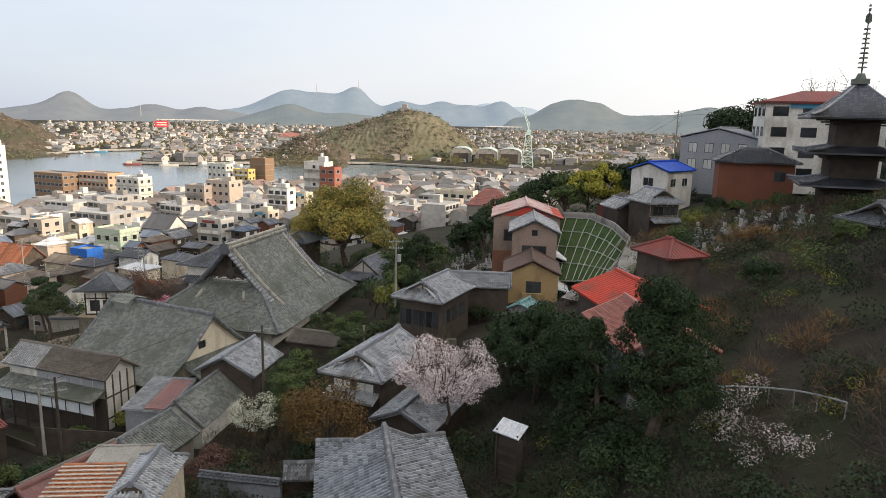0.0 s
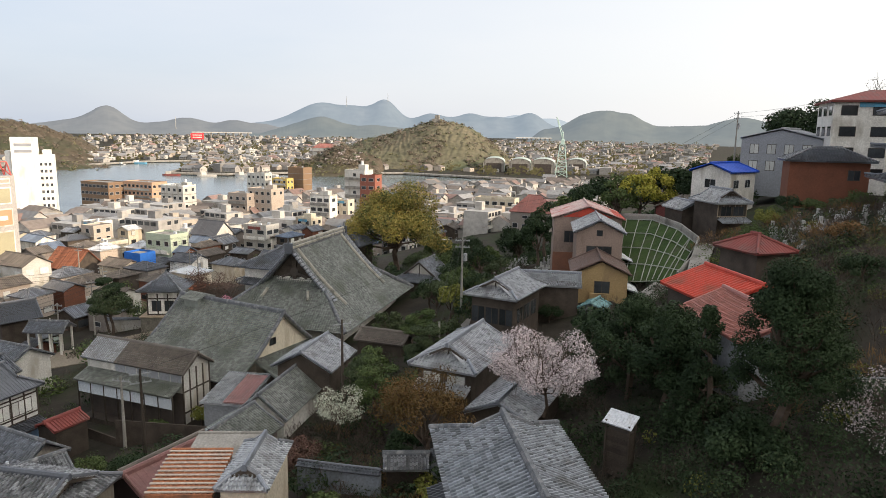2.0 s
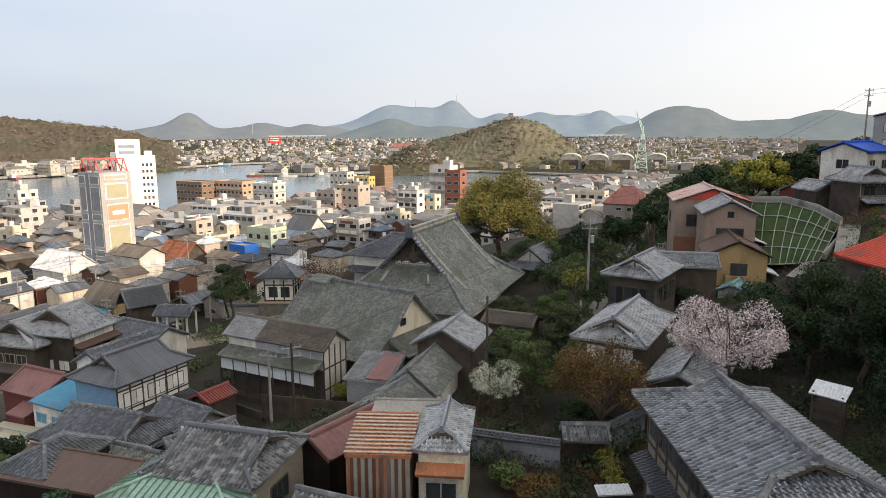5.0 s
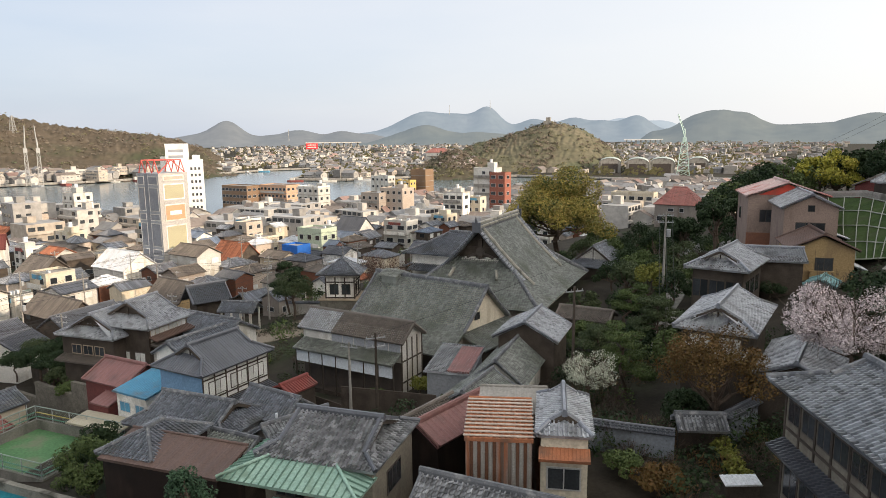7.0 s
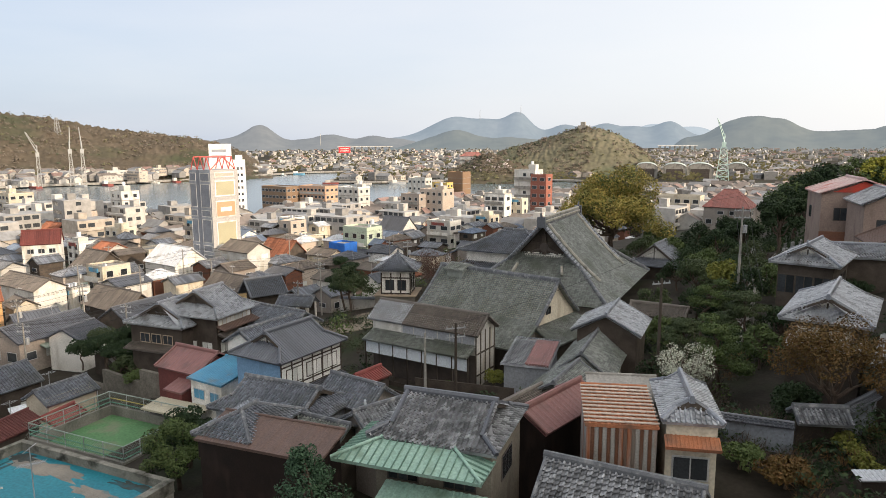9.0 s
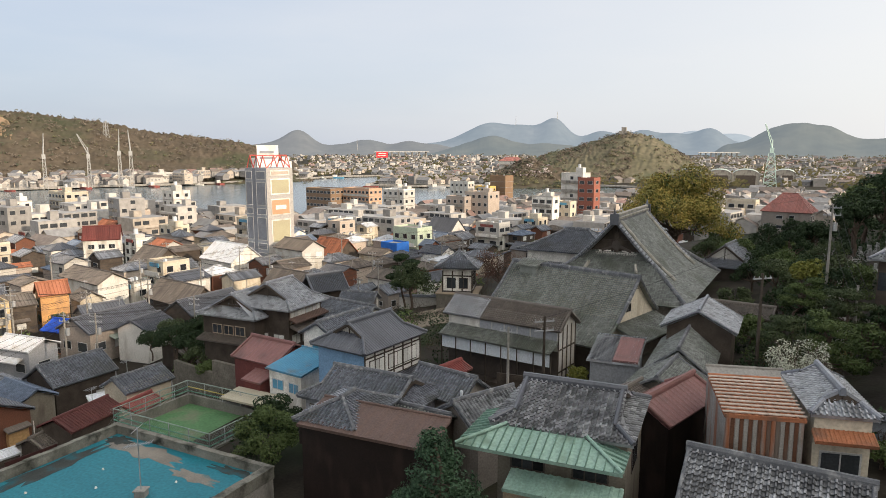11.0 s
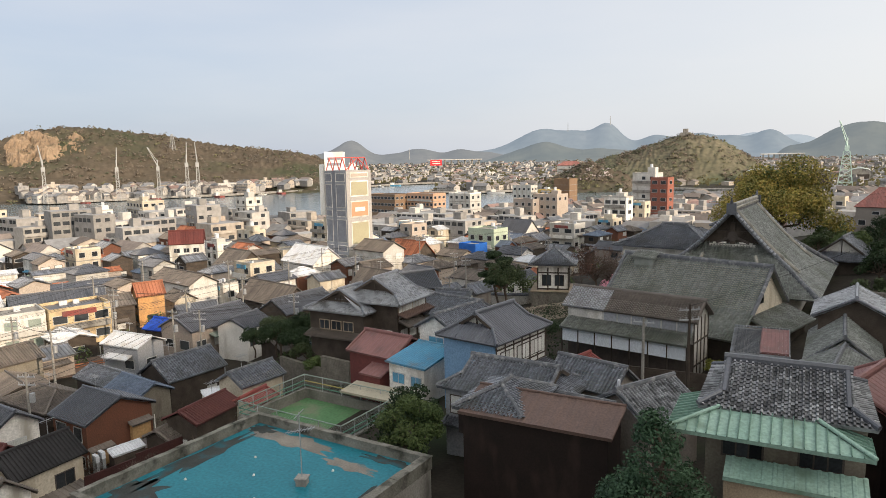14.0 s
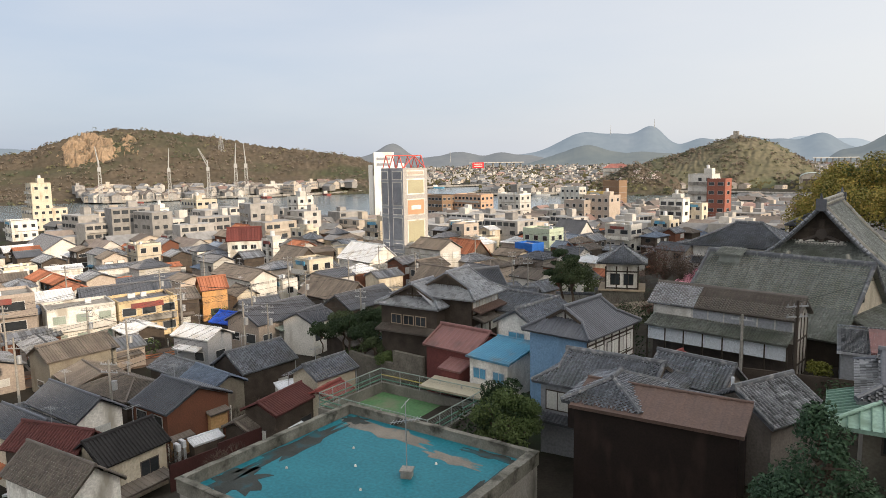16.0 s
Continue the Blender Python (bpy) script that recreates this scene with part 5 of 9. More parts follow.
# pagoda
PAGODA_YAW = -12.0
pg = thing("pagoda", "dark three-tiered timber pagoda with tiled roofs and bronze spire", "pagoda", 35.4, 84.0, 30.4, PAGODA_YAW)
for k_, (z_, bw_, rw_, rise_) in enumerate(((0.0, 5.4, 11.2, 1.5), (3.6, 4.8, 10.8, 1.4), (7.4, 4.3, 10.4, 4.2))):
    m_ = MB()
    m_.box(-bw_ / 2, -bw_ / 2, z_ - (2 if k_ == 0 else 0), bw_ / 2, bw_ / 2, z_ + 3.3)
    part("storey", m_, WOOD, pg)
    m_ = MB()
    for q_ in range(3):
        s_ = bw_ / 2 + 0.4 + 0.45 * q_
        m_.box(-s_, -s_, z_ + 2.4 + 0.28 * q_, s_, s_, z_ + 2.6 + 0.28 * q_)
    part("brackets", m_, WOOD, pg, kind="stuff")
    m_, n_ = MB(), MB()
    hw_ = rw_ / 2
    for a_, b_, u_ in (((-hw_, -hw_), (hw_, -hw_), (0, hw_)), ((hw_, -hw_), (hw_, hw_), (-hw_, 0)), ((hw_, hw_), (-hw_, hw_), (0, -hw_)), ((-hw_, hw_), (-hw_, -hw_), (hw_, 0))):
        m_.slope((*a_, z_ + 3.2), (*b_, z_ + 3.2), (*u_, rise_), lambda u, w=hw_: min(1, u / w, (2 * w - u) / w), col=0.3, row=0.35, sag=0.35 if k_ == 2 else 0.15)
        pts = [(a_[0] * (1 - j / 5), a_[1] * (1 - j / 5), z_ + 3.2 + rise_ * j / 5 - (0.35 if k_ == 2 else 0.15) * 4 * (j / 5) * (1 - j / 5) + 0.08 + (0.25 if j == 0 else 0)) for j in range(6)]
        n_.line(pts, 0.15, 6)
    part("roof", m_, TILE, pg)
    part("hip_ridge", n_, TILE, pg)
m_ = MB()
m_.box(-0.8, -0.8, 14.4, 0.8, 0.8, 15.0)
m_.tube((0, 0, 15.0), (0, 0, 15.6), 0.6, 0.35, 10)
m_.tube((0, 0, 15.4), (0, 0, 22.6), 0.09, 0.05, 8)
part("spire", m_, BRONZE, pg, "greenish bronze spire")
for k_ in range(9):
    m_ = MB()
    z_ = 16.2 + k_ * 0.52
    r_ = 0.52 - 0.02 * k_
    m_.tube((0, 0, z_), (0, 0, z_ + 0.14), r_, r_ * 0.8, 12)
    part("ring", m_, BRONZE, pg)
m_ = MB()
for a_ in range(4):
    c_, s_ = math.cos(a_ * math.pi / 2), math.sin(a_ * math.pi / 2)
    m_.quad((0, 0, 20.9), (0.35 * c_, 0.35 * s_, 21.2), (0.28 * c_, 0.28 * s_, 21.9), (0, 0, 22.2))
m_.tube((0, 0, 22.3), (0, 0, 22.6), 0.14, 0.14, 8)
m_.tube((0, 0, 22.8), (0, 0, 23.1), 0.16, 0.03, 8)
part("finial", m_, BRONZE, pg)

# flat teal roof under the cable
TB = thing("building", "concrete building with a teal-painted flat roof and worn parapet", "building", -60.2, 22.2, 2.0, -3)
m_ = MB()
m_.box(-7.4, -7.0, -2, 7.4, 6.7, 8.3)
part("wall", m_, CONCRETE, TB)
m_ = MB()
m_.box(-7.1, -6.7, 8.3, 7.1, 6.4, 8.36)
part("roof", m_, TEAL, TB, "teal roof paint worn through to sand and grey")
MOSSY = mat("mossy_dark_concrete", (0.10, 0.097, 0.08), (0.24, 0.23, 0.2), 0.95, 0.7, 0.6, stain=((0.03, 0.03, 0.024), 0.9, (1, 1, 1)))
for x0_, y0_, x1_, y1_ in ((-7.5, -7.1, 7.5, -6.8), (-7.5, 6.4, 7.5, 6.7), (-7.5, -6.8, -7.2, 6.4), (7.0, -6.8, 7.5, 6.4)):
    m_ = MB()
    m_.box(x0_, y0_, 8.2, x1_, y1_, 8.95)
    n_ = 12
    for k_ in range(n_):
        a_ = (x0_ + (x1_ - x0_) * k_ / n_, y0_) if x1_ - x0_ > 2 else (x0_, y0_ + (y1_ - y0_) * k_ / n_)
        b_ = (x0_ + (x1_ - x0_) * (k_ + 0.985) / n_, y1_) if x1_ - x0_ > 2 else (x1_, y0_ + (y1_ - y0_) * (k_ + 0.985) / n_)
        m_.box(a_[0] - 0.05, a_[1] - 0.05, 8.95, b_[0] + 0.05, b_[1] + 0.05, 9.03 + 0.02 * math.sin(k_ * 2.3))
    part("parapet", m_, MOSSY, TB, "mossy worn parapet")
for x_, y_ in ((-3.0, 2.2), (-1.2, 0.4), (1.0, -1.6), (2.6, 3.2), (-4.4, -2.0), (4.2, -3.6)):
    m_ = MB()
    m_.tube((x_, y_, 8.36), (x_, y_, 8.46), 0.09, 0.05, 8)
    part("roof_vent", m_, PLASTER, TB, "small white roof vent")
WORN = mat("worn_roof_screed", (0.25, 0.225, 0.19), (0.17, 0.155, 0.135), 0.9, 0.7, 0.3, stain=((0.03, 0.14, 0.17), 0.5, (1, 1, 1)))
_w = random.Random(2)
DAMP = mat("damp_roof_stain", (0.035, 0.04, 0.038), (0.06, 0.065, 0.06), 0.7, 0.8, 0.3, stain=((0.02, 0.10, 0.125), 0.8, (1, 1, 1)))
for cx_, cy_, rx_, ry_, dirt_ in ((-2.8, 5.2, 3.6, 0.8, WORN), (3.2, 4.2, 2.0, 0.5, WORN), (-6.2, 0.5, 0.7, 4.2, DAMP), (-5.6, -4.6, 1.6, 1.6, DAMP), (6.4, 1.0, 0.5, 3.6, DAMP), (4.8, 5.9, 2.0, 0.4, DAMP), (-6.0, 5.7, 1.1, 0.6, DAMP)):
    m_ = MB()
    ring = []
    for k_ in range(28):
        f_ = 1 + 0.28 * math.sin(k_ * 1.7 + cx_) + _w.uniform(-0.16, 0.16)
        ring.append((clamp(cx_ + rx_ * f_ * math.cos(k_ * math.pi / 14), -7.05, 6.9), clamp(cy_ + ry_ * f_ * math.sin(k_ * math.pi / 14), -6.6, 6.35)))
    m_.prism(ring, 8.355, 8.366 if dirt_ is WORN else 8.370)
    part("worn_patch", m_, dirt_, TB, "worn sandy patch in the roof paint" if dirt_ is WORN else "dark damp stain along the parapet")
for z_ in (2.0, 5.2):
    for u_ in (-5, -2, 1, 4):
        window(TB, (7.4, 0, 0), (0, 1, 0), (1, 0, 0), u_, z_, 1.6, 1.3)
an = thing("tv_aerial", "rooftop television aerial on a concrete block", "aerial", -58.0, 23.1, 10.36, 20)
m_ = MB()
m_.box(-0.3, -0.3, 0, 0.3, 0.3, 0.4)
m_.box(-0.36, -0.36, 0.4, 0.36, 0.36, 0.48)
part("base", m_, CONCRETE, an)
m_ = MB()
m_.tube((0, 0, 0.4), (0, 0, 4.4), 0.04, 0.03, 6)
part("mast", m_, STEEL, an)
m_ = MB()
m_.tube((-0.9, 0, 3.1), (0.9, 0, 3.5), 0.025, 0.025, 5)
part("boom", m_, STEEL, an)
for k_ in range(9):
    m_ = MB()
    m_.tube((-0.8 + 0.2 * k_, -0.35, 3.12 + 0.045 * k_), (-0.8 + 0.2 * k_, 0.35, 3.12 + 0.045 * k_), 0.015, 0.015, 4)
    part("element", m_, STEEL, an)
m_ = MB()
m_.tube((-0.1, -0.5, 4.2), (0.1, 0.5, 4.4), 0.025, 0.025, 5)
part("dipole", m_, STEEL, an)

# fenced green court
ct = thing("sports_court", "small walled court with green floor and wire fence", "court", -71.2, 41.0, 5.2, -3)
m_ = MB()
m_.box(-6.0, -4.4, -3, 6.0, 4.4, 0.0)
part("slab", m_, CONCRETE, ct)
m_ = MB()
m_.box(-5.7, -4.1, 0.0, 5.7, 4.1, 0.04)
part("floor", m_, COURT_GREEN, ct, "worn green court paint")
for x0_, y0_, x1_, y1_ in ((-6.1, 4.1, 6.1, 4.4), (-6.1, -4.4, -5.8, 4.1), (5.8, -4.4, 6.1, 4.1), (-5.8, -4.4, 5.8, -4.15)):
    m_ = MB()
    m_.box(x0_, y0_, -2.5, x1_, y1_, 1.0)
    part("wall", m_, DAMP_CONCRETE, ct)
for a_, b_ in (((-6, 4.25), (6, 4.25)), ((-6, -4.3), (-6, 4.25)), ((6, -4.3), (6, 4.25)), ((-6, -4.3), (6, -4.3))):
    for z_, c_ in ((1.3, RAIL_GREEN), (1.75, RAIL_YELLOW if a_[1] > 0 else RAIL_GREEN), (2.4, WIRE_GREEN)):
        m_ = MB()
        m_.tube((*a_, z_), (*b_, z_), 0.05, 0.05, 6)
        part("rail", m_, c_, ct)
    for k_ in range(6):
        x_, y_ = a_[0] + (b_[0] - a_[0]) * k_ / 5, a_[1] + (b_[1] - a_[1]) * k_ / 5
        m_ = MB()
        m_.tube((x_, y_, 1.0), (x_, y_, 2.45), 0.04, 0.04, 6)
        part("post", m_, STEEL, ct)
    n_ = int(math.hypot(b_[0] - a_[0], b_[1] - a_[1]) / 0.28)
    m_ = MB()
    for k_ in range(n_):
        for s_ in (-1, 1):
            u_ = (k_ + 0.5) / n_
            x_, y_ = a_[0] + (b_[0] - a_[0]) * u_, a_[1] + (b_[1] - a_[1]) * u_
            dx, dy = (b_[0] - a_[0]) / n_ * 2.5, (b_[1] - a_[1]) / n_ * 2.5
            m_.tube((x_ - s_ * dx, y_ - s_ * dy, 1.05), (x_ + s_ * dx, y_ + s_ * dy, 2.4), 0.008, 0.008, 3)
    part("wire_mesh", m_, WIRE_GREEN, ct, kind="stuff")
m_ = MB()
m_.slope((-0.5, 3.2, 1.9), (6.2, 3.2, 1.9), (0, 2.6, 0.3), rows=False, col=0.5, wave=0.02)
part("shelter_roof", m_, BEIGE_SHEET, ct, "beige sheet shelter roof", kind="stuff")

# netted tower and white hotel slab
GREYBEIGE = mat("grey_beige_tile", (0.42, 0.40, 0.38), (0.36, 0.345, 0.33), 0.7, 0.3, 0.05)
TW = thing("tower_block", "tall slab tower in grey netting with orange-panelled end", "tower", -132.4, 128.6, 0.0, -12)
m_ = MB()
m_.box(-3.9, -4.0, -1, 3.9, 4.0, 26.5)
part("wall", m_, GREY_PAINT, TW)
m_ = MB()
m_.box(3.9, -4.0, 0, 3.96, 4.0, 26.5)
part("end_wall", m_, GREYBEIGE, TW, "grey-beige tiled end wall")
for z0_, z1_, c_ in ((8.5, 14.2, PALE_OLIVE), (15.2, 19.2, ORANGE_PANEL), (20.2, 24.0, PALE_OLIVE), (24.7, 26.0, BEIGE)):
    m_ = MB()
    m_.box(3.96, -2.9, z0_, 4.06, 2.9, z1_)
    part("panel_border", m_, PLASTER, TW)
    m_ = MB()
    m_.box(4.06, -2.6, z0_ + 0.3, 4.12, 2.6, z1_ - 0.3)
    part("panel", m_, c_, TW)
m_ = MB()
m_.box(4.12, -1.6, 16.6, 4.15, 1.6, 17.6)
part("sign_bar", m_, PLASTER, TW)
NETTING = mat("blue_grey_netting", (0.19, 0.20, 0.225), (0.25, 0.26, 0.285), 0.8, 0.5, 0.1)
for x0_, x1_ in ((-3.7, -1.3), (0.2, 3.6)):
    for z0_, z1_ in ((0.5, 6.3), (7.0, 8.6), (9.2, 14.8), (15.4, 17.0), (17.6, 23.2), (23.8, 25.8)):
        for a_, b_, c_, d_ in ((x0_, z0_, x1_, z0_ + 0.16), (x0_, z1_ - 0.16, x1_, z1_), (x0_, z0_ + 0.16, x0_ + 0.14, z1_ - 0.16), (x1_ - 0.14, z0_ + 0.16, x1_, z1_ - 0.16)):
            m_ = MB()
            m_.box(a_, -4.09, b_, c_, -4.03, d_)
            part("panel_border", m_, PLASTER, TW)
        m_ = MB()
        m_.box(x0_ + 0.14, -4.06, z0_ + 0.16, x1_ - 0.14, -4.0, z1_ - 0.16)
        part("netting_panel", m_, NETTING, TW, "blue-grey netting panel")
m_ = MB()
m_.box(-1.2, -4.05, -1.0, 0.1, -4.0, 26.4)
part("netting_panel", m_, NETTING, TW, "dark vertical netting strip")
truss = []
for k_ in range(3):
    x_ = -3.6 + 2.4 * k_
    for y_ in (-3.6, 3.6):
        truss += [((x_, y_, 26.5), (x_ + 1.2, y_, 29.5)), ((x_ + 1.2, y_, 29.5), (x_ + 2.4, y_, 26.5))]
    truss.append(((x_ + 1.2, -3.6, 29.5), (x_ + 1.2, 3.6, 29.5)))
truss += [((3.6, -3.6, 26.5), (3.6, 0, 29.5)), ((3.6, 0, 29.5), (3.6, 3.6, 26.5))]
for a_, b_ in truss:
    m_ = MB()
    m_.tube(a_, b_, 0.13, 0.13, 5)
    part("truss_bar", m_, RED_TRUSS, TW, "red steel bar of the roof truss")
HS = thing("hotel_slab", "tall white hotel sign slab above the harbour front", "hotel", -221.0, 238.6, 0.0, 35)
m_ = MB()
m_.box(-4.4, -4, -1, 4.4, 4, 32.5)
m_.box(4.4, -3, -1, 10.0, 6, 25.5)
m_.box(6.2, -1, 25.5, 9, 4, 27.5)
m_.box(-7.2, 1, -1, -5.3, 6, 27.0)
m_.box(-5.3, 2, -1, -4.4, 6, 22.0)
part("wall", m_, HOTEL_WHITE, HS)
m_ = MB()
for z_ in (26.5, 29.0):
    m_.box(-3.2, -4.15, z_, 2.8, -4.02, z_ + 1.1)
part("lettering_bar", m_, GREY_PAINT, HS)
for k_ in range(7):
    for u_ in (5.6, 7.2, 8.8):
        window(HS, (0, -3, 0), (1, 0, 0), (0, -1, 0), u_, 5 + 2.8 * k_, 0.8, 1.1)

# ---------- hills, mountains, far shore ----------
SURFACE = {}


def polar_hill(name, label, cat, mats, az0, az1, crest, d0, d1, d2, n_az, n_r, rough, fine, eye=(-25, 0, 34), kind="structure", floor=-3.0, lift=0.0, steps=0.0):
    """A ridge seen from the hillside: crest(az) is its height angle in degrees; it rises from d0 to d1 and falls to d2 metres away."""
    def surface(p, q):
        d = d0 + (d1 - d0) * (q / 0.75) if q < 0.75 else d1 + (d2 - d1) * (q - 0.75) / 0.25
        s = clamp(q / 0.75)
        shape = (s * s * (3 - 2 * s)) * 0.75 + 0.25 * s if q < 0.75 else 1 - ((q - 0.75) / 0.25) ** 2 * 0.7
        az = az0 + (az1 - az0) * p
        fade = ease(0, 0.08, p) * ease(1, 0.92, p)
        h = eye[2] + d1 * math.tan(radians(crest(az) + lift))
        x, y = eye[0] + d * math.sin(radians(az)), eye[1] + d * math.cos(radians(az))
        z = floor + (h - floor) * shape * fade
        if steps:
            z = z + 0.75 * (steps * math.floor(z / steps + 0.5) - z) * 0.6 * ease(0.62, 0.5, p)
        big = noise.fractal(Vector((x, y, 0)) / rough[0], 1.0, 2.0, 3)
        z += big * rough[1] * s * fade * (1 - 0.8 * ease(0.6, 0.75, q) * ease(0.9, 0.75, q))
        z += fine * (abs(noise.noise(Vector((x / 7.0, y / 7.0, 3.0)))) * 1.6 - 0.4 + 0.5 * noise.noise(Vector((x / 2.6, y / 2.6, 8.0)))) * fade * (0.3 + 0.7 * s)
        return x, y, z

    SURFACE[name] = surface
    mb = MB()
    for j in range(n_r + 1):
        mb.v += [surface(i / n_az, j / n_r) for i in range(n_az + 1)]
    w = n_az + 1
    for j in range(n_r):
        mb.f += [(j * w + i, j * w + i + 1, (j + 1) * w + i + 1, (j + 1) * w + i) for i in range(n_az)]
    mb.m = [0] * len(mb.f)
    return solo(name, mb, mats, label, cat, kind=kind, smooth=True)


def bumps(base, *gs):
    return lambda a: base + sum(h * math.exp(-((a - c) / w) ** 2) for c, w, h in gs)


# blue-grey emission stands in for the aerial haze over distant ridges
def hazed_backdrop_mat(name, c1, c2, glow):
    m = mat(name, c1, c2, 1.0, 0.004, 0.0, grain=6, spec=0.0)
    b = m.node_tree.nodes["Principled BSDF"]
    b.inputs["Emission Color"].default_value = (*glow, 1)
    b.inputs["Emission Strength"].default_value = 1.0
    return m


BLUE_FAR = hazed_backdrop_mat("distant_blue_mountain", (0.05, 0.06, 0.06), (0.08, 0.085, 0.085), (0.235, 0.285, 0.345))
BLUE_MID = hazed_backdrop_mat("distant_wooded_mountain", (0.05, 0.055, 0.045), (0.08, 0.08, 0.06), (0.165, 0.195, 0.225))
PURPLE_MID = hazed_backdrop_mat("hazy_purple_hill", (0.05, 0.055, 0.05), (0.08, 0.08, 0.07), (0.195, 0.21, 0.24))
BLUE_FAINT = hazed_backdrop_mat("faint_mountain", (0.06, 0.07, 0.07), (0.08, 0.09, 0.09), (0.40, 0.46, 0.53))
WOODS = mat("spring_woods", (0.072, 0.06, 0.044), (0.115, 0.092, 0.068), 1.0, 0.035, 0.5, grain=7, stain=((0.06, 0.066, 0.04), 0.012, (1, 1, 1)), spec=0.1)
WOODS_B = mat("terraced_hill", (0.105, 0.102, 0.066), (0.155, 0.135, 0.094), 1.0, 0.03, 0.5, grain=7, stain=((0.085, 0.10, 0.055), 0.015, (1, 1, 1)), spec=0.1)
ROCK = mat("quarry_rock", (0.19, 0.135, 0.09), (0.31, 0.225, 0.15), 0.95, 0.05, 0.8, grain=9, stain=((0.07, 0.066, 0.04), 0.07, (1, 1, 1)))

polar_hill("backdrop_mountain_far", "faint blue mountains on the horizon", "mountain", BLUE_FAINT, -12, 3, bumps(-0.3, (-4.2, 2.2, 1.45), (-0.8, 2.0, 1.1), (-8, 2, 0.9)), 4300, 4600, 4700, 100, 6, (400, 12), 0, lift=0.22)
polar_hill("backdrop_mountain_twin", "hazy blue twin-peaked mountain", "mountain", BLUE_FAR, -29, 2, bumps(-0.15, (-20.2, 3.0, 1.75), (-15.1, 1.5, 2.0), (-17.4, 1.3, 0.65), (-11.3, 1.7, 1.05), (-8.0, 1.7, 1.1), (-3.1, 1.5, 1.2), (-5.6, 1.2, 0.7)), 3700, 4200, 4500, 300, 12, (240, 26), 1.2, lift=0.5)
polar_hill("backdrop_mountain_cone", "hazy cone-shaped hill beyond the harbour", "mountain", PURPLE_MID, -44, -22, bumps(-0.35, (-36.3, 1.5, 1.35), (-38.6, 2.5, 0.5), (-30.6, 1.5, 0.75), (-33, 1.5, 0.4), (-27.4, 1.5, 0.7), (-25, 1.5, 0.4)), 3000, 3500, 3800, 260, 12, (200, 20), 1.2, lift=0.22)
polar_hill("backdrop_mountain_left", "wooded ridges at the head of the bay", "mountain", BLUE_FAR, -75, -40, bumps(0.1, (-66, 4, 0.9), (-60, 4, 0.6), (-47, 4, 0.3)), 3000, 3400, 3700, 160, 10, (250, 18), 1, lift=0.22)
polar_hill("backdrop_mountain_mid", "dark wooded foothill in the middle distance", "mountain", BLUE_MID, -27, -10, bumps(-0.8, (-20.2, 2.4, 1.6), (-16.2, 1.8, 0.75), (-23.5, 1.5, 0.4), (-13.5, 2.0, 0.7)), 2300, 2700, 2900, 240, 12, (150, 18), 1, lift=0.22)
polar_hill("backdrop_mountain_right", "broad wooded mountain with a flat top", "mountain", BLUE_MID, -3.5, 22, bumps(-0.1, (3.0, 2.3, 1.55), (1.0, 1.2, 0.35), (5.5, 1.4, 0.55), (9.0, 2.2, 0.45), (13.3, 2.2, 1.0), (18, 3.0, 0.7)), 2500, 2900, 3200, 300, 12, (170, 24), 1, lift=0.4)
polar_hill("hill_quarry", "long wooded island hill in brown spring colours", "hill", WOODS, -80, -34, lambda a: ramp(a, (-76, -0.2), (-69, 0.3), (-65.8, 0.45), (-64, 0.66), (-61.9, 1.5), (-60, 2.15), (-57.3, 2.4), (-55.2, 2.32), (-53.5, 2.0), (-51, 1.72), (-48.6, 1.15), (-45, 0.75), (-41.5, 0.35), (-39.5, -0.2), (-38.1, -0.8), (-36.5, -1.8)), 640, 900, 1150, 360, 80, (70, 7), 4.5)
polar_hill("hill_terraced", "broad hill with terraced fields and bare spring woods", "hill", WOODS_B, -19.5, -2.6, lambda a: ramp(a, (-19, -2.2), (-16.6, -1.0), (-15.6, -0.6), (-13.6, -0.1), (-11.3, 0.6), (-10.2, 0.92), (-9.4, 1.08), (-8.4, 0.98), (-7.3, 0.72), (-6.0, 0.0), (-4.6, -0.95), (-3.6, -1.9)), 640, 790, 900, 240, 70, (50, 3), 2.2, steps=3.0)
polar_hill("hill_low_cherry", "low wooded knoll with pale cherry trees", "hill", WOODS, -21.5, -13.5, bumps(-2.6, (-17.5, 2.0, 1.5), (-15, 1.2, 0.5)), 560, 640, 720, 60, 24, (40, 2), 3.0)
# bare rock face of the old quarry, cut into the wooded hill
qm = MB()
NQ = 70
for j in range(NQ + 1):
    for i in range(NQ + 1):
        az, q = -63.6 + 9.0 * i / NQ, 0.30 + 0.42 * j / NQ
        x, y, z = SURFACE["hill_quarry"]((az + 80) / 46, q)
        rag = noise.noise(Vector((az * 0.9, q * 9, 4.0))) + 0.6 * noise.noise(Vector((az * 2.6, q * 24, 9.0)))
        mid = ease(0, 0.3, i / NQ) * ease(1, 0.4, i / NQ) * ease(0, 0.35, j / NQ) * ease(1.0, 0.6, j / NQ * (0.75 + 0.5 * i / NQ))
        lift_ = -15 + 23 * mid + 11 * rag + 4 * noise.noise(Vector((az * 4.1, q * 45, 5.0)))
        qm.v.append((x, y, z + min(lift_, 7.5 + 2.5 * rag) + 3.6 * noise.noise(Vector((az * 9, q * 80, 2.0)))))
for j in range(NQ):
    qm.f += [(j * (NQ + 1) + i, j * (NQ + 1) + i + 1, (j + 1) * (NQ + 1) + i + 1, (j + 1) * (NQ + 1) + i) for i in range(NQ)]
qm.m = [0] * len(qm.f)
solo("cliff", qm, ROCK, "bare orange-brown rock face of an old quarry", "cliff", kind="structure")


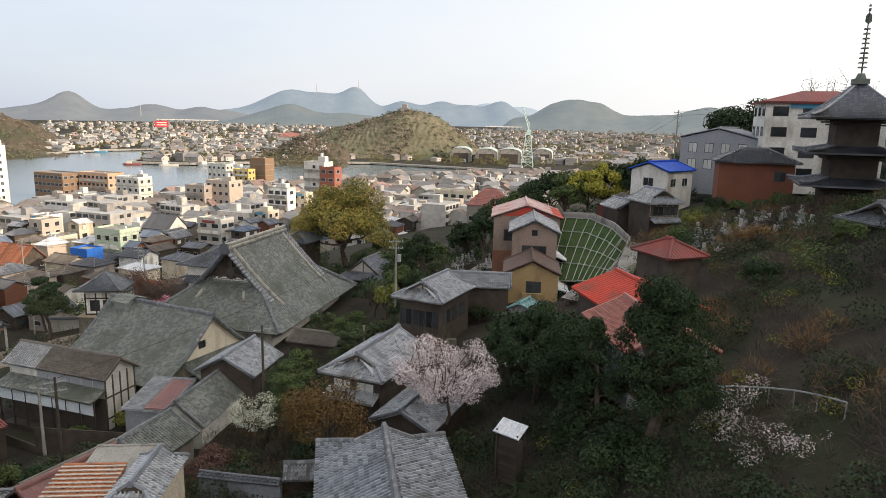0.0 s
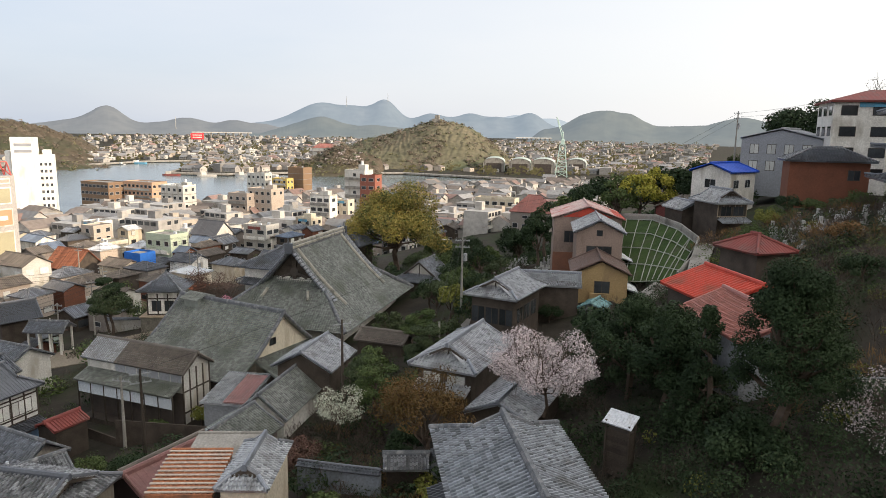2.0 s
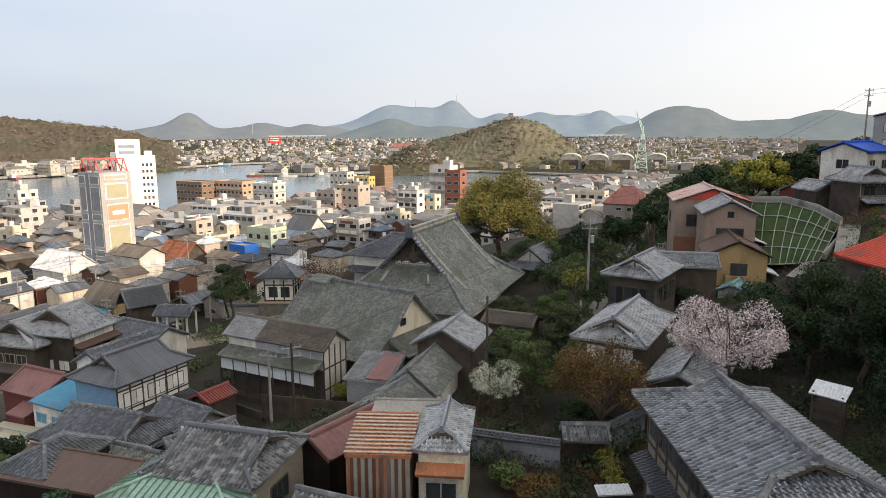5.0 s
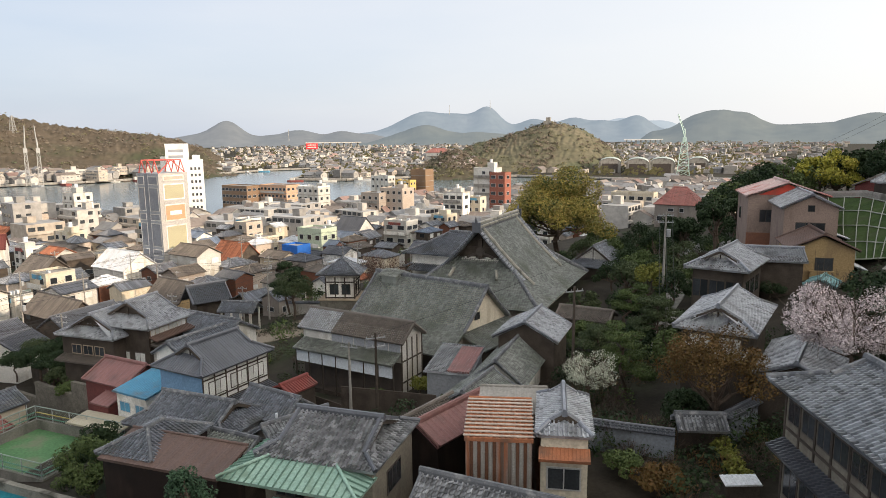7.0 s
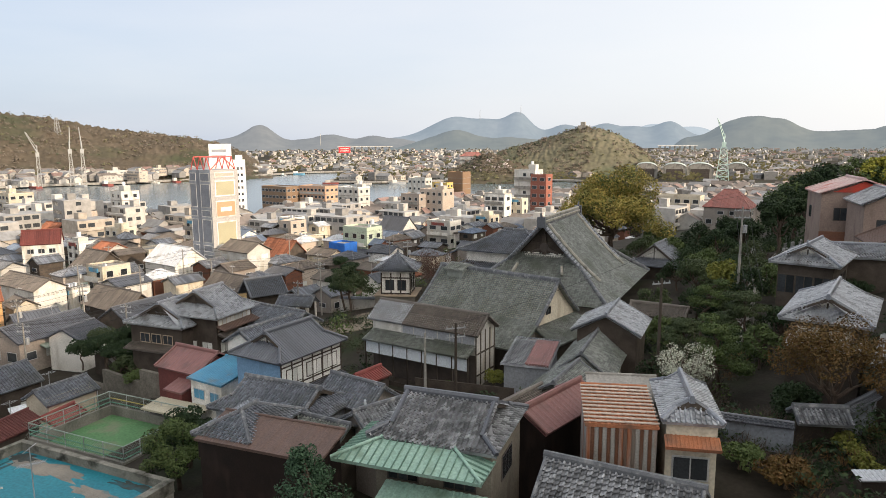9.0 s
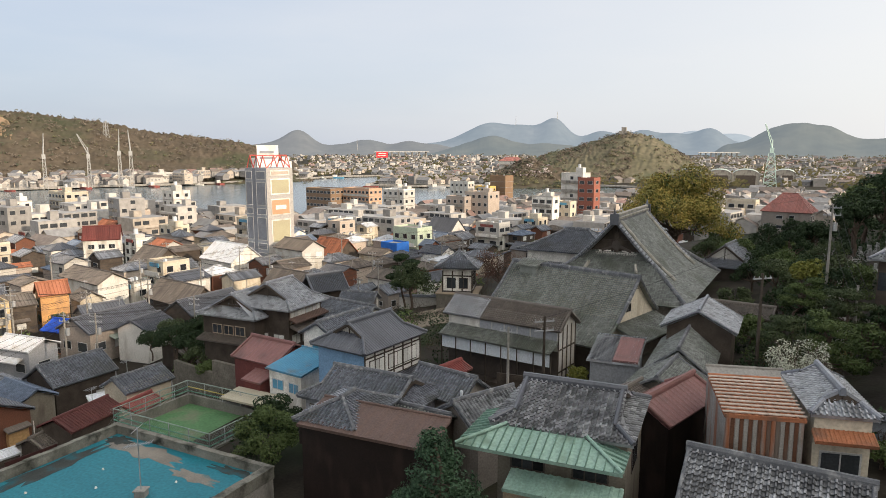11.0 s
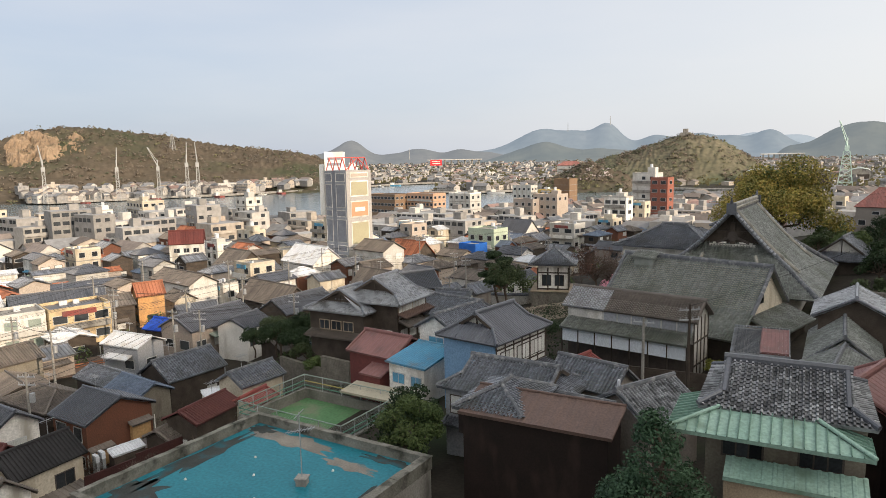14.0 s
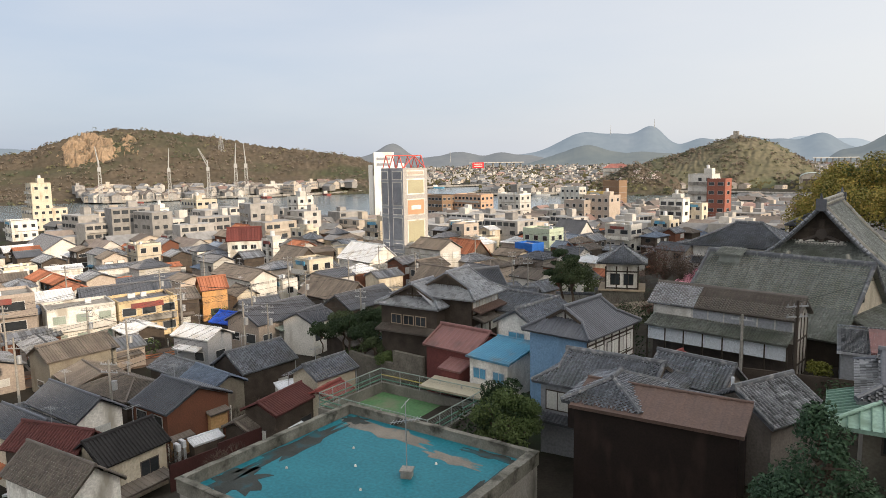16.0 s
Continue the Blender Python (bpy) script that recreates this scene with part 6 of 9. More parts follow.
def hill_woods(name, label, leaf, hill, seed, n, p0, p1, q0, q1, r0, r1, per, size):
    """Bare and evergreen trees that cover a far hill."""
    rng = np.random.default_rng(seed)
    out = []
    for _ in range(n):
        p, q = rng.uniform(p0, p1), rng.uniform(q0, q1)
        x, y, z = SURFACE[hill](p, q)
        if noise.noise(Vector((x * 0.03, y * 0.03, seed * 1.7))) < -0.05 + 0.2 * (rng.random() - 0.5):
            continue
        r = rng.uniform(r0, r1)
        d = rng.normal(size=(per, 3))
        d /= np.linalg.norm(d, axis=1)[:, None]
        d[:, 2] = np.abs(d[:, 2])
        c = np.array((x, y, z + r * 0.1)) + d * r * (0.6 + 0.4 * rng.random((per, 1)))
        nr = d * 0.7 + np.array((0.25, -0.15, 0.8)) + 0.3 * rng.normal(size=(per, 3))
        nr /= np.linalg.norm(nr, axis=1)[:, None]
        t = np.cross(nr, rng.normal(size=(per, 3)))
        t /= np.linalg.norm(t, axis=1)[:, None]
        b = np.cross(nr, t)
        s = size * (0.6 + 0.8 * rng.random((per, 1)))
        out.append(np.stack([c - t * s, c - b * s * 0.7, c + t * s, c + b * s * 0.7], 1))
    q = np.concatenate(out)
    me = bpy.data.meshes.new(name)
    me.from_pydata(q.reshape(-1, 3).tolist(), [], np.arange(len(q) * 4).reshape(-1, 4).tolist())
    me.materials.append(leaf)
    return tagged(new(name, me), label, "woods", kind="stuff")


FAR_TWIG = leafmat("far_bare_woods", (0.115, 0.094, 0.072), (0.175, 0.143, 0.11), 0.012, 0.2)
FAR_GREEN = leafmat("far_evergreen_woods", (0.065, 0.075, 0.046), (0.105, 0.115, 0.07), 0.015, 0.2)
FAR_OLIVE = leafmat("far_olive_woods", (0.11, 0.108, 0.058), (0.165, 0.152, 0.08), 0.015, 0.2)
for h_, a_, b_, k_ in (("hill_quarry", 0.05, 0.97, 1.0), ("hill_terraced", 0.06, 0.95, 0.5), ("hill_low_cherry", 0.08, 0.92, 0.3)):
    hill_woods(h_ + "_bare_woods", "leafless brown spring trees on a hillside", FAR_TWIG, h_, 3, int(2200 * k_), a_, b_, 0.1, 0.8, 1.6, 3.4, 14, 0.8)
    hill_woods(h_ + "_evergreens", "dark evergreen trees scattered on a hillside", FAR_GREEN, h_, 5, int(420 * k_), a_, b_, 0.02, 0.78, 1.6, 3.6, 14, 0.85)
    hill_woods(h_ + "_olive_woods", "olive-green trees scattered on a hillside", FAR_OLIVE, h_, 8, int(500 * k_), a_, b_, 0.02, 0.78, 1.6, 3.2, 14, 0.8)

hill_woods("knoll_blossom", "pale pink cherry trees in bloom on a low knoll", BLOSSOM, "hill_low_cherry", 12, 60, 0.3, 0.75, 0.3, 0.7, 1.5, 2.6, 14, 0.7)


def bearing(az, d):
    return -25 + d * math.sin(radians(az)), d * math.cos(radians(az))


# raised road across the far valley
for a0, a1, dist, zt in ((-30.2, -25.6, 1750, 22.5), (-3.8, -0.8, 1750, 22.0)):
    va = thing("viaduct", "long pale concrete viaduct across the far valley", "viaduct", 0, 0, 0)
    (xa, ya), (xb, yb) = bearing(a0, dist), bearing(a1, dist)
    m_ = MB()
    m_.bar((xa, ya, zt), (xb, yb, zt), 10, 2.4)
    part("deck", m_, PLASTER, va)
    for k in range(8):
        f_ = (k + 0.5) / 8
        m_ = MB()
        m_.box(xa + (xb - xa) * f_ - 1.5, ya + (yb - ya) * f_ - 2, -2, xa + (xb - xa) * f_ + 1.5, ya + (yb - ya) * f_ + 2, zt)
        part("pier", m_, CONCRETE, va)
# shipyard sheds beyond the harbour
for k, (az, dist, w_) in enumerate(((-4.4, 640, 20), (-2.2, 632, 20), (-0.3, 640, 22), (2.4, 655, 18))):
    x_, y_ = bearing(az, dist)
    sh_ = thing("shipyard_shed", "broad shipyard shed with curved roof and shaded open front as a dark panel", "shed", x_, y_, 0, -az)
    m_ = MB()
    arc = [(-w_ / 2, 0)] + [(w_ / 2 * math.cos(math.pi * (1 - j / 10)), 9 + 4.5 * math.sin(math.pi * j / 10)) for j in range(11)] + [(w_ / 2, 0)]
    for (ua, za), (ub, zb) in zip(arc, arc[1:]):
        m_.quad((ua, 0, za), (ub, 0, zb), (ub, 40, zb), (ua, 40, za))
    part("roof", m_, mat("pale_green_sheet", (0.42, 0.48, 0.44), (0.36, 0.42, 0.38), 0.6, 0.1, 0), sh_)
    m_ = MB()
    m_.f.append(tuple(range(len(arc))))
    m_.v, m_.m = [(u, 0.3, z) for u, z in arc], [0]
    part("front", m_, CONCRETE, sh_)
    # dark panel in place of an opening, coloured as the shaded interior
    m_ = MB()
    m_.box(-w_ * 0.36, 0.05, 0, w_ * 0.36, 0.28, 8.5)
    part("door_opening", m_, DARK_FRAME, sh_)

# the town beyond the water and the far streets: too many houses to count
def far_houses(name, label, rng, n, place, hmin=3.0, hmax=6.0, big=0.06, tall_h=(6, 11), span=(12, 24), pane=GLASS, haze_share=0.0):
    mb = MB()
    for _ in range(n):
        p = place(rng)
        if p is None:
            continue
        x, y, z = p[:3]
        up = p[3] if len(p) > 3 else 1.0
        a = radians(-14 + rng.choice((0, 90)) + rng.uniform(-9, 9))
        c, s = math.cos(a), math.sin(a)
        tall = rng.random() < big
        L, W = (rng.uniform(*span), rng.uniform(6.5, 11)) if tall else (rng.uniform(7, 13), rng.uniform(5.5, 8.5))
        h = up * rng.uniform(*tall_h) if tall else rng.uniform(hmin, hmax)
        P = lambda u, v, w: (x + c * u - s * v, y + s * u + c * v, z + w)
        hl, hw = L / 2, W / 2
        wall = rng.choice((0, 0, 0, 1, 2, 2))
        base = [(-hl, -hw), (hl, -hw), (hl, hw), (-hl, hw)]
        i = len(mb.v)
        mb.v += [P(u, v, -1.5) for u, v in base] + [P(u, v, h) for u, v in base]
        for k in range(4):
            j = (k + 1) % 4
            mb.f.append((i + k, i + j, i + 4 + j, i + 4 + k))
            mb.m.append(wall)
        if tall or rng.random() < 0.18:
            mb.f.append((i + 4, i + 5, i + 6, i + 7))
            mb.m.append(3)
            if tall:
                # stair head and tank on the flat roof
                u, v, k = rng.uniform(-0.6, 0.3) * hl, rng.uniform(-0.6, 0.2) * hw, rng.uniform(1.6, 2.8)
                j = len(mb.v)
                ring = [(u, v), (u + 0.45 * hl, v), (u + 0.45 * hl, v + 0.6 * hw), (u, v + 0.6 * hw)]
                mb.v += [P(a_, b_, h) for a_, b_ in ring] + [P(a_, b_, h + k) for a_, b_ in ring]
                mb.f += [(j + q, j + (q + 1) % 4, j + 4 + (q + 1) % 4, j + 4 + q) for q in range(4)] + [(j + 4, j + 5, j + 6, j + 7)]
                mb.m += [wall] * 5
        else:
            rf = rng.choice((4, 4, 4, 4, 4, 5, 5, 5, 5, 6))
            r = rng.uniform(1.4, 2.6)
            o = 0.5
            mb.quad(P(-hl - o, -hw - o, h - 0.2), P(hl + o, -hw - o, h - 0.2), P(hl + o, 0, h + r), P(-hl - o, 0, h + r), rf)
            mb.quad(P(hl + o, hw + o, h - 0.2), P(-hl - o, hw + o, h - 0.2), P(-hl - o, 0, h + r), P(hl + o, 0, h + r), rf)
            mb.tri(P(hl, -hw, h), P(hl, hw, h), P(hl, 0, h + r), wall)
            mb.tri(P(-hl, hw, h), P(-hl, -hw, h), P(-hl, 0, h + r), wall)
        if tall:
            # window bands with floor edges between them
            n_ = max(1, int(round(h / 2.9)))
            for st in range(n_):
                zz = h / n_ * st + 0.9
                for k in range(int(L / 2.7)):
                    if rng.random() < 0.88:
                        u = -hl + 0.5 + k * 2.7
                        mb.quad(P(u, -hw - 0.06, zz), P(u + 2.1, -hw - 0.06, zz), P(u + 2.1, -hw - 0.06, zz + 1.25), P(u, -hw - 0.06, zz + 1.25), 7)
                for k in range(int(W / 3.0)):
                    if rng.random() < 0.6:
                        v = -hw + 0.7 + k * 3.0
                        mb.quad(P(hl + 0.06, v, zz), P(hl + 0.06, v + 1.6, zz), P(hl + 0.06, v + 1.6, zz + 1.2), P(hl + 0.06, v, zz + 1.2), 7)
                if st and wall != 2:
                    j = len(mb.v)
                    mb.v += [P(u, v, w) for w in (zz - 1.05, zz - 0.35) for u, v in ((-hl, -hw), (-hl, -hw - 0.7), (hl, -hw - 0.7), (hl, -hw))]
                    mb.f += [(j + 1, j + 2, j + 6, j + 5), (j, j + 1, j + 5, j + 4), (j + 2, j + 3, j + 7, j + 6), (j + 4, j + 5, j + 6, j + 7)]
                    mb.m += [wall] * 4
        for st in range(0 if tall else max(1, int(h / 3))):
            zz = 1.1 + st * 2.9
            for k in range(int(L / 3.2)):
                if rng.random() < 0.75:
                    u = -hl + 1.0 + k * 3.2
                    mb.quad(P(u, -hw - 0.06, zz), P(u + 1.6, -hw - 0.06, zz), P(u + 1.6, -hw - 0.06, zz + 1.2), P(u, -hw - 0.06, zz + 1.2), 7)
            for k in range(int(W / 3.2)):
                if rng.random() < 0.6:
                    v = -hw + 0.9 + k * 3.2
                    mb.quad(P(hl + 0.06, v, zz), P(hl + 0.06, v + 1.5, zz), P(hl + 0.06, v + 1.5, zz + 1.2), P(hl + 0.06, v, zz + 1.2), 7)
    def hazed(c):
        # distance haze put into the coats: colours drawn toward pale grey
        return tuple(v + (g - v) * haze_share for v, g in zip(c, (0.25, 0.252, 0.25)))

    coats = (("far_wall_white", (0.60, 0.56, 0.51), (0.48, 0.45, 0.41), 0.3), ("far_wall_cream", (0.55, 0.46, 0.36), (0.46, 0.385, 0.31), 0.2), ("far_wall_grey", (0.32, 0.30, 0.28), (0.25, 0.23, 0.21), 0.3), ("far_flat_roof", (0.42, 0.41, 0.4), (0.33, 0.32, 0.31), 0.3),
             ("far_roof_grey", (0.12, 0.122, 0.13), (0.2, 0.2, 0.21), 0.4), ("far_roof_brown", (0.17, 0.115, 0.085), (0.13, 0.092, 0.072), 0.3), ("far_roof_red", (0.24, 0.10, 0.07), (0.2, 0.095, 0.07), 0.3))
    return solo(name, mb, [mat(n_, hazed(a_), hazed(b_), 0.85, 0.05, 0, rnd=r_ * (1 - 0.5 * haze_share), island=True) for n_, a_, b_, r_ in coats] + [pane], label, "houses", kind="stuff")


# far panes in mid grey, with the distance haze in their colour
HAZY_PANE = mat("hazed_far_window", (0.17, 0.175, 0.18), (0.22, 0.22, 0.225), 0.5, 0.05, 0)


def on_far_shore(rng):
    az, d = rng.uniform(-66, 12), 560 + 1500 * rng.random() ** 1.7
    x, y = -25 + d * math.sin(radians(az)), d * math.cos(radians(az))
    if in_channel(x, y) or in_channel(x + 12, y - 14) or (az < -38 and d > 690) or (az > -18 and d < 640):
        return None
    if -18 < az < -3.5 and 650 < d < 900:
        return None
    return x, y, max(0.0, ground_z(x, y)) + max(0.0, d - 900) * 0.008


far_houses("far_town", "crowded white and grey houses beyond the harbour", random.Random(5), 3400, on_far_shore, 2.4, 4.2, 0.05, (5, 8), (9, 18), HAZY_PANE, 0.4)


def island_foot(rng):
    az, d = rng.uniform(-66, -37), rng.uniform(575, 690)
    x, y = -25 + d * math.sin(radians(az)), d * math.cos(radians(az))
    if in_channel(x, y):
        return None
    return x, y, 0.5 + max(0, d - 640) * 0.12


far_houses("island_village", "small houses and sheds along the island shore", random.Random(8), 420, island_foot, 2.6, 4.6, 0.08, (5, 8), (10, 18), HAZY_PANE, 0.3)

# trees between the far houses
_t = np.random.default_rng(61)
far_c, far_r = [], []
while len(far_c) < 650:
    az, d = _t.uniform(-44, 12), 600 + 1500 * _t.random() ** 1.5
    x, y = bearing(az, d)
    if in_channel(x, y) or (-18 < az < -3.5 and 640 < d < 900):
        continue
    w = _t.uniform(2.2, 5.0)
    far_c.append((x, y, max(0.0, ground_z(x, y)) + max(0.0, d - 900) * 0.008 + w * 0.7))
    far_r.append((w * 1.5, w, w))
_d = _t.normal(size=(len(far_c), 16, 3))
_d /= np.linalg.norm(_d, axis=2)[:, :, None]
_c = np.array(far_c)[:, None, :] + _d * np.array(far_r)[:, None, :]
_u, _v = np.array((1.3, 0.3, 0.2)), np.array((0.1, -0.3, 1.1))
_q = np.stack([_c - _u, _c - _v, _c + _u, _c + _v], 2).reshape(-1, 4, 3)
me = bpy.data.meshes.new("far_trees")
me.from_pydata(_q.reshape(-1, 3).tolist(), [], np.arange(len(_q) * 4).reshape(-1, 4).tolist())
me.materials.append(FAR_OLIVE)
tagged(new("far_trees", me), "olive and brown trees between the far houses", "woods", kind="stuff")

# quay walls, piers, moored boats
pm = MB()
for (xa, ya), (xb, yb) in zip(CHANNEL[10:22], CHANNEL[11:23]):
    pm.bar((xa, ya, -0.8), (xb, yb, -0.8), 3.0, 1.8)
solo("quay", pm, CONCRETE, "grey concrete quay along the far shore", "quay", kind="structure")


def boat(x, y, yaw, L, hullmat, label):
    b = thing("boat", label, "boat", x, y, SEA, yaw, "moored boats")
    m = MB()
    n = 8
    ring = [(L * (0.5 - k / n), 0.16 * L * math.sin(math.pi * min(1, 0.25 + 0.75 * k / n)) ** 0.6) for k in range(n + 1)]
    pts = [(u, v) for u, v in ring] + [(u, -v) for u, v in reversed(ring)]
    m.prism(list(reversed(pts)), -0.3, 0.09 * L)
    part("hull", m, hullmat, b)
    c = MB()
    c.box(-L * 0.3, -L * 0.09, 0.09 * L, -L * 0.02, L * 0.09, 0.24 * L)
    part("cabin", c, PLASTER, b)
    p = MB()
    p.tube((0.05 * L, 0, 0.09 * L), (0.05 * L, 0, 0.45 * L), 0.12, 0.06)
    part("mast", p, STEEL, b)


_r = random.Random(3)
for k in range(16):
    az, d = -57 + 36 * k / 15 + _r.uniform(-1, 1), 0
    for d in range(300, 900, 6):
        bx, by = -25 + d * math.sin(radians(az)), d * math.cos(radians(az))
        if in_channel(bx, by) and not in_channel(-25 + (d + 9) * math.sin(radians(az)), (d + 9) * math.cos(radians(az))):
            boat(bx, by, _r.uniform(-30, 30), _r.uniform(8, 18), _r.choice((PLASTER, STEEL, BLUE_SHEET, RED_FADED)), "small moored boat with a white cabin")
            break


# shipyard cranes and masts
def lattice(mb, x, y, z0, z1, w0, w1, n, bar):
    c = [(-1, -1), (1, -1), (1, 1), (-1, 1)]
    lv = [(z0 + (z1 - z0) * k / n, (w0 + (w1 - w0) * k / n) / 2) for k in range(n + 1)]
    for (za, a), (zb, b) in zip(lv, lv[1:]):
        for k in range(4):
            (p, q), (r, s) = c[k], c[(k + 1) % 4]
            mb.tube((x + p * a, y + q * a, za), (x + p * b, y + q * b, zb), bar, bar, 4)
            mb.tube((x + p * a, y + q * a, za), (x + r * b, y + s * b, zb), bar * 0.6, bar * 0.6, 4)
            mb.tube((x + p * b, y + q * b, zb), (x + r * b, y + s * b, zb), bar * 0.6, bar * 0.6, 4)


def dock_crane(az, d, h, jib, matl, label):
    x, y = -25 + d * math.sin(radians(az)), d * math.cos(radians(az))
    c = thing("dock_crane", label, "crane", x, y, 0, -az)
    t = MB()
    lattice(t, 0, 0, 0, h * 0.55, h * (0.2 if h > 50 else 0.07), h * (0.08 if h > 50 else 0.04), 6, h * 0.007)
    part("tower", t, matl, c)
    k = MB()
    k.box(-h * 0.03, -h * 0.03, h * 0.55, h * 0.03, h * 0.03, h * 0.63)
    part("cab", k, matl, c)
    j = MB()
    j.tube((0, 0, h * 0.63), (jib, 0, h), h * 0.012, h * 0.006, 5)
    j.tube((0, 0, h * 0.72), (jib * 0.9, 0, h * 0.99), h * 0.006, h * 0.006, 5)
    j.tube((0, 0, h * 0.63), (0, 0, h * 0.76), h * 0.012, h * 0.008, 5)
    part("jib", j, matl, c)


CRANE = mat("pale_green_crane_paint", (0.52, 0.66, 0.60), (0.45, 0.58, 0.53), 0.6, 0.2, 0)
GREY_CRANE = mat("pale_grey_crane_paint", (0.36, 0.36, 0.35), (0.3, 0.3, 0.29), 0.6, 0.2, 0)
dock_crane(1.4, 590, 51, -6, CRANE, "tall pale green shipyard crane")
for a, dd, hh, jj in ((-60.0, 600, 44, -2), (-55.2, 590, 42, 1), (-52.3, 600, 42, -7), (-50.2, 600, 46, 1), (-49.4, 605, 46, -1)):
    dock_crane(a, dd, hh, jj, GREY_CRANE, "slim grey shipyard crane on the island shore")

pyl = MB()
lattice(pyl, 0, 0, 0, 30, 7, 1.6, 7, 0.25)
for z in (20, 24, 28):
    pyl.tube((-4, 0, z), (4, 0, z), 0.25, 0.25, 4)
solo("pylon", pyl, GREY_CRANE, "steel lattice power pylon on the island hill", "pylon", pose(-25 - 812 * math.sin(radians(50.9)), 812 * math.cos(radians(50.9)), 30))
for az, el, d in ((-31.6, 0.1, 3200), (-18.3, 2.15, 4150), (-14.9, 2.5, 4150)):
    mm = MB()
    h = 34 + d * math.tan(radians(el))
    mm.tube((0, 0, h - 30), (0, 0, h + 36), 2.0, 1.0, 5)
    solo("radio_mast", mm, GREY_CRANE, "thin radio mast on a distant ridge", "mast", pose(-25 + d * math.sin(radians(az)), d * math.cos(radians(az)), 0))

# red advertising board beyond the harbour
sg = thing("billboard", "red billboard on posts beyond the harbour", "billboard", -25 - 1300 * math.sin(radians(29.6)), 1300 * math.cos(radians(29.6)), 8, 29.6)
m1 = MB()
m1.box(-11, -0.5, 6, 11, 0.5, 17)
part("board", m1, mat("red_board", (0.7, 0.05, 0.06), (0.6, 0.05, 0.06), 0.6, 0.1, 0), sg)
m2 = MB()
for z in (9.0, 13.0):
    m2.box(-8, -0.7, z, 8, -0.52, z + 1.6)
part("lettering_bar", m2, PLASTER, sg)
m3 = MB()
for x in (-8, 8):
    m3.box(x - 0.5, -0.4, -4, x + 0.5, 0.4, 6)
part("post", m3, STEEL, sg)
# monument on the terraced hill
mo = thing("hilltop_monument", "pale stone monument on the terraced hilltop", "monument", -25 - 785 * math.sin(radians(9.6)), 785 * math.cos(radians(9.6)), 47)
m1 = MB()
m1.box(-5, -4, -4, 5, 4, 4)
m1.box(-2.5, -2.5, 4, 2.5, 2.5, 8)
part("block", m1, CONCRETE, mo)

# ---------- the harbour town ----------
ORANGE_WALL = mat("orange_painted_wall", (0.55, 0.31, 0.13), (0.48, 0.26, 0.11), 0.8, 0.4, 0.1, stain=((0.33, 0.2, 0.11), 0.6))
GREYBROWN = mat("grey_brown_wall", (0.34, 0.29, 0.25), (0.28, 0.24, 0.21), 0.85, 0.3, 0.1, rnd=0.15)
OCHRE_WALL = mat("ochre_brown_wall", (0.45, 0.28, 0.13), (0.38, 0.24, 0.12), 0.85, 0.3, 0.1)
SALMON = mat("salmon_tile_wall", (0.52, 0.33, 0.22), (0.46, 0.29, 0.20), 0.85, 0.3, 0.1)
BROWN_BLOCK = mat("brown_tile_wall", (0.24, 0.16, 0.10), (0.20, 0.13, 0.09), 0.8, 0.3, 0.1)
YELLOW_CREAM = mat("yellow_cream_wall", (0.58, 0.45, 0.27), (0.52, 0.40, 0.24), 0.85, 0.4, 0.1, stain=((0.36, 0.28, 0.17), 0.6))
YELLOW_WALL = mat("yellow_wall", (0.58, 0.42, 0.14), (0.52, 0.37, 0.13), 0.85, 0.3, 0.1)
GREENISH = mat("pale_green_wall", (0.46, 0.52, 0.40), (0.40, 0.46, 0.36), 0.85, 0.3, 0.1)
BRICK_TOWER = mat("red_brown_tiled_wall", (0.30, 0.115, 0.08), (0.25, 0.10, 0.075), 0.8, 0.3, 0.1)
REDWOOD = mat("red_brown_boards", (0.155, 0.065, 0.04), (0.12, 0.055, 0.037), 0.7, 0.6, 0.2)
MAROON_TILE = mat("dark_red_roof_tile", (0.135, 0.04, 0.034), (0.105, 0.036, 0.032), 0.6, 0.5, 0.2, rnd=0.2, island=True)
RUST_ROOF = mat("rust_red_roof_tile", (0.32, 0.125, 0.07), (0.25, 0.105, 0.065), 0.7, 0.4, 0.2, rnd=0.3, island=True)
VERDIGRIS_DULL = mat("dull_green_sheet", (0.22, 0.27, 0.23), (0.28, 0.32, 0.28), 0.6, 0.5, 0.1)
BLACK_SHEET = mat("black_sheet_roof", (0.022, 0.021, 0.022), (0.035, 0.033, 0.034), 0.6, 0.5, 0.1)
BLUE_TILE = mat("blue_grey_tile", (0.12, 0.15, 0.21), (0.16, 0.2, 0.26), 0.45, 0.6, 0.2, rnd=0.2, island=True)

TAKEN = [(-6.2, 28.7, 4.6), (-4.6, 24.2, 3.8), (-7.8, 33.4, 3.8), (-22, 32, 6), (-34, 29, 7), (-46, 31, 7), (-51, 38, 7), (-57, 49, 7), (-47, 60, 9), (-44, 72, 14), (-38, 95, 19), (-67, 95, 8), (-80, 60.5, 7),
         (-12, 50, 7), (-11, 74, 8), (-1, 108, 10), (-60, 22, 12), (-72, 41, 9), (-132, 130, 8), (-60, 112, 9), (-38, 126, 10)]


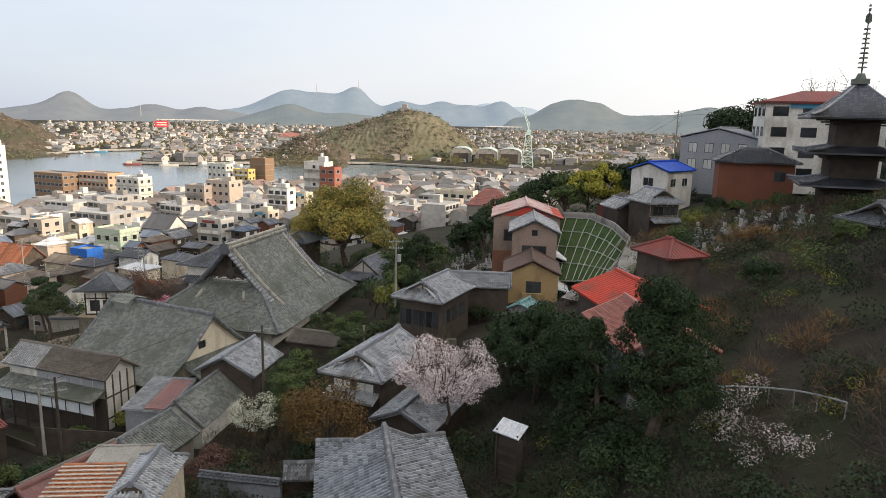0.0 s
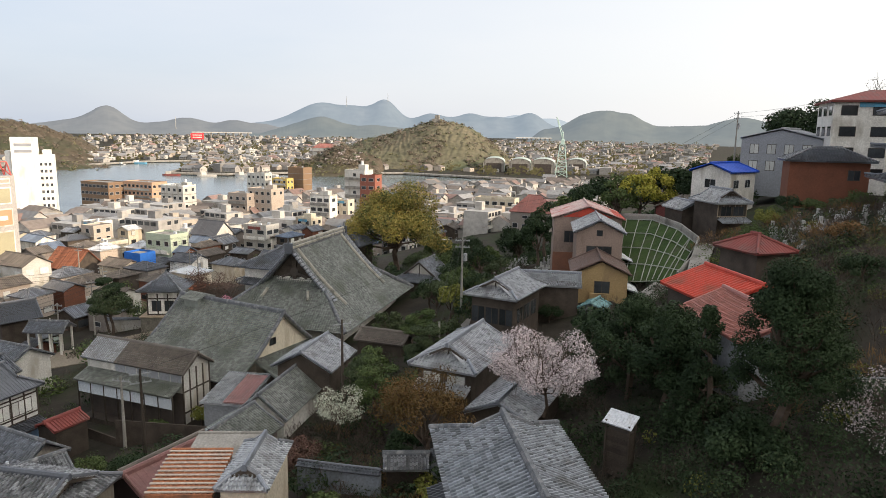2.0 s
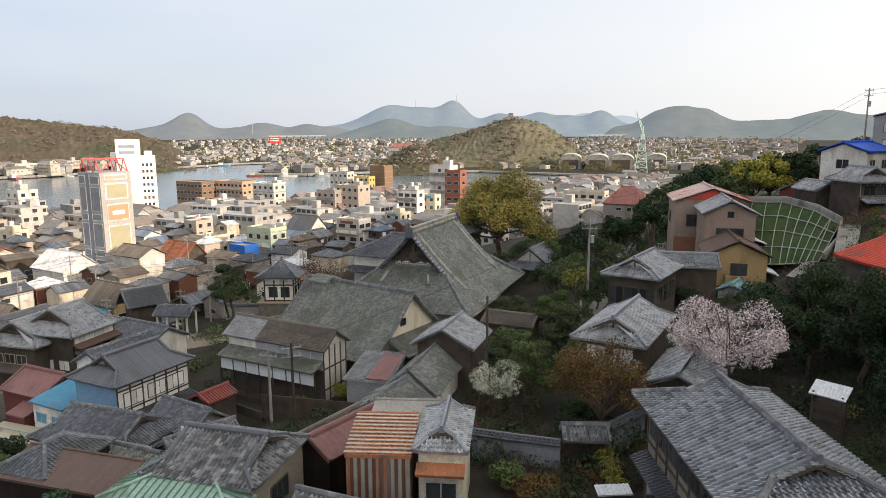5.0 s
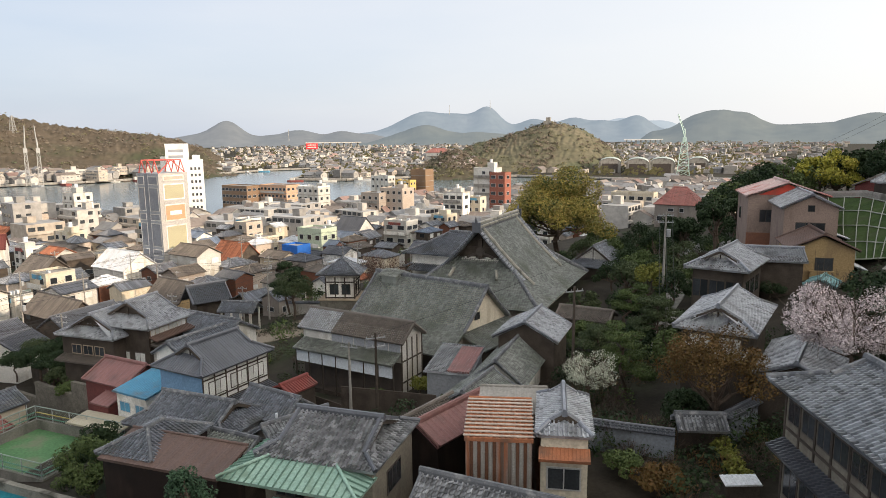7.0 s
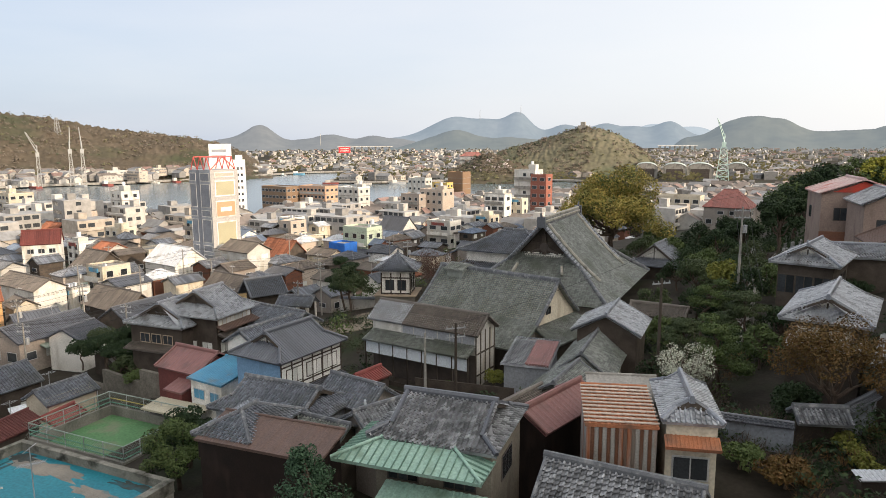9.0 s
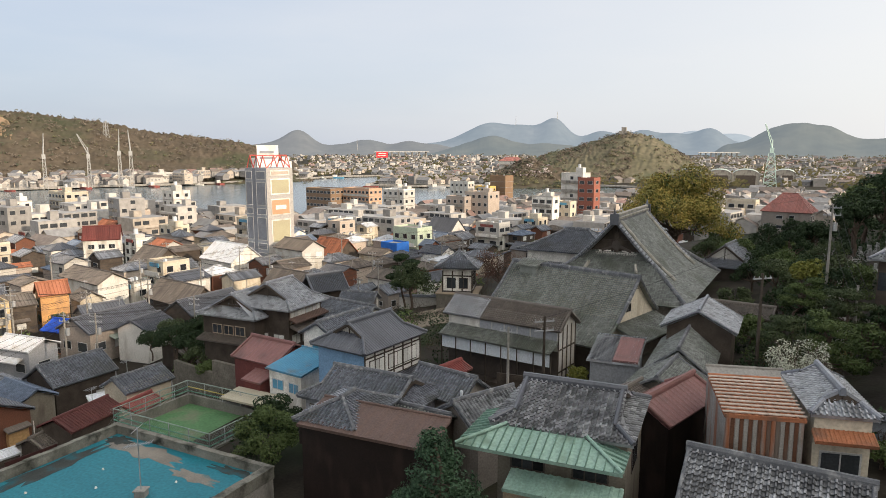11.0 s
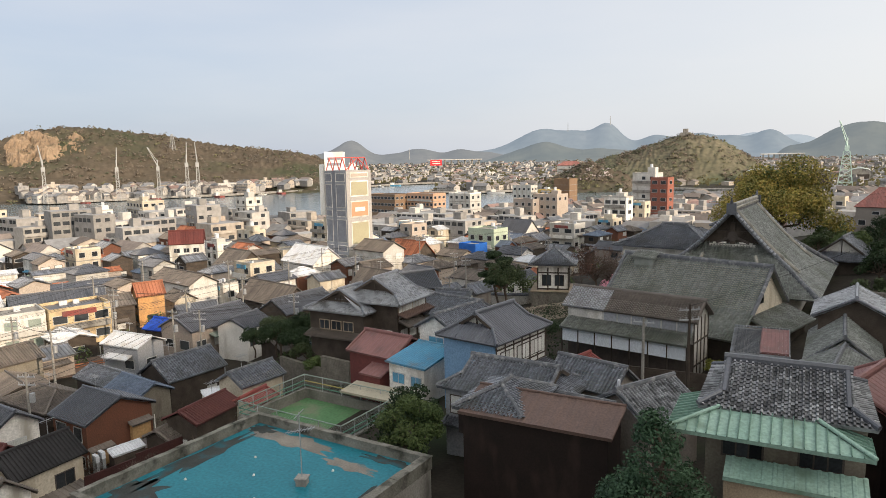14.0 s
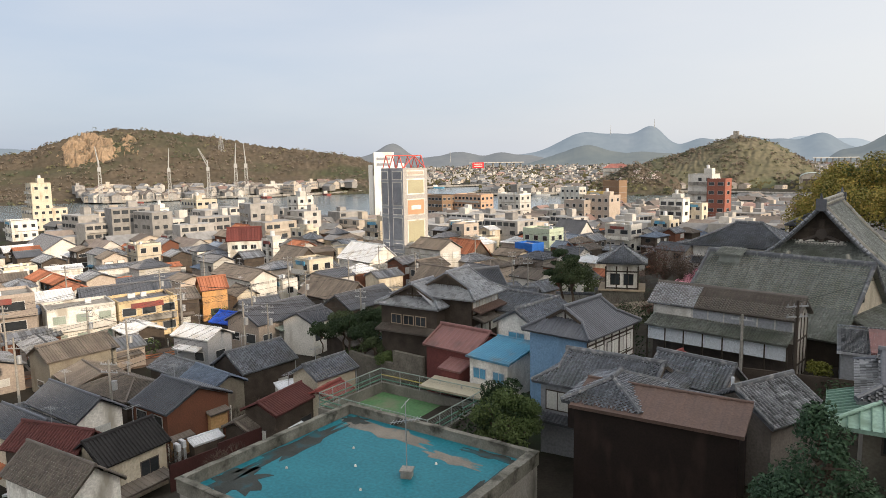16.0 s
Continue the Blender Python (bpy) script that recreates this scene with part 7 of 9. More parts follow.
def town_house(label, x, y, yaw, L, W, z0, e, rise, kind, roofmat, wallmat, rng=None, detail=True):
    rng = rng or random.Random(int(abs(x * 11 + y * 17)))
    TAKEN.append((x, y, max(L, W) / 2))
    wins = []
    tall = e - z0
    frame = rng.choice((FRAME, FRAME, DARK_FRAME))
    for face, half in (("f", L / 2 - 0.4), ("r", W / 2 - 0.4), ("l", W / 2 - 0.4), ("b", L / 2 - 0.4))[:3 if detail else 2] if abs((yaw + 14) % 180) < 45 or abs((yaw + 14) % 180) > 135 else (("f", L / 2 - 0.4), ("l", W / 2 - 0.4)):
        n = max(1, int(half * 2 / 2.7))
        for s in range(max(1, int(tall / 2.6))):
            for k in range(n):
                if rng.random() < 0.6:
                    wins.append((face, -half + 2 * half * (k + 0.5) / n, 1.4 + s * 2.7, rng.choice((1.2, 1.6, 1.6, 1.9)), rng.choice((0.8, 1.1, 1.3)), frame, rng.choice((GLASS, GLASS, SHOJI)), 0))
    sheet = roofmat in (WHITE_METAL, RED_FADED, VERDIGRIS_DULL, BLACK_SHEET, MAROON)
    h = house(label, x, y, yaw, L, W, z0, e, rise, kind, roofmat, wallmat, 0.35, wins=wins, rows=x > -112 and y < 75 and not sheet, col=0.32 if x > -125 else 0.55, ridge=0.22, base=3.0)
    if rng.random() < 0.45:
        # lean-to roof along one wall
        side = rng.choice("fl")
        o, ax, nr, half = faces_of(L / 2 - 0.35, W / 2 - 0.35)[side]
        pent(h, side, L / 2 - 0.35, W / 2 - 0.35, min(2.7, tall - 0.4), rng.uniform(0.9, 1.8), 0.35, rng.choice((WHITE_METAL, TILE_BROWN, RUST, TILE, BLUE_SHEET, VERDIGRIS_DULL)), -half * rng.uniform(0.4, 1), half * rng.uniform(0.4, 1), rows=False, col=0.5, wave=0.05)
    if rng.random() < 0.3:
        p = MB()
        p.tube((L / 2 - 0.3, -W / 2 + 0.28, -0.5), (L / 2 - 0.3, -W / 2 + 0.28, tall), 0.05, 0.05, 5)
        part("downpipe", p, STEEL, h)
    if detail and rng.random() < 0.6:
        a = MB()
        hx, hy = rng.uniform(-0.3, 0.3) * L, 0.0
        zt = tall + rise
        a.tube((hx, hy, zt - 0.1), (hx, hy, zt + 1.7), 0.035, 0.03, 5)
        a.tube((hx - 0.7, hy, zt + 1.5), (hx + 0.7, hy, zt + 1.5), 0.02, 0.02, 4)
        for q in range(6):
            a.tube((hx - 0.6 + q * 0.24, hy - 0.4, zt + 1.5), (hx - 0.6 + q * 0.24, hy + 0.4, zt + 1.5), 0.015, 0.015, 4)
        part("aerial", a, STEEL, h, kind="stuff")
    if detail and rng.random() < 0.5:
        u = rng.uniform(-0.3, 0.3) * L
        b = MB()
        b.box(u - 0.4, -W / 2 - 0.02, 0.3, u + 0.4, -W / 2 + 0.36, 0.95)
        part("air_conditioner", b, PLASTER, h)
    return h

# ---------- town landmarks ----------
block("white four-storey apartment block with balconies", -277.9, 161.7, -14, 8.5, 6.8, 0, 11.0, PLASTER, 4, extra=2, roofmat=CONCRETE)
block("cream four-storey office block with window rows", -289.6, 191.6, -14, 15.8, 9.5, 0, 12.6, CREAM, 4, extra=2, roofmat=CONCRETE, ww=1.8)
block("low orange-fronted shop building", -285.1, 194.5, -14, 7.2, 5.8, 0, 7.9, ORANGE_WALL, 2, extra=0, roofmat=CONCRETE)
block("cream three-storey shop building", -356.4, 158.7, -14, 20.0, 14.0, 0, 9.5, CREAM, 3, extra=0, roofmat=CONCRETE)
block("tall cream building with a brown roof house", -353.3, 155.3, -14, 9.8, 7.9, 0, 20.9, CREAM, 5, extra=2.5, roofmat=CONCRETE)
block("white two-storey shop building", -318.0, 129.5, -14, 11.1, 8.9, 0, 7.4, PLASTER, 2, extra=0, roofmat=CONCRETE)
block("low white office building in town", -231.4, 136.2, -14, 15.5, 9.3, 0, 5.2, PLASTER, 2, extra=0, roofmat=CONCRETE)
town_house("brown timber hall with a rust-red roof", -218.2, 153.1, -14, 11.2, 10.1, 0, 3.2, 4.3, "gable", RUST_ROOF, WOOD)
block("white three-storey building with plain side wall", -176.1, 127.3, -14, 6.3, 5.0, 0, 6.8, PLASTER, 3, extra=1.5, roofmat=CONCRETE)
block("beige three-storey building in the town", -225.3, 170.5, -14, 7.2, 5.7, 0, 8.9, BEIGE, 3, extra=0, roofmat=CONCRETE)
block("white five-storey block with balconies", -225.8, 189.4, -14, 7.8, 7.1, 0, 14.8, PLASTER, 5, extra=2.5, roofmat=CONCRETE)
town_house("white house with long dark grey roof", -249.7, 105.1, -14, 22.8, 11.7, 0, 3.3, 3.7, "gable", TILE_DARK, PLASTER)
town_house("grey-walled house with dark roof", -265.9, 142.5, -14, 15.4, 10.9, 0, 3.0, 3.3, "gable", TILE_DARK, GREY_PAINT)
town_house("tall orange-fronted house with rust-red roof", -137.6, 74.2, 66, 5.2, 4.4, 0, 5.6, 2.1, "gable", RUST_ROOF, ORANGE_WALL)
town_house("timber house with brown roof", -138.4, 68.0, 70, 5.4, 6.4, 0, 4.9, 1.6, "gable", TILE_BROWN, WOOD)
town_house("small cream house with gable front", -135.6, 79.4, -20, 6.0, 4.6, 0, 3.9, 1.5, "gable", TILE_BROWN, CREAM)
town_house("long white house with dark brown roof", -146.0, 89.2, -12, 16.0, 6.8, 0, 5.0, 1.9, "gable", TILE_BROWN, PLASTER)
house("white-walled hall with a steep maroon roof", -171.0, 112.0, 45, 8.6, 7.4, 0, 9.0, 3.0, "gable", MAROON_TILE, PLASTER, 0.3, rows=False, col=0.4, wave=0.05, wins=row("f", 3.4, 3, 7.4, 1.3, 1.0, FRAME, GLASS) + row("f", 3.4, 3, 4.6, 1.3, 1.0, FRAME, GLASS))
TAKEN.append((-171, 112, 4.5))
for x_, y_, l_, w_, e_, rm_, wm_, lab_ in ((-187.5, 76.0, 15.0, 4.4, 3.0, WHITE_METAL, WOOD, "long low arcade shed with pale sheet roof"), (-191.5, 90.0, 11.0, 4.6, 3.6, TILE, PLASTER, "long low shed with silver-grey roof"), (-184.0, 96.0, 10.0, 4.0, 3.2, RUST_ROOF, GREYBROWN, "long low shed with rusted sheet roof"), (-178.5, 78.0, 12.0, 3.6, 2.6, RUST_ROOF, WOOD, "long low shed with rusted sheet roof"), (-172.0, 84.0, 16.0, 5.0, 3.0, TILE_DARK, WOOD, "long low shed with dark roof"), (-196.0, 79.0, 8.0, 5.0, 4.4, WHITE_METAL, PLASTER, "white market shed with pale sheet roof")):
    house(lab_, x_, y_, 72, l_, w_, 0, e_, 0.7, "gable", rm_, wm_, 0.3, rows=False, col=0.5, wave=0.05, name="shed", cat="shed", ridge=0.16)
    TAKEN.extend([(x_ + 0.31 * k_, y_ + 0.95 * k_, w_ / 2) for k_ in (-l_ / 3, 0, l_ / 3)])
block("yellow two-storey shop row with balcony windows", -138.9, 61.0, 72, 9.2, 7.0, 0, 6.0, YELLOW_CREAM, 2, extra=0, roofmat=TILE_DARK, ww=2.0, gap=2.7, wfaces="fr")
town_house("long shop house with dark tiled roof behind the row", -147.5, 63.5, 66, 15.0, 7.6, 0, 5.0, 2.2, "gable", TILE_DARK, WOOD)
block("white two-storey shop with green window panels", -142.9, 52.3, 70, 9.6, 7.0, 0, 6.0, PLASTER, 2, extra=0, roofmat=CONCRETE, ww=1.7, gap=2.4, frame=FRAME, pane=VERDIGRIS_DULL, wfaces="fr")
block("white two-storey building in the town", -200.7, 70.0, -14, 8.4, 5.0, 0, 5.0, PLASTER, 2, extra=0, roofmat=CONCRETE)
block("low white shop with a painted sign board", -138.3, 92.9, -14, 5.0, 3.5, 0, 4.2, PLASTER, 1, extra=0, roofmat=CONCRETE)
AB = block("grey-brown apartment building with pale balcony bands", -148.6, 41.6, 70, 12.0, 8.0, 0, 8.8, GREYBROWN, 3, extra=0, roofmat=CONCRETE, ww=3.2, gap=3.9, wh=1.3, wfaces="fr")
for z_ in (0.2, 3.1, 6.0):
    m_ = MB()
    m_.box(-6.1, -4.9, z_, 6.1, -4.0, z_ + 0.14)
    m_.box(-6.1, -5.0, z_, 6.1, -4.9, z_ + 0.95)
    part("balcony", m_, OLD_CREAM if z_ < 1 else GREYBROWN, AB, "solid-fronted balcony")
block("brown office building with dark window bays", -229.1, 294.5, -14, 19.0, 10.0, 0, 10.2, BROWN_BLOCK, 3, extra=0, roofmat=CONCRETE, ww=2.0)
block("orange-beige office building with window rows", -208.4, 297.8, -14, 18.9, 9.4, 0, 10.6, SALMON, 3, extra=0, roofmat=CONCRETE, ww=1.6)
block("white four-storey block near the water", -165.3, 257.1, -14, 12.2, 7.3, 0, 13.4, PLASTER, 4, extra=1.5, roofmat=CONCRETE)
block("beige four-storey building with blank side", -126.8, 258.9, -14, 11.7, 8.2, 0, 13.1, BEIGE, 4, extra=1.8, roofmat=CONCRETE, skip=0.3)
block("grey-brown three-storey building in town", -135.4, 255.5, -14, 9.6, 6.7, 0, 11.2, GREYBROWN, 3, extra=0, roofmat=CONCRETE)
block("brown six-storey building near the quay", -155.5, 364.7, -14, 10.4, 8.3, 0, 15.6, BROWN_BLOCK, 5, extra=0, roofmat=CONCRETE, skip=1)
block("yellow-banded three-storey building in town", -161.9, 355.0, -14, 10.2, 6.1, 0, 9.8, YELLOW_WALL, 3, extra=0, roofmat=CONCRETE)
block("white building on the harbour front", -178.1, 359.7, -14, 12.8, 6.4, 0, 12.0, PLASTER, 3, extra=0, roofmat=CONCRETE)
town_house("white house with grey tiled roof", -112.1, 188.8, -14, 10.2, 8.3, 0, 5.5, 4.0, "gable", TILE_DARK, PLASTER)
block("pale green two-storey shop building", -110.8, 163.1, -14, 9.0, 6.3, 0, 9.2, GREENISH, 2, extra=0, roofmat=CONCRETE)
block("white two-storey office with window band", -98.2, 194.0, -14, 8.8, 6.2, 0, 8.1, PLASTER, 2, extra=0, roofmat=CONCRETE, ww=2.4, gap=2.8)
block("white four-storey apartment building with balcony rows", -92.6, 234.2, -14, 8.5, 5.1, 0, 13.9, PLASTER, 4, extra=1.8, roofmat=CONCRETE, ww=2.0, gap=2.6)
block("cream four-storey apartment building", -86.0, 238.1, -14, 5.8, 4.6, 0, 11.9, CREAM, 4, extra=0, roofmat=CONCRETE)
block("slim white tower building with a rounded stair head", -89.5, 266.9, -14, 9.5, 6.7, 0, 21.2, PLASTER, 6, extra=2.5, roofmat=CONCRETE, skip=0.6)
block("red-brown tower with white balcony bands", -83.3, 263.4, -14, 6.9, 5.5, 0, 19.5, BRICK_TOWER, 6, extra=0, roofmat=CONCRETE, ww=2.0)
block("long grey-cream public building on a terrace", -30.0, 246.7, -14, 15.2, 5.3, 3, 10.8, CREAM, 3, extra=0, roofmat=CONCRETE, ww=1.8)
town_house("house with a red tiled hip roof", -14.7, 211.9, -14, 13.3, 9.5, 8, 13.6, 5.0, "hip", RED_TILE, MORTAR)
town_house("white two-storey hall with brown roof and window bands", -120.6, 124.0, -14, 10.4, 7.2, 0, 8.2, 2.0, "gable", TILE_BROWN, PLASTER)
town_house("timber house with orange-red tiled roof", -124.5, 144.3, -14, 11.0, 8.9, 0, 3.3, 4.4, "gable", RUST_ROOF, WOOD)
town_house("brown gabled timber house", -152.6, 111.5, -14, 10.8, 9.8, 0, 3.9, 4.2, "gable", TILE_BROWN, WOOD)
town_house("white house with pale sheet roof", -137.5, 120.0, -14, 12.9, 9.2, 0, 5.1, 3.7, "gable", WHITE_METAL, PLASTER)
town_house("ochre-walled house with brown tiled roof", -100.4, 93.9, -14, 9.8, 7.0, 3, 6.0, 3.3, "gable", TILE_BROWN, OCHRE)
town_house("long low house with brown roof and orange end wall", -115.4, 82.7, -14, 14.2, 6.7, 3, 4.8, 3.0, "gable", TILE_BROWN, WOOD)
block("building wrapped in blue tarpaulin", -106.4, 144.6, -14, 5.4, 4.6, 0, 7.4, BLUE_NET, 0, extra=0, roofmat=CONCRETE)
RB = town_house("red-brown timber house with dark blue-grey tiles", -94.2, 35.0, -3, 6.4, 7.6, -0.5, 4.8, 1.7, "gable", TILE_DARK, REDWOOD)
CB = town_house("cream house with black sheet roof", -89.2, 25.2, 92, 6.5, 4.8, -0.6, 4.3, 1.7, "gable", BLACK_SHEET, CREAM)
town_house("white-gabled house with dark roof", -98.6, 26.8, -3, 9.4, 4.8, 0, 5.8, 1.6, "gable", TILE_DARK, PLASTER)
town_house("low house with brown hipped roof", -103.6, 35.2, -2, 9.0, 6.0, 0, 4.2, 1.3, "hip", TILE_BROWN, WOOD)
WA = town_house("white house with blue window awning", -121.8, 39.6, 86, 9.0, 6.0, 0, 4.6, 1.6, "gable", TILE_BROWN, OLD_CREAM)
m_ = MB()
m_.slope((-0.2, -3.5, 2.7), (1.9, -3.5, 2.7), (0, 0.85, 0.5), rows=False, col=0.3, wave=0.02)
part("awning", m_, BLUE_SHEET, WA, "blue window awning", kind="stuff")
town_house("weathered timber house with grey tiled gable roof", -97.6, 47.8, 84, 8.0, 6.4, 0.6, 4.6, 2.0, "gable", TILE, WOOD)
town_house("narrow house with dark maroon sheet roof", -84.6, 39.2, 96, 6.6, 4.4, 1, 4.7, 1.0, "gable", MAROON, WOOD)
town_house("small cream house with grey roof", -86.2, 47.4, 84, 6.2, 4.6, 1.5, 5.4, 1.3, "gable", TILE, CREAM)
town_house("house with dark maroon roof", -94.0, 22.7, 13, 8.0, 4.8, -0.6, 4.6, 1.6, "gable", MAROON, WOOD)
town_house("house with brown tiled roof and white gable", -89.3, 20.3, 1, 9.4, 4.8, -0.6, 3.8, 2.0, "gable", TILE_BROWN, PLASTER)
town_house("small house with blue-grey roof", -100.1, 23.0, -2, 8.3, 4.8, -0.6, 4.8, 1.4, "gable", TILE_DARK, CREAM)
town_house("low house with grey sheet roof", -105.2, 43.2, -6, 7.6, 4.6, 0, 3.9, 1.1, "gable", TILE, WOOD)
town_house("cream-gabled house with blue-grey tiles", -97.8, 41.8, -8, 6.8, 4.6, 0, 4.1, 1.2, "gable", BLUE_TILE, OLD_CREAM)
town_house("grey-walled house with pale sheet roof", -113.6, 53.0, 4, 7.2, 5.0, 1, 4.8, 1.1, "gable", WHITE_METAL, GREY_PAINT)
town_house("long grey house with dark tiled roof", -114.2, 67.0, 88, 13.0, 7.6, 1.0, 4.6, 1.9, "gable", TILE_DARK, GREYBROWN)
town_house("small white-walled house with dark gable roof", -107.2, 67.4, 97, 6.4, 6.0, 1.2, 4.7, 1.5, "gable", TILE_DARK, PLASTER)
town_house("long weathered house with dark tiled roof below the stone wall", -107.6, 80.2, 86, 12.0, 6.8, 1.0, 4.8, 2.1, "gable", TILE_DARK, WOOD)
town_house("far temple hall with a red tiled roof on a knoll", -242.0, 640.0, -6, 24.0, 11.0, 13.0, 19.0, 4.0, "hip", RED_TILE, PLASTER, detail=False)
window(CB, (0, -2.05, 0), (1, 0, 0), (0, -1, 0), 1.2, 3.3, 1.6, 1.2, DARK_FRAME, GLASS, 1)
for u_, z_ in ((-2.3, 1.9), (1.9, 3.1)):
    m_ = MB()
    m_.box(2.85, u_ - 1.0, z_ - 0.9, 3.35, u_ + 1.0, z_ + 0.8)
    part("bay_window", m_, OCHRE_WALL, RB, "orange-brown boarded bay")
    m_ = MB()
    m_.slope((3.7, u_ - 1.2, z_ + 0.8), (3.7, u_ + 1.2, z_ + 0.8), (-0.85, 0, 0.3), rows=False, col=0.4, wave=0.03)
    part("bay_roof", m_, TILE_BROWN, RB, kind="stuff")
for a_, b_ in ((-3.6, 2.4), (3.6, 4.0)):
    m_ = MB()
    m_.tube((3.0, a_, -0.5), (3.0, a_, b_), 0.06, 0.06, 6)
    part("downpipe", m_, PLASTER, RB, "white downpipe")
house("small house under a deep blue tarpaulin roof", -121.0, 64.6, 4, 5.6, 5.0, 0.5, 3.4, 1.3, "gable", BLUE_TARP, WOOD, 0.3, rows=False, col=0.4, wave=0.04)
for x_, y_, z_ in ((-89.2, 31.2, 2.2), (-88.9, 30.4, 2.2), (-90.6, 46.8, 2.0), (-113.0, 52.0, 2.4)):
    ac_ = thing("air_conditioner", "white outdoor air conditioner on a wall bracket", "air conditioner", x_, y_, z_, -10)
    m_ = MB()
    m_.box(-0.42, -0.16, 0, 0.42, 0.16, 0.62)
    part("casing", m_, WHITE_METAL, ac_)
    m_ = MB()
    m_.tube((-0.1, -0.17, 0.31), (-0.1, -0.19, 0.31), 0.24, 0.24, 14)
    part("fan_grille", m_, GREY_PAINT, ac_)
    m_ = MB()
    m_.box(-0.4, -0.14, -1.2, -0.34, 0.14, 0)
    m_.box(0.34, -0.14, -1.2, 0.4, 0.14, 0)
    part("bracket", m_, STEEL, ac_)


def free(x, y, r):
    return all((x - a) ** 2 + (y - b) ** 2 > (r + c) ** 2 for a, b, c in TAKEN)


# plainer streets between the landmarks
_f = random.Random(21)
ROOFS = [TILE_DARK, TILE_DARK, TILE_DARK, TILE, TILE, TILE, TILE_BROWN, TILE_BROWN, TILE_BROWN, RUST_ROOF, WHITE_METAL, BLUE_TILE, WHITE_METAL, TILE]
TAKEN += [(-121, 64.6, 3.0), (-87, 36, 4.5), (-86, 31, 3), (-88, 44, 2)]
RNAMES = {"roof_tile_dark": "dark grey tiled", "roof_tile_grey": "grey tiled", "roof_tile_brown": "brown tiled", "rust_red_roof_tile": "rust-red tiled", "black_sheet_roof": "black sheet", "roof_sheet_red_faded": "faded red sheet", "white_sheet_roof": "pale sheet", "blue_grey_tile": "blue-grey tiled", "dull_green_sheet": "dull green sheet"}
WALLS = [(PLASTER, "white"), (CREAM, "cream"), (PLASTER, "white"), (BEIGE, "beige"), (WOOD, "dark timber"), (WOOD, "dark timber"), (REDWOOD, "red-brown timber"), (GREYBROWN, "grey-brown"), (MORTAR, "mortar")]
made = 0
ca, sa = math.cos(radians(-14)), math.sin(radians(-14))
cells = [(i, j) for i in range(-50, 18) for j in range(-3, 50)]
cells.sort(key=lambda c: c[0] ** 2 + c[1] ** 2)
for i, j in cells:
    gx, gy = i * 7.3 + _f.uniform(-1.0, 1.0), j * 6.9 + _f.uniform(-1.0, 1.0)
    if i % 7 == 0 or j % 6 == 0:
        continue
    x, y = -25 + ca * gx - sa * gy, ca * gy + sa * gx
    d = math.hypot(x + 25, y)
    az = math.degrees(math.atan2(x + 25, y))
    if d > 230 or az < -73 or az > 2 or ground_z(x, y) > 2.6 or in_channel(x, y) or in_channel(x - 14, y + 14) or not free(x, y, 3.0):
        continue
    z0 = ground_z(x, y)
    if _f.random() < (0.97 if d < 185 else 0.8):
        rm = _f.choice(ROOFS)
        rm = TILE_BROWN if rm is RUST_ROOF and d < 140 else rm
        wmt, wn_ = _f.choice(WALLS if d > 132 else WALLS[4:])
        town_house("%s town house with %s roof" % (wn_, RNAMES[rm.name]), x, y, -14 + _f.choice((0, 90)) + _f.uniform(-4, 4), _f.uniform(6, 8.4), _f.uniform(4.8, 6.6), z0, z0 + (_f.choice((2.8, 3.0, 3.3)) if d < 132 else _f.choice((3.2, 4.6, 5.0, 5.2, 5.6))), _f.uniform(1.0, 1.6), _f.choice(("gable", "gable", "hip")), rm, wmt, _f, False)
    else:
        wmt, wn_ = _f.choice(WALLS[:4])
        st = _f.choice((2, 2, 2, 3, 3, 3, 4))
        TAKEN.append((x, y, 4.5))
        block("%s %s-storey flat-roofed town building" % (wn_, ("two", "three", "four", "five")[st - 2]), x, y, -14 + _f.uniform(-4, 4), _f.uniform(5.5, 7.5), _f.uniform(5, 7), z0, st * 2.6, wmt, st, extra=_f.choice((0, 0, 1.8)), wfaces="fr", rng=_f, skip=0.12)
    made += 1


def near_quay(rng):
    az, d = rng.uniform(-64, 6), rng.uniform(225, 560)
    x, y = -25 + d * math.sin(radians(az)), d * math.cos(radians(az))
    if in_channel(x, y) or in_channel(x - 9, y + 12) or ground_z(x, y) > 14 or not free(x, y, 2.5):
        return None
    # near bank only
    steps = 12
    if any(in_channel(-25 + (x + 25) * k / steps, y * k / steps) for k in range(4, steps)):
        return None
    return x, y, ground_z(x, y), (0.78 + 0.6 * ease(-40, -50, az)) * (1 - 0.4 * ease(260, 360, d))


far_houses("quarter_by_the_quay", "dense white and grey blocks of the quayside quarter", random.Random(11), 1700, near_quay, 2.8, 4.8, 0.15, (6, 10.5), (8, 15))

# ---------- lanes, walls, graves, poles ----------
TAKEN += [(-12.3, 34.9, 1.4), (-0.9, 38.8, 1.5), (12, 65, 4), (7, 46, 5), (7, 54, 5), (16, 98, 5), (12, 105, 4), (8, 96, 7), (7, 88, 4), (4, 103, 4), (20, 117, 5), (30, 97, 6), (37, 86, 6), (2, 99, 5), (1, 86, 5), (-29, 61, 4), (-30, 55, 4), (-36, 58, 4), (-30, 47, 4), (-7, 47, 4), (-5, 81, 4), (-27, 100, 5), (-25, 75, 3), (-24, 26, 4)]
TAKEN += [(-44, 41, 4), (-40, 36, 4), (-64, 55, 4), (-72, 54, 4), (-65, 48, 3), (-70.6, 66.6, 4), (-88, 86, 4), (-80, 85, 3), (-29, 37, 3), (-33, 41, 3), (34, 129, 9), (43, 117, 11), (-51, 112, 9)]
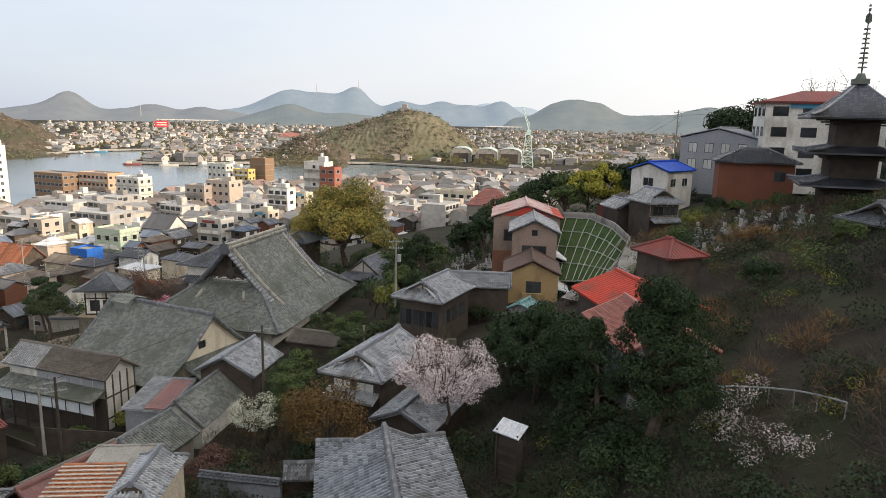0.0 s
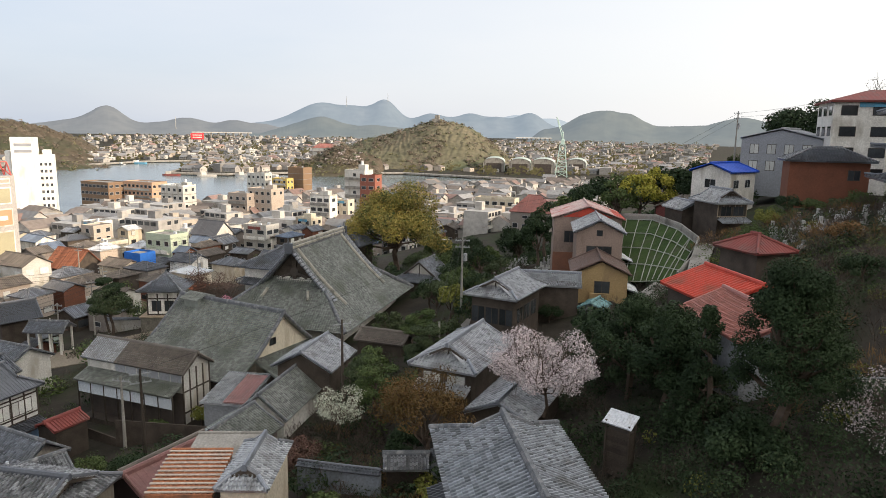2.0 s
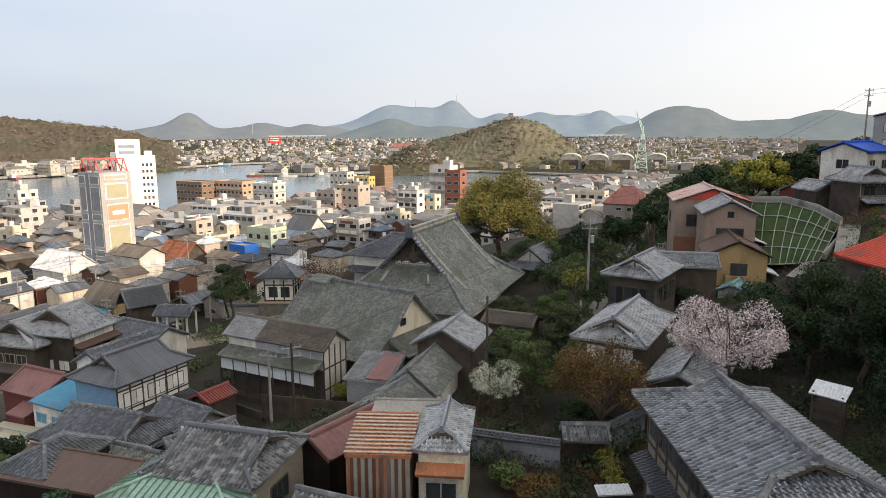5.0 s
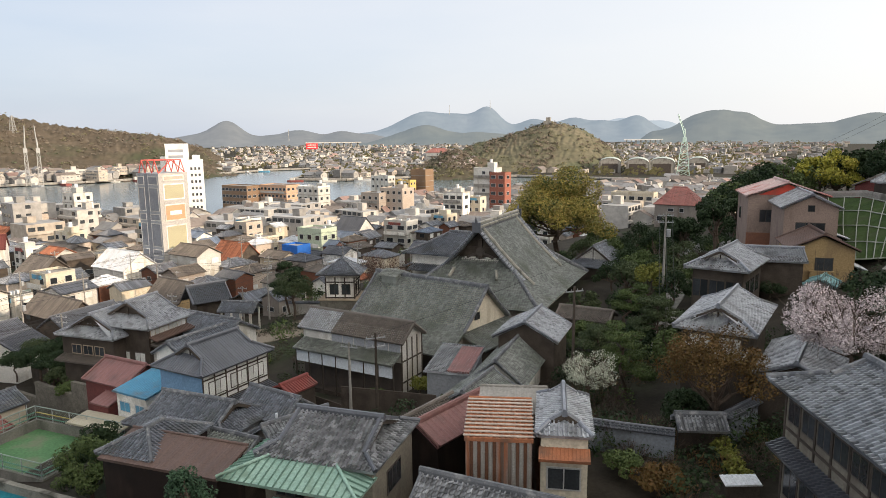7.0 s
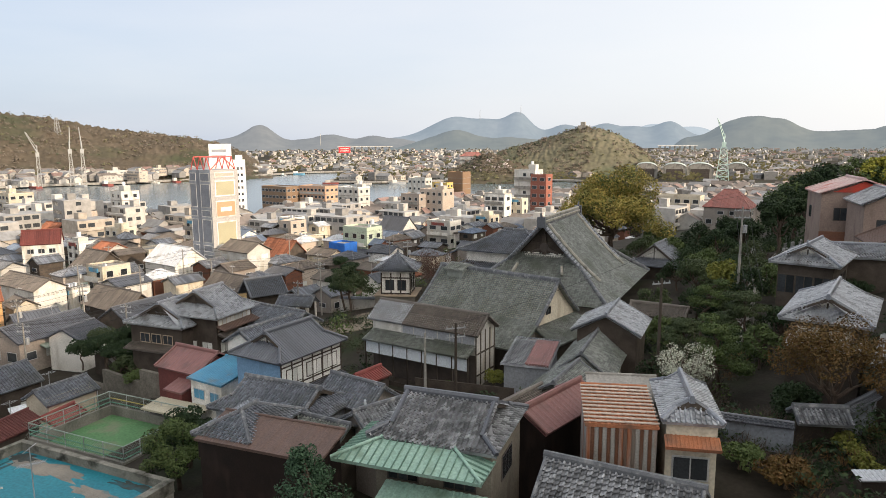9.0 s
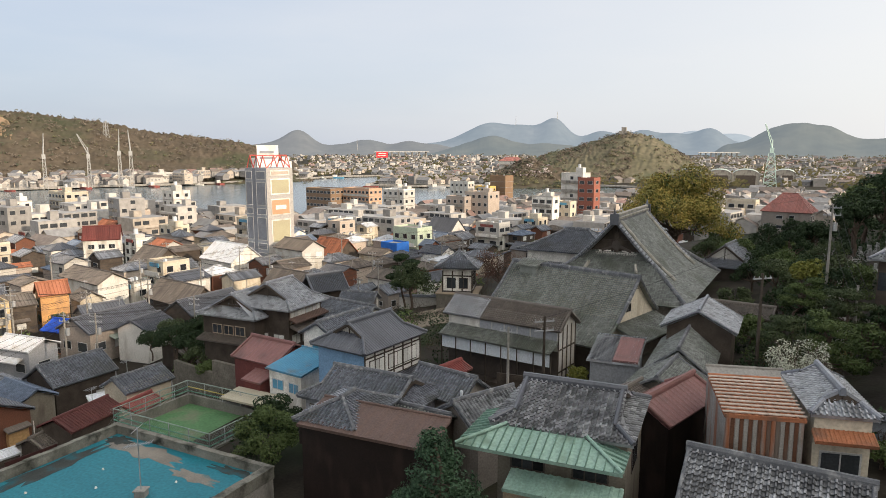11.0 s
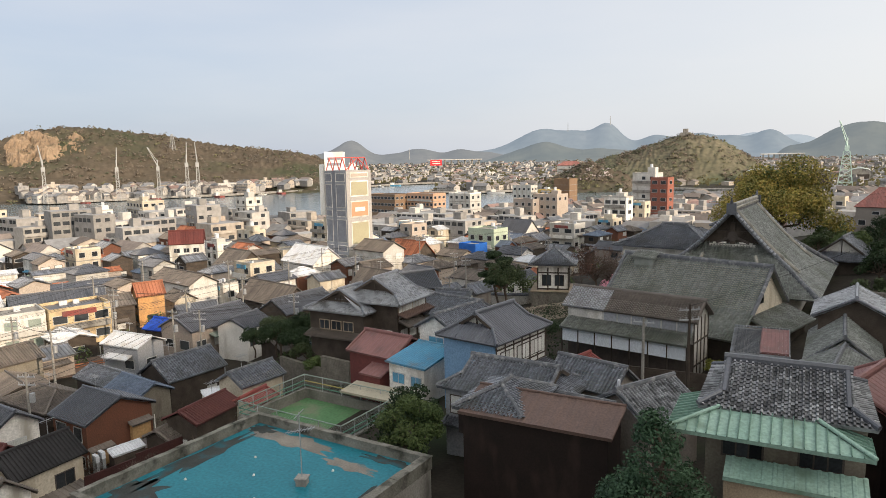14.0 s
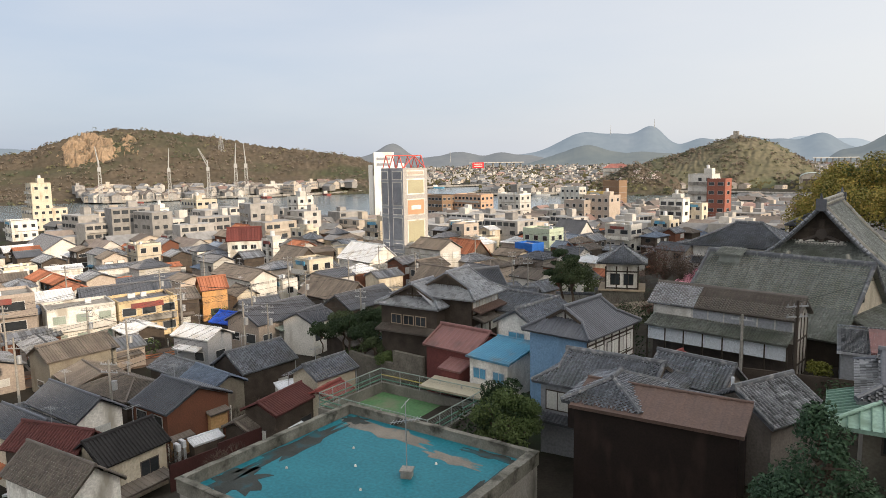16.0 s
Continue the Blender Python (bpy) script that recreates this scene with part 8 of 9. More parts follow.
PAVE = mat("pale_trodden_earth", (0.26, 0.22, 0.17), (0.20, 0.17, 0.13), 0.95, 0.3, 0.3)
RAILBED = mat("rusty_ballast", (0.13, 0.09, 0.07), (0.18, 0.13, 0.10), 0.95, 0.6, 0.5)


def ribbon(name, label, cat, pts, w, matl, lift=0.08, kind="structure", z=None):
    mb = MB()
    P = []
    for (x0, y0), (x1, y1) in zip(pts, pts[1:]):
        n = max(1, int(math.hypot(x1 - x0, y1 - y0) / 3))
        P += [(x0 + (x1 - x0) * k / n, y0 + (y1 - y0) * k / n) for k in range(n)]
    P.append(pts[-1])
    rows_ = []
    for k, (x, y) in enumerate(P):
        a, b = P[max(0, k - 1)], P[min(len(P) - 1, k + 1)]
        d = math.hypot(b[0] - a[0], b[1] - a[1]) or 1
        nx, ny = -(b[1] - a[1]) / d * w / 2, (b[0] - a[0]) / d * w / 2
        zz = z if z is not None else max(ground_z(x + nx * s, y + ny * s) for s in (-1, 0, 1)) + lift
        rows_.append(((x - nx, y - ny, zz), (x + nx, y + ny, zz)))
    for (a, b), (c, d) in zip(rows_, rows_[1:]):
        mb.quad(a, c, d, b)
        mb.quad((a[0], a[1], a[2] - 0.6), (c[0], c[1], c[2] - 0.6), c, a)
        mb.quad(b, d, (d[0], d[1], d[2] - 0.6), (b[0], b[1], b[2] - 0.6))
    return solo(name, mb, matl, label, cat, kind=kind)


ribbon("road_railway", "railway line on rusty ballast through the town", "railway", [(-150, -20), (-128, 44), (-112, 80), (-98, 112), (-82, 150), (-62, 200)], 8, RAILBED, 0.15)
ribbon("pavement_forecourt", "pale trodden earth of the temple forecourt", "forecourt", [(-86, 80), (-72, 83), (-60, 90)], 9, PAVE, 0.1)
ribbon("pavement_lane", "grey concrete lane curving past the green slope", "lane", [(4, 72), (10.5, 81.5), (13.4, 90.5), (12.2, 97.5), (9.4, 104.8), (4.6, 111), (3, 125), (2, 140)], 2.2, CONCRETE, 0.15)
ribbon("pavement_path", "narrow lane beside the graves", "lane", [(-17, 64), (-16.5, 80), (-14, 96), (-9, 122)], 1.8, CONCRETE, 0.12)
for a_ in (0.0, 1.435):
    m_ = MB()
    pts = [(-150, -20), (-128, 44), (-112, 80), (-98, 112), (-82, 150), (-62, 200)]
    for (x0, y0), (x1, y1) in zip(pts, pts[1:]):
        m_.bar((x0 - 0.7 + a_, y0, ground_z(x0, y0) + 0.3), (x1 - 0.7 + a_, y1, ground_z(x1, y1) + 0.3), 0.08, 0.16)
    solo("rail", m_, RUST, "rusty steel rail on the ballast", "rail")
# long white railway fence
m_ = MB()
for k in range(60):
    x, y = -137 + 38 * k / 60, 40 + 76 * k / 60
    m_.box(x - 0.06, y - 0.06, ground_z(x, y), x + 0.06, y + 0.06, ground_z(x, y) + 1.2)
fn = solo("trackside_fence", m_, PLASTER, "white trackside fence with many posts", "fence", kind="stuff")

# green slope held by a concrete lattice
gs = thing("lattice_slope", "green bank held by a white concrete lattice", "embankment", 0, 0, 0, kind="structure")
GRASS = mat("bank_grass", (0.028, 0.05, 0.016), (0.055, 0.088, 0.026), 0.95, 0.4, 0.6, grain=12, stain=((0.05, 0.06, 0.03), 0.4, (1, 1, 1)))
TOP = [Vector((3.2, 109.0, 24.7)), Vector((8.1, 103.5, 25.4)), Vector((10.8, 97.0, 25.0)), Vector((12.2, 90.8, 24.1))]
FOOT = [Vector((2.4, 88.6, 19.0)), Vector((5.0, 86.2, 19.6)), Vector((6.8, 84.8, 20.1)), Vector((8.6, 83.6, 20.6))]


def bank(u, v, h=0.0):
    k = min(2, int(u * 3))
    f = u * 3 - k
    a, b = FOOT[k].lerp(FOOT[k + 1], f), TOP[k].lerp(TOP[k + 1], f)
    return a.lerp(b, v) + Vector((-0.4, -0.23, 0.9)) * h


m_ = MB()
for i in range(30):
    for j in range(20):
        def rough_(a, b):
            return bank(a / 30, b / 20, 0.10 * noise.noise(Vector((a * 0.9, b * 0.9, 2.0))))
        m_.quad(rough_(i, j), rough_(i + 1, j), rough_(i + 1, j + 1), rough_(i, j + 1))
part("turf", m_, GRASS, gs)
LATTICE = mat("pale_lattice_concrete", (0.33, 0.34, 0.30), (0.22, 0.24, 0.2), 0.9, 0.8, 0.2)
for k in range(10):
    m_ = MB()
    a = k / 9
    pts = [bank(a + (0.10 * q if a < 0.9 else 0) * 1.0, q, 0.12) for q in (0, 0.25, 0.5, 0.75, 1.0)] if a < 0.88 else [bank(a, q, 0.12) for q in (0, 0.25, 0.5, 0.75, 1.0)]
    for p, q in zip(pts, pts[1:]):
        m_.bar(p, q, 0.11, 0.12)
    part("beam", m_, LATTICE, gs)
for k in range(5):
    m_ = MB()
    pts = [bank(q / 9, k / 4, 0.12) for q in range(10)]
    for p, q in zip(pts, pts[1:]):
        m_.bar(p, q, 0.13, 0.12)
    part("beam", m_, LATTICE, gs)
# low wall of the lane along the top of the bank
m_ = MB()
pts = [p + Vector((0.25, 0.3, 0.35)) for p in TOP] + [Vector((11.0, 86.5, 22.6)), Vector((9.0, 83.6, 21.2))]
for p, q in zip(pts, pts[1:]):
    m_.bar(p, q, 0.35, 0.9)
part("lane_kerb", m_, CONCRETE, gs, "pale concrete edge wall of the lane")

# white garden wall with tiled coping and its gate
def garden_wall(label, pts, h, th, wallmat, cap, level=None):
    w = thing("garden_wall", label, "wall", 0, 0, 0)
    for (x0, y0), (x1, y1) in zip(pts, pts[1:]):
        z = min(ground_z(x0, y0), ground_z(x1, y1)) - 0.3
        top = level or max(ground_z(x0, y0), ground_z(x1, y1)) + h
        m = MB()
        d = Vector((x1 - x0, y1 - y0, 0)).normalized()
        n = Vector((-d.y, d.x, 0)) * th / 2
        a, b = Vector((x0, y0, 0)), Vector((x1, y1, 0))
        m.prism([tuple((p)[:2]) for p in (a - n, b - n, b + n, a + n)], z, top)
        part("wall_panel", m, wallmat, w)
        if cap:
            m = MB()
            n = n.normalized() * (th / 2 + 0.25)
            t = Vector((0, 0, top))
            m.slope(a - n + t, b - n + t, n + Vector((0, 0, 0.22)), col=0.27, rows=True, thick=0.06)
            m.slope(b + n + t, a + n + t, -n + Vector((0, 0, 0.22)), col=0.27, rows=True, thick=0.06)
            m.bar(a + t + Vector((0, 0, 0.25)), b + t + Vector((0, 0, 0.25)), 0.2, 0.16)
            part("coping", m, cap, w)
    return w


garden_wall("white plastered garden wall with tiled coping", [(-21.4, 38.6), (-18.6, 38.5), (-15.7, 38.5)], 2.0, 0.3, BLUE_WHITE, TILE_DARK, 16.3)
garden_wall("upper garden wall with blue-grey coping", [(-12.9, 40.4), (-11.0, 43.4), (-9.4, 46.0)], 1.6, 0.3, BLUE_WHITE, TILE_DARK, 16.9)
garden_wall("dark timber garden fence below the white house", [(-51.5, 55.2), (-46.2, 53.4), (-36.6, 54.0)], 0.9, 0.12, WOOD, None)
garden_wall("grey stone retaining wall above the railway houses", [(-97, 57.8), (-90.0, 56.4), (-82, 54.6), (-77.5, 54.0)], 2.6, 0.5, STONE_WALL, None)
garden_wall("white temple wall with tiled coping", [(-79.5, 96.5), (-73.5, 98.5), (-69.0, 101.5)], 1.4, 0.3, PLASTER, TILE)
garden_wall("stone terrace wall below the veranda house", [(-15.8, 71.5), (-13.4, 69.0), (-8.0, 69.8)], 0.6, 0.5, STONE_WALL, None)
gt = house("small roofed garden gate with grey tiles", -14.3, 39.6, 14, 3.0, 2.0, 14.0, 16.6, 0.6, "gable", TILE_PATCH, WOOD, 0.3, col=0.25, name="garden_gate", cat="gate", body=False)
for sx in (-1, 1):
    m_ = MB()
    m_.box(sx * 1.15 - 0.12, -0.12, -0.6, sx * 1.15 + 0.12, 0.12, 2.5)
    part("post", m_, WOOD, gt)
m_ = MB()
m_.box(-1.05, -0.04, 0, 1.05, 0.04, 2.1)
part("door", m_, WOOD, gt)

# sheds on the bank
sd = thing("garden_shed", "small boarded shed under a pale sheet roof on the bank", "shed", -0.9, 38.8, ground_z(-0.9, 38.8) + 0.3, -32)
m_ = MB()
m_.slope((-0.95, -0.6, 3.05), (0.95, -0.6, 3.05), (0, 1.1, 0.55), rows=False, col=0.19, wave=0.03, thick=0.03)
part("roof", m_, WHITE_METAL, sd, kind="stuff")
for a, b in ((-0.75, -0.4), (0.75, -0.4), (-0.75, 0.4), (0.75, 0.4)):
    m_ = MB()
    m_.box(a - 0.05, b - 0.05, -0.5, a + 0.05, b + 0.05, 3.2)
    part("post", m_, WOOD, sd)
for k in range(7):
    m_ = MB()
    m_.box(-0.74, -0.3, 0.35 * k - 0.2, 0.74, -0.26, 0.35 * k + 0.1)
    part("board", m_, WOOD, sd)
m_ = MB()
m_.box(-0.74, -0.24, -0.3, 0.74, 0.42, 2.6)
part("body", m_, WOOD, sd)
for k, (x, y, a) in enumerate(((-12.3, 34.9, 20), (-1.5, 57.5, 60))):
    b_ = thing("lean_to", "low shelter under a pale blue sheet roof", "shelter", x, y, ground_z(x, y), a)
    m_ = MB()
    m_.slope((-1.0, -0.45, 1.0), (1.0, -0.45, 1.0), (0, 0.9, 0.2), rows=False, col=0.25, wave=0.03, thick=0.03)
    part("roof", m_, WHITE_METAL, b_, kind="stuff")
    m_ = MB()
    m_.box(-0.9, -0.35, -0.5, 0.9, 0.35, 0.95)
    part("body", m_, WOOD, b_)
# handrail along the slope
hr = thing("handrail", "pale steel handrail along the hillside path", "handrail", 0, 0, 0)
pts = [(11.4, 41.2), (12.8, 40.4), (14.0, 39.5), (14.9, 38.2), (15.6, 36.9), (16.3, 35.2)]
m_ = MB()
m_.line([(x0, y0, ground_z(x0, y0) + 0.95) for x0, y0 in pts], 0.05, 6)
part("rail", m_, STEEL, hr)
for x0, y0 in pts:
    m_ = MB()
    m_.tube((x0, y0, ground_z(x0, y0) - 0.3), (x0, y0, ground_z(x0, y0) + 0.95), 0.04, 0.04, 6)
    part("post", m_, STEEL, hr)

# graves
g0 = thing("gravestone", "grey stone grave pillar on stepped base", "gravestone", -14, 108, ground_z(-14, 108), 5, "hillside graves")
m_ = MB()
m_.box(-0.5, -0.5, -0.4, 0.5, 0.5, 0.25)
part("plinth", m_, STONE, g0)
m_ = MB()
m_.box(-0.32, -0.32, 0.25, 0.32, 0.32, 0.55)
part("base", m_, STONE, g0)
m_ = MB()
m_.box(-0.17, -0.17, 0.55, 0.17, 0.17, 1.4)
part("pillar", m_, STONE, g0)
_g = random.Random(4)
for i in range(9):
    for j in range(12):
        x, y = -17.5 + i * 1.25 + _g.uniform(-0.2, 0.2) + j * 0.35, 98 + j * 3.2 + _g.uniform(-0.5, 0.5)
        if _g.random() < 0.85 and free(x, y, 0.6) and abs(x + 16 - (y - 64) * 0.1) > 1.6:
            copy_thing(g0, pose(x, y, ground_z(x, y), 0, 0, _g.uniform(-8, 8)) @ Matrix.Diagonal((1, 1, _g.uniform(0.8, 1.35), 1)))
for i in range(9):
    for j in range(9):
        x, y = 16.5 + i * 1.7 + _g.uniform(-0.3, 0.3), 74 + j * 1.7 + _g.uniform(-0.3, 0.3)
        if _g.random() < 0.62 and free(x, y, 0.6):
            copy_thing(g0, pose(x, y, ground_z(x, y), 0, 0, _g.uniform(-8, 8)) @ Matrix.Diagonal((1, 1, _g.uniform(0.5, 0.95), 1)))


# utility poles and wires
def pole(x, y, h, yaw=0, tr=True, z=None, arms=2, matl=CONCRETE):
    z = ground_z(x, y) if z is None else z
    p = thing("utility_pole", "concrete utility pole with crossarms and wires", "utility pole", x, y, z, yaw, "utility poles")
    m = MB()
    m.tube((0, 0, -0.5), (0, 0, h), 0.17, 0.1, 8)
    part("pole", m, matl, p)
    for k in range(arms):
        m = MB()
        m.box(-0.9, -0.05, h - 0.5 - 0.8 * k, 0.9, 0.05, h - 0.4 - 0.8 * k)
        for u in (-0.8, -0.3, 0.3, 0.8):
            m.tube((u, 0, h - 0.4 - 0.8 * k), (u, 0, h - 0.22 - 0.8 * k), 0.05, 0.04, 5)
        part("crossarm", m, STEEL, p)
    if tr:
        m = MB()
        m.tube((0.38, 0.1, h - 3.0), (0.38, 0.1, h - 2.1), 0.26, 0.26, 10)
        part("transformer", m, STEEL, p)
    return Vector((x, y, z + h - 0.3))


def wire(a, b, sag=0.6, r=0.018, n=10):
    m = MB()
    pts = [a.lerp(b, k / n) - Vector((0, 0, 4 * sag * (k / n) * (1 - k / n))) for k in range(n + 1)]
    m.line(pts, r, 4)
    solo("overhead_wire", m, CABLE, "thin black overhead wire between poles", "wire")


hp = pole(24.3, 128.2, 12.8, 30, z=29.6)
p2 = pole(-17.2, 81.0, 9.0, 10, z=16.2)
p3 = pole(-16.6, 63.0, 6.0, 10, False, arms=0)
p4 = pole(-40.8, 50.0, 8.5, 40, False, matl=WOOD)
p5 = pole(-45.0, 53.0, 7.2, 0, False, arms=1)
p6 = pole(-113.0, 41.5, 9.5, 20)
p7 = pole(-124.0, 43.0, 9.5, 20)
p8 = pole(-106.0, 58.0, 9.0, 20)
p9 = pole(-99.0, 78.0, 9.0, 20)
p10 = pole(-118.0, 66.0, 9.5, 20)
p11 = pole(-130.0, 62.0, 9.5, 20)
p12 = pole(-104.0, 96.0, 9.5, 20)
p13 = pole(-120.0, 92.0, 10.0, 20)
p14 = pole(-43.4, 38.1, 5.6, 0, False, arms=0, z=8.6, matl=WHITE_METAL)
p15 = pole(-85.0, 92.0, 9.0, 0, False)
p16 = pole(-24.3, 56.0, 9.5, 40, False, arms=1, matl=WOOD)
for a, b in ((p6, p7), (p6, p8), (p8, p9), (p7, p11), (p11, p10), (p10, p8), (p10, p13), (p9, p12), (p12, p13), (p2, p3), (p9, p15), (p6, p10)):
    for o in (-0.7, 0.0, 0.7):
        wire(a + Vector((o, 0, 0)), b + Vector((o, 0, 0)))
wire(hp, Vector((46, 118, 47)), 0.8)
wire(hp + Vector((0.5, 0, -0.6)), Vector((46, 118, 45.5)), 0.8)
wire(hp, Vector((-20, 190, 18)), 3.0)
wire(hp + Vector((0, 0, -1)), Vector((-20, 190, 17)), 3.0)
wire(p2, Vector((-40.8, 50, 17)), 0.8)

# more poles and wires along the town streets
_p = random.Random(9)
for line in ([(-98, 30), (-104, 52), (-96, 66), (-91, 82), (-88, 104), (-80, 126)], [(-116, 30), (-122, 56), (-116, 76), (-110, 100), (-101, 124), (-94, 146)], [(-140, 40), (-141, 66), (-136, 92), (-128, 112), (-118, 138), (-104, 162)], [(-160, 60), (-157, 88), (-152, 114), (-142, 142)]):
    tops = [pole(x, y, _p.uniform(8.5, 11.0), _p.uniform(0, 60), _p.random() < 0.6) for x, y in line]
    for a, b in zip(tops, tops[1:]):
        for dz, dx in ((0, -0.7), (0, 0.7), (-0.8, 0.4), (-1.6, 0)):
            wire(a + Vector((dx, 0, dz)), b + Vector((dx, 0, dz)), _p.uniform(0.3, 0.8), 0.022)
# low sheds beside the flat-roofed building
house("long low shed with brown tiled roof", -86.4, 39.0, 96, 9.0, 3.4, 0.5, 3.2, 0.8, "gable", TILE_BROWN, WOOD, 0.3, col=0.27, name="shed", cat="shed")
house("small lean-to with white sheet roof", -88.6, 33.4, 80, 3.2, 1.2, 0.0, 2.2, 0.35, "shed", WHITE_METAL, WOOD, 0.1, rows=False, col=0.3, wave=0.04, name="shed", cat="shed")
house("shop wing with bright red sheet roof", -82.6, 44.0, 96, 4.2, 3.6, 1.0, 4.6, 0.7, "gable", RED_FADED, CREAM, 0.25, rows=False, col=0.3, wave=0.04, wins=[("f", -0.9, 2.2, 1.2, 1.0, FRAME, GLASS, 1), ("f", 0.9, 2.2, 1.2, 1.0, FRAME, GLASS, 1)])
for x_, y_, w_, c_ in ((-82.0, 38.4, 2.0, WHITE_METAL), (-81.2, 41.6, 2.2, VERDIGRIS_DULL), (-80.6, 44.6, 1.8, WHITE_METAL)):
    aw_ = thing("awning", "sheet awning on brackets over a back door", "awning", x_, y_, 2.9, 96)
    m_ = MB()
    m_.slope((-w_ / 2, -1.0, 0.0), (w_ / 2, -1.0, 0.0), (0, 1.0, 0.35), rows=False, col=0.2, wave=0.03, thick=0.03)
    part("sheet", m_, c_, aw_, kind="stuff")
    for u_ in (-w_ / 2 + 0.1, w_ / 2 - 0.1):
        m_ = MB()
        m_.tube((u_, 0.0, -0.5), (u_, -0.9, -0.02), 0.03, 0.03, 5)
        part("bracket", m_, STEEL, aw_)
house("narrow shed with white sheet awning", -90.2, 45.8, 70, 2.6, 1.8, 0.8, 3.4, 0.4, "shed", WHITE_METAL, PLASTER, 0.1, rows=False, col=0.3, wave=0.04, name="shed", cat="shed")
house("green-sheeted lean-to beside the lane", -88.6, 48.6, 70, 3.2, 2.0, 0.8, 3.0, 0.4, "shed", VERDIGRIS_DULL, WOOD, 0.1, rows=False, col=0.3, wave=0.04, name="shed", cat="shed")
garden_wall("dark maroon board fence beside the flat-roofed building", [(-84.6, 26.5), (-84.0, 31.0), (-83.4, 35.5)], 2.2, 0.12, MAROON_DARK, None)


# ---------- trees and plants ----------
def leaf_cloud(rng, centres, radii, per, size, flat=0.7, up=0.5, thin=False):
    """Small bent leaf sprays round the given centres; returns corners as an array."""
    out = []
    for c, r in zip(centres, radii):
        n = max(4, int(0.87 * per * (r[0] if isinstance(r, tuple) else r) ** 1.5))
        rr = np.array(r if isinstance(r, tuple) else (r, r, r * flat))
        d = rng.normal(size=(n, 3))
        d /= np.linalg.norm(d, axis=1)[:, None] + 1e-9
        p = np.array(c) + d * rr * (0.55 + 0.5 * rng.random((n, 1)) ** 0.6)
        nrm = d + np.array((0, 0, up)) + 0.7 * rng.normal(size=(n, 3))
        nrm /= np.linalg.norm(nrm, axis=1)[:, None]
        t = np.cross(nrm, rng.normal(size=(n, 3)))
        t /= np.linalg.norm(t, axis=1)[:, None] + 1e-9
        s = (size * (0.6 + 0.8 * rng.random((n, 1))))
        if thin:
            # upright twigs in place of leaves
            t = d * np.array((0.9, 0.9, 0.5)) + np.array((0, 0, 0.7)) + 0.45 * rng.normal(size=(n, 3))
            t /= np.linalg.norm(t, axis=1)[:, None]
            b = np.cross(t, rng.normal(size=(n, 3)))
            b /= np.linalg.norm(b, axis=1)[:, None] + 1e-9
            w = s * 0.17
            s = s * 3.4
            out.append(np.stack([p - t * s, p - b * w, p + t * s, p + b * w], 1))
            continue
        b = np.cross(nrm, t)
        q = np.stack([p - t * s, p - b * s * 0.55 + nrm * s * 0.12, p + t * s, p + b * s * 0.55 + nrm * s * 0.12], 1)
        out.append(q)
    return np.concatenate(out)


def quads_mesh(name, q, mats):
    me = bpy.data.meshes.new(name)
    n = len(q)
    me.from_pydata(q.reshape(-1, 3).tolist(), [], np.arange(n * 4).reshape(n, 4).tolist())
    for m in (mats if isinstance(mats, list) else [mats]):
        me.materials.append(m)
    return me


def limb(mb, p, q, r0, r1, rng, n=4):
    p, q = Vector(p), Vector(q)
    last, lr = p, r0
    for k in range(1, n + 1):
        t = k / n
        w = p.lerp(q, t) + Vector(rng.normal(size=3) * 0.06 * (q - p).length * (1 - t * 0.5)) * (k < n)
        r = r0 + (r1 - r0) * t
        mb.tube(last, w, lr, r, 6)
        last, lr = w, r


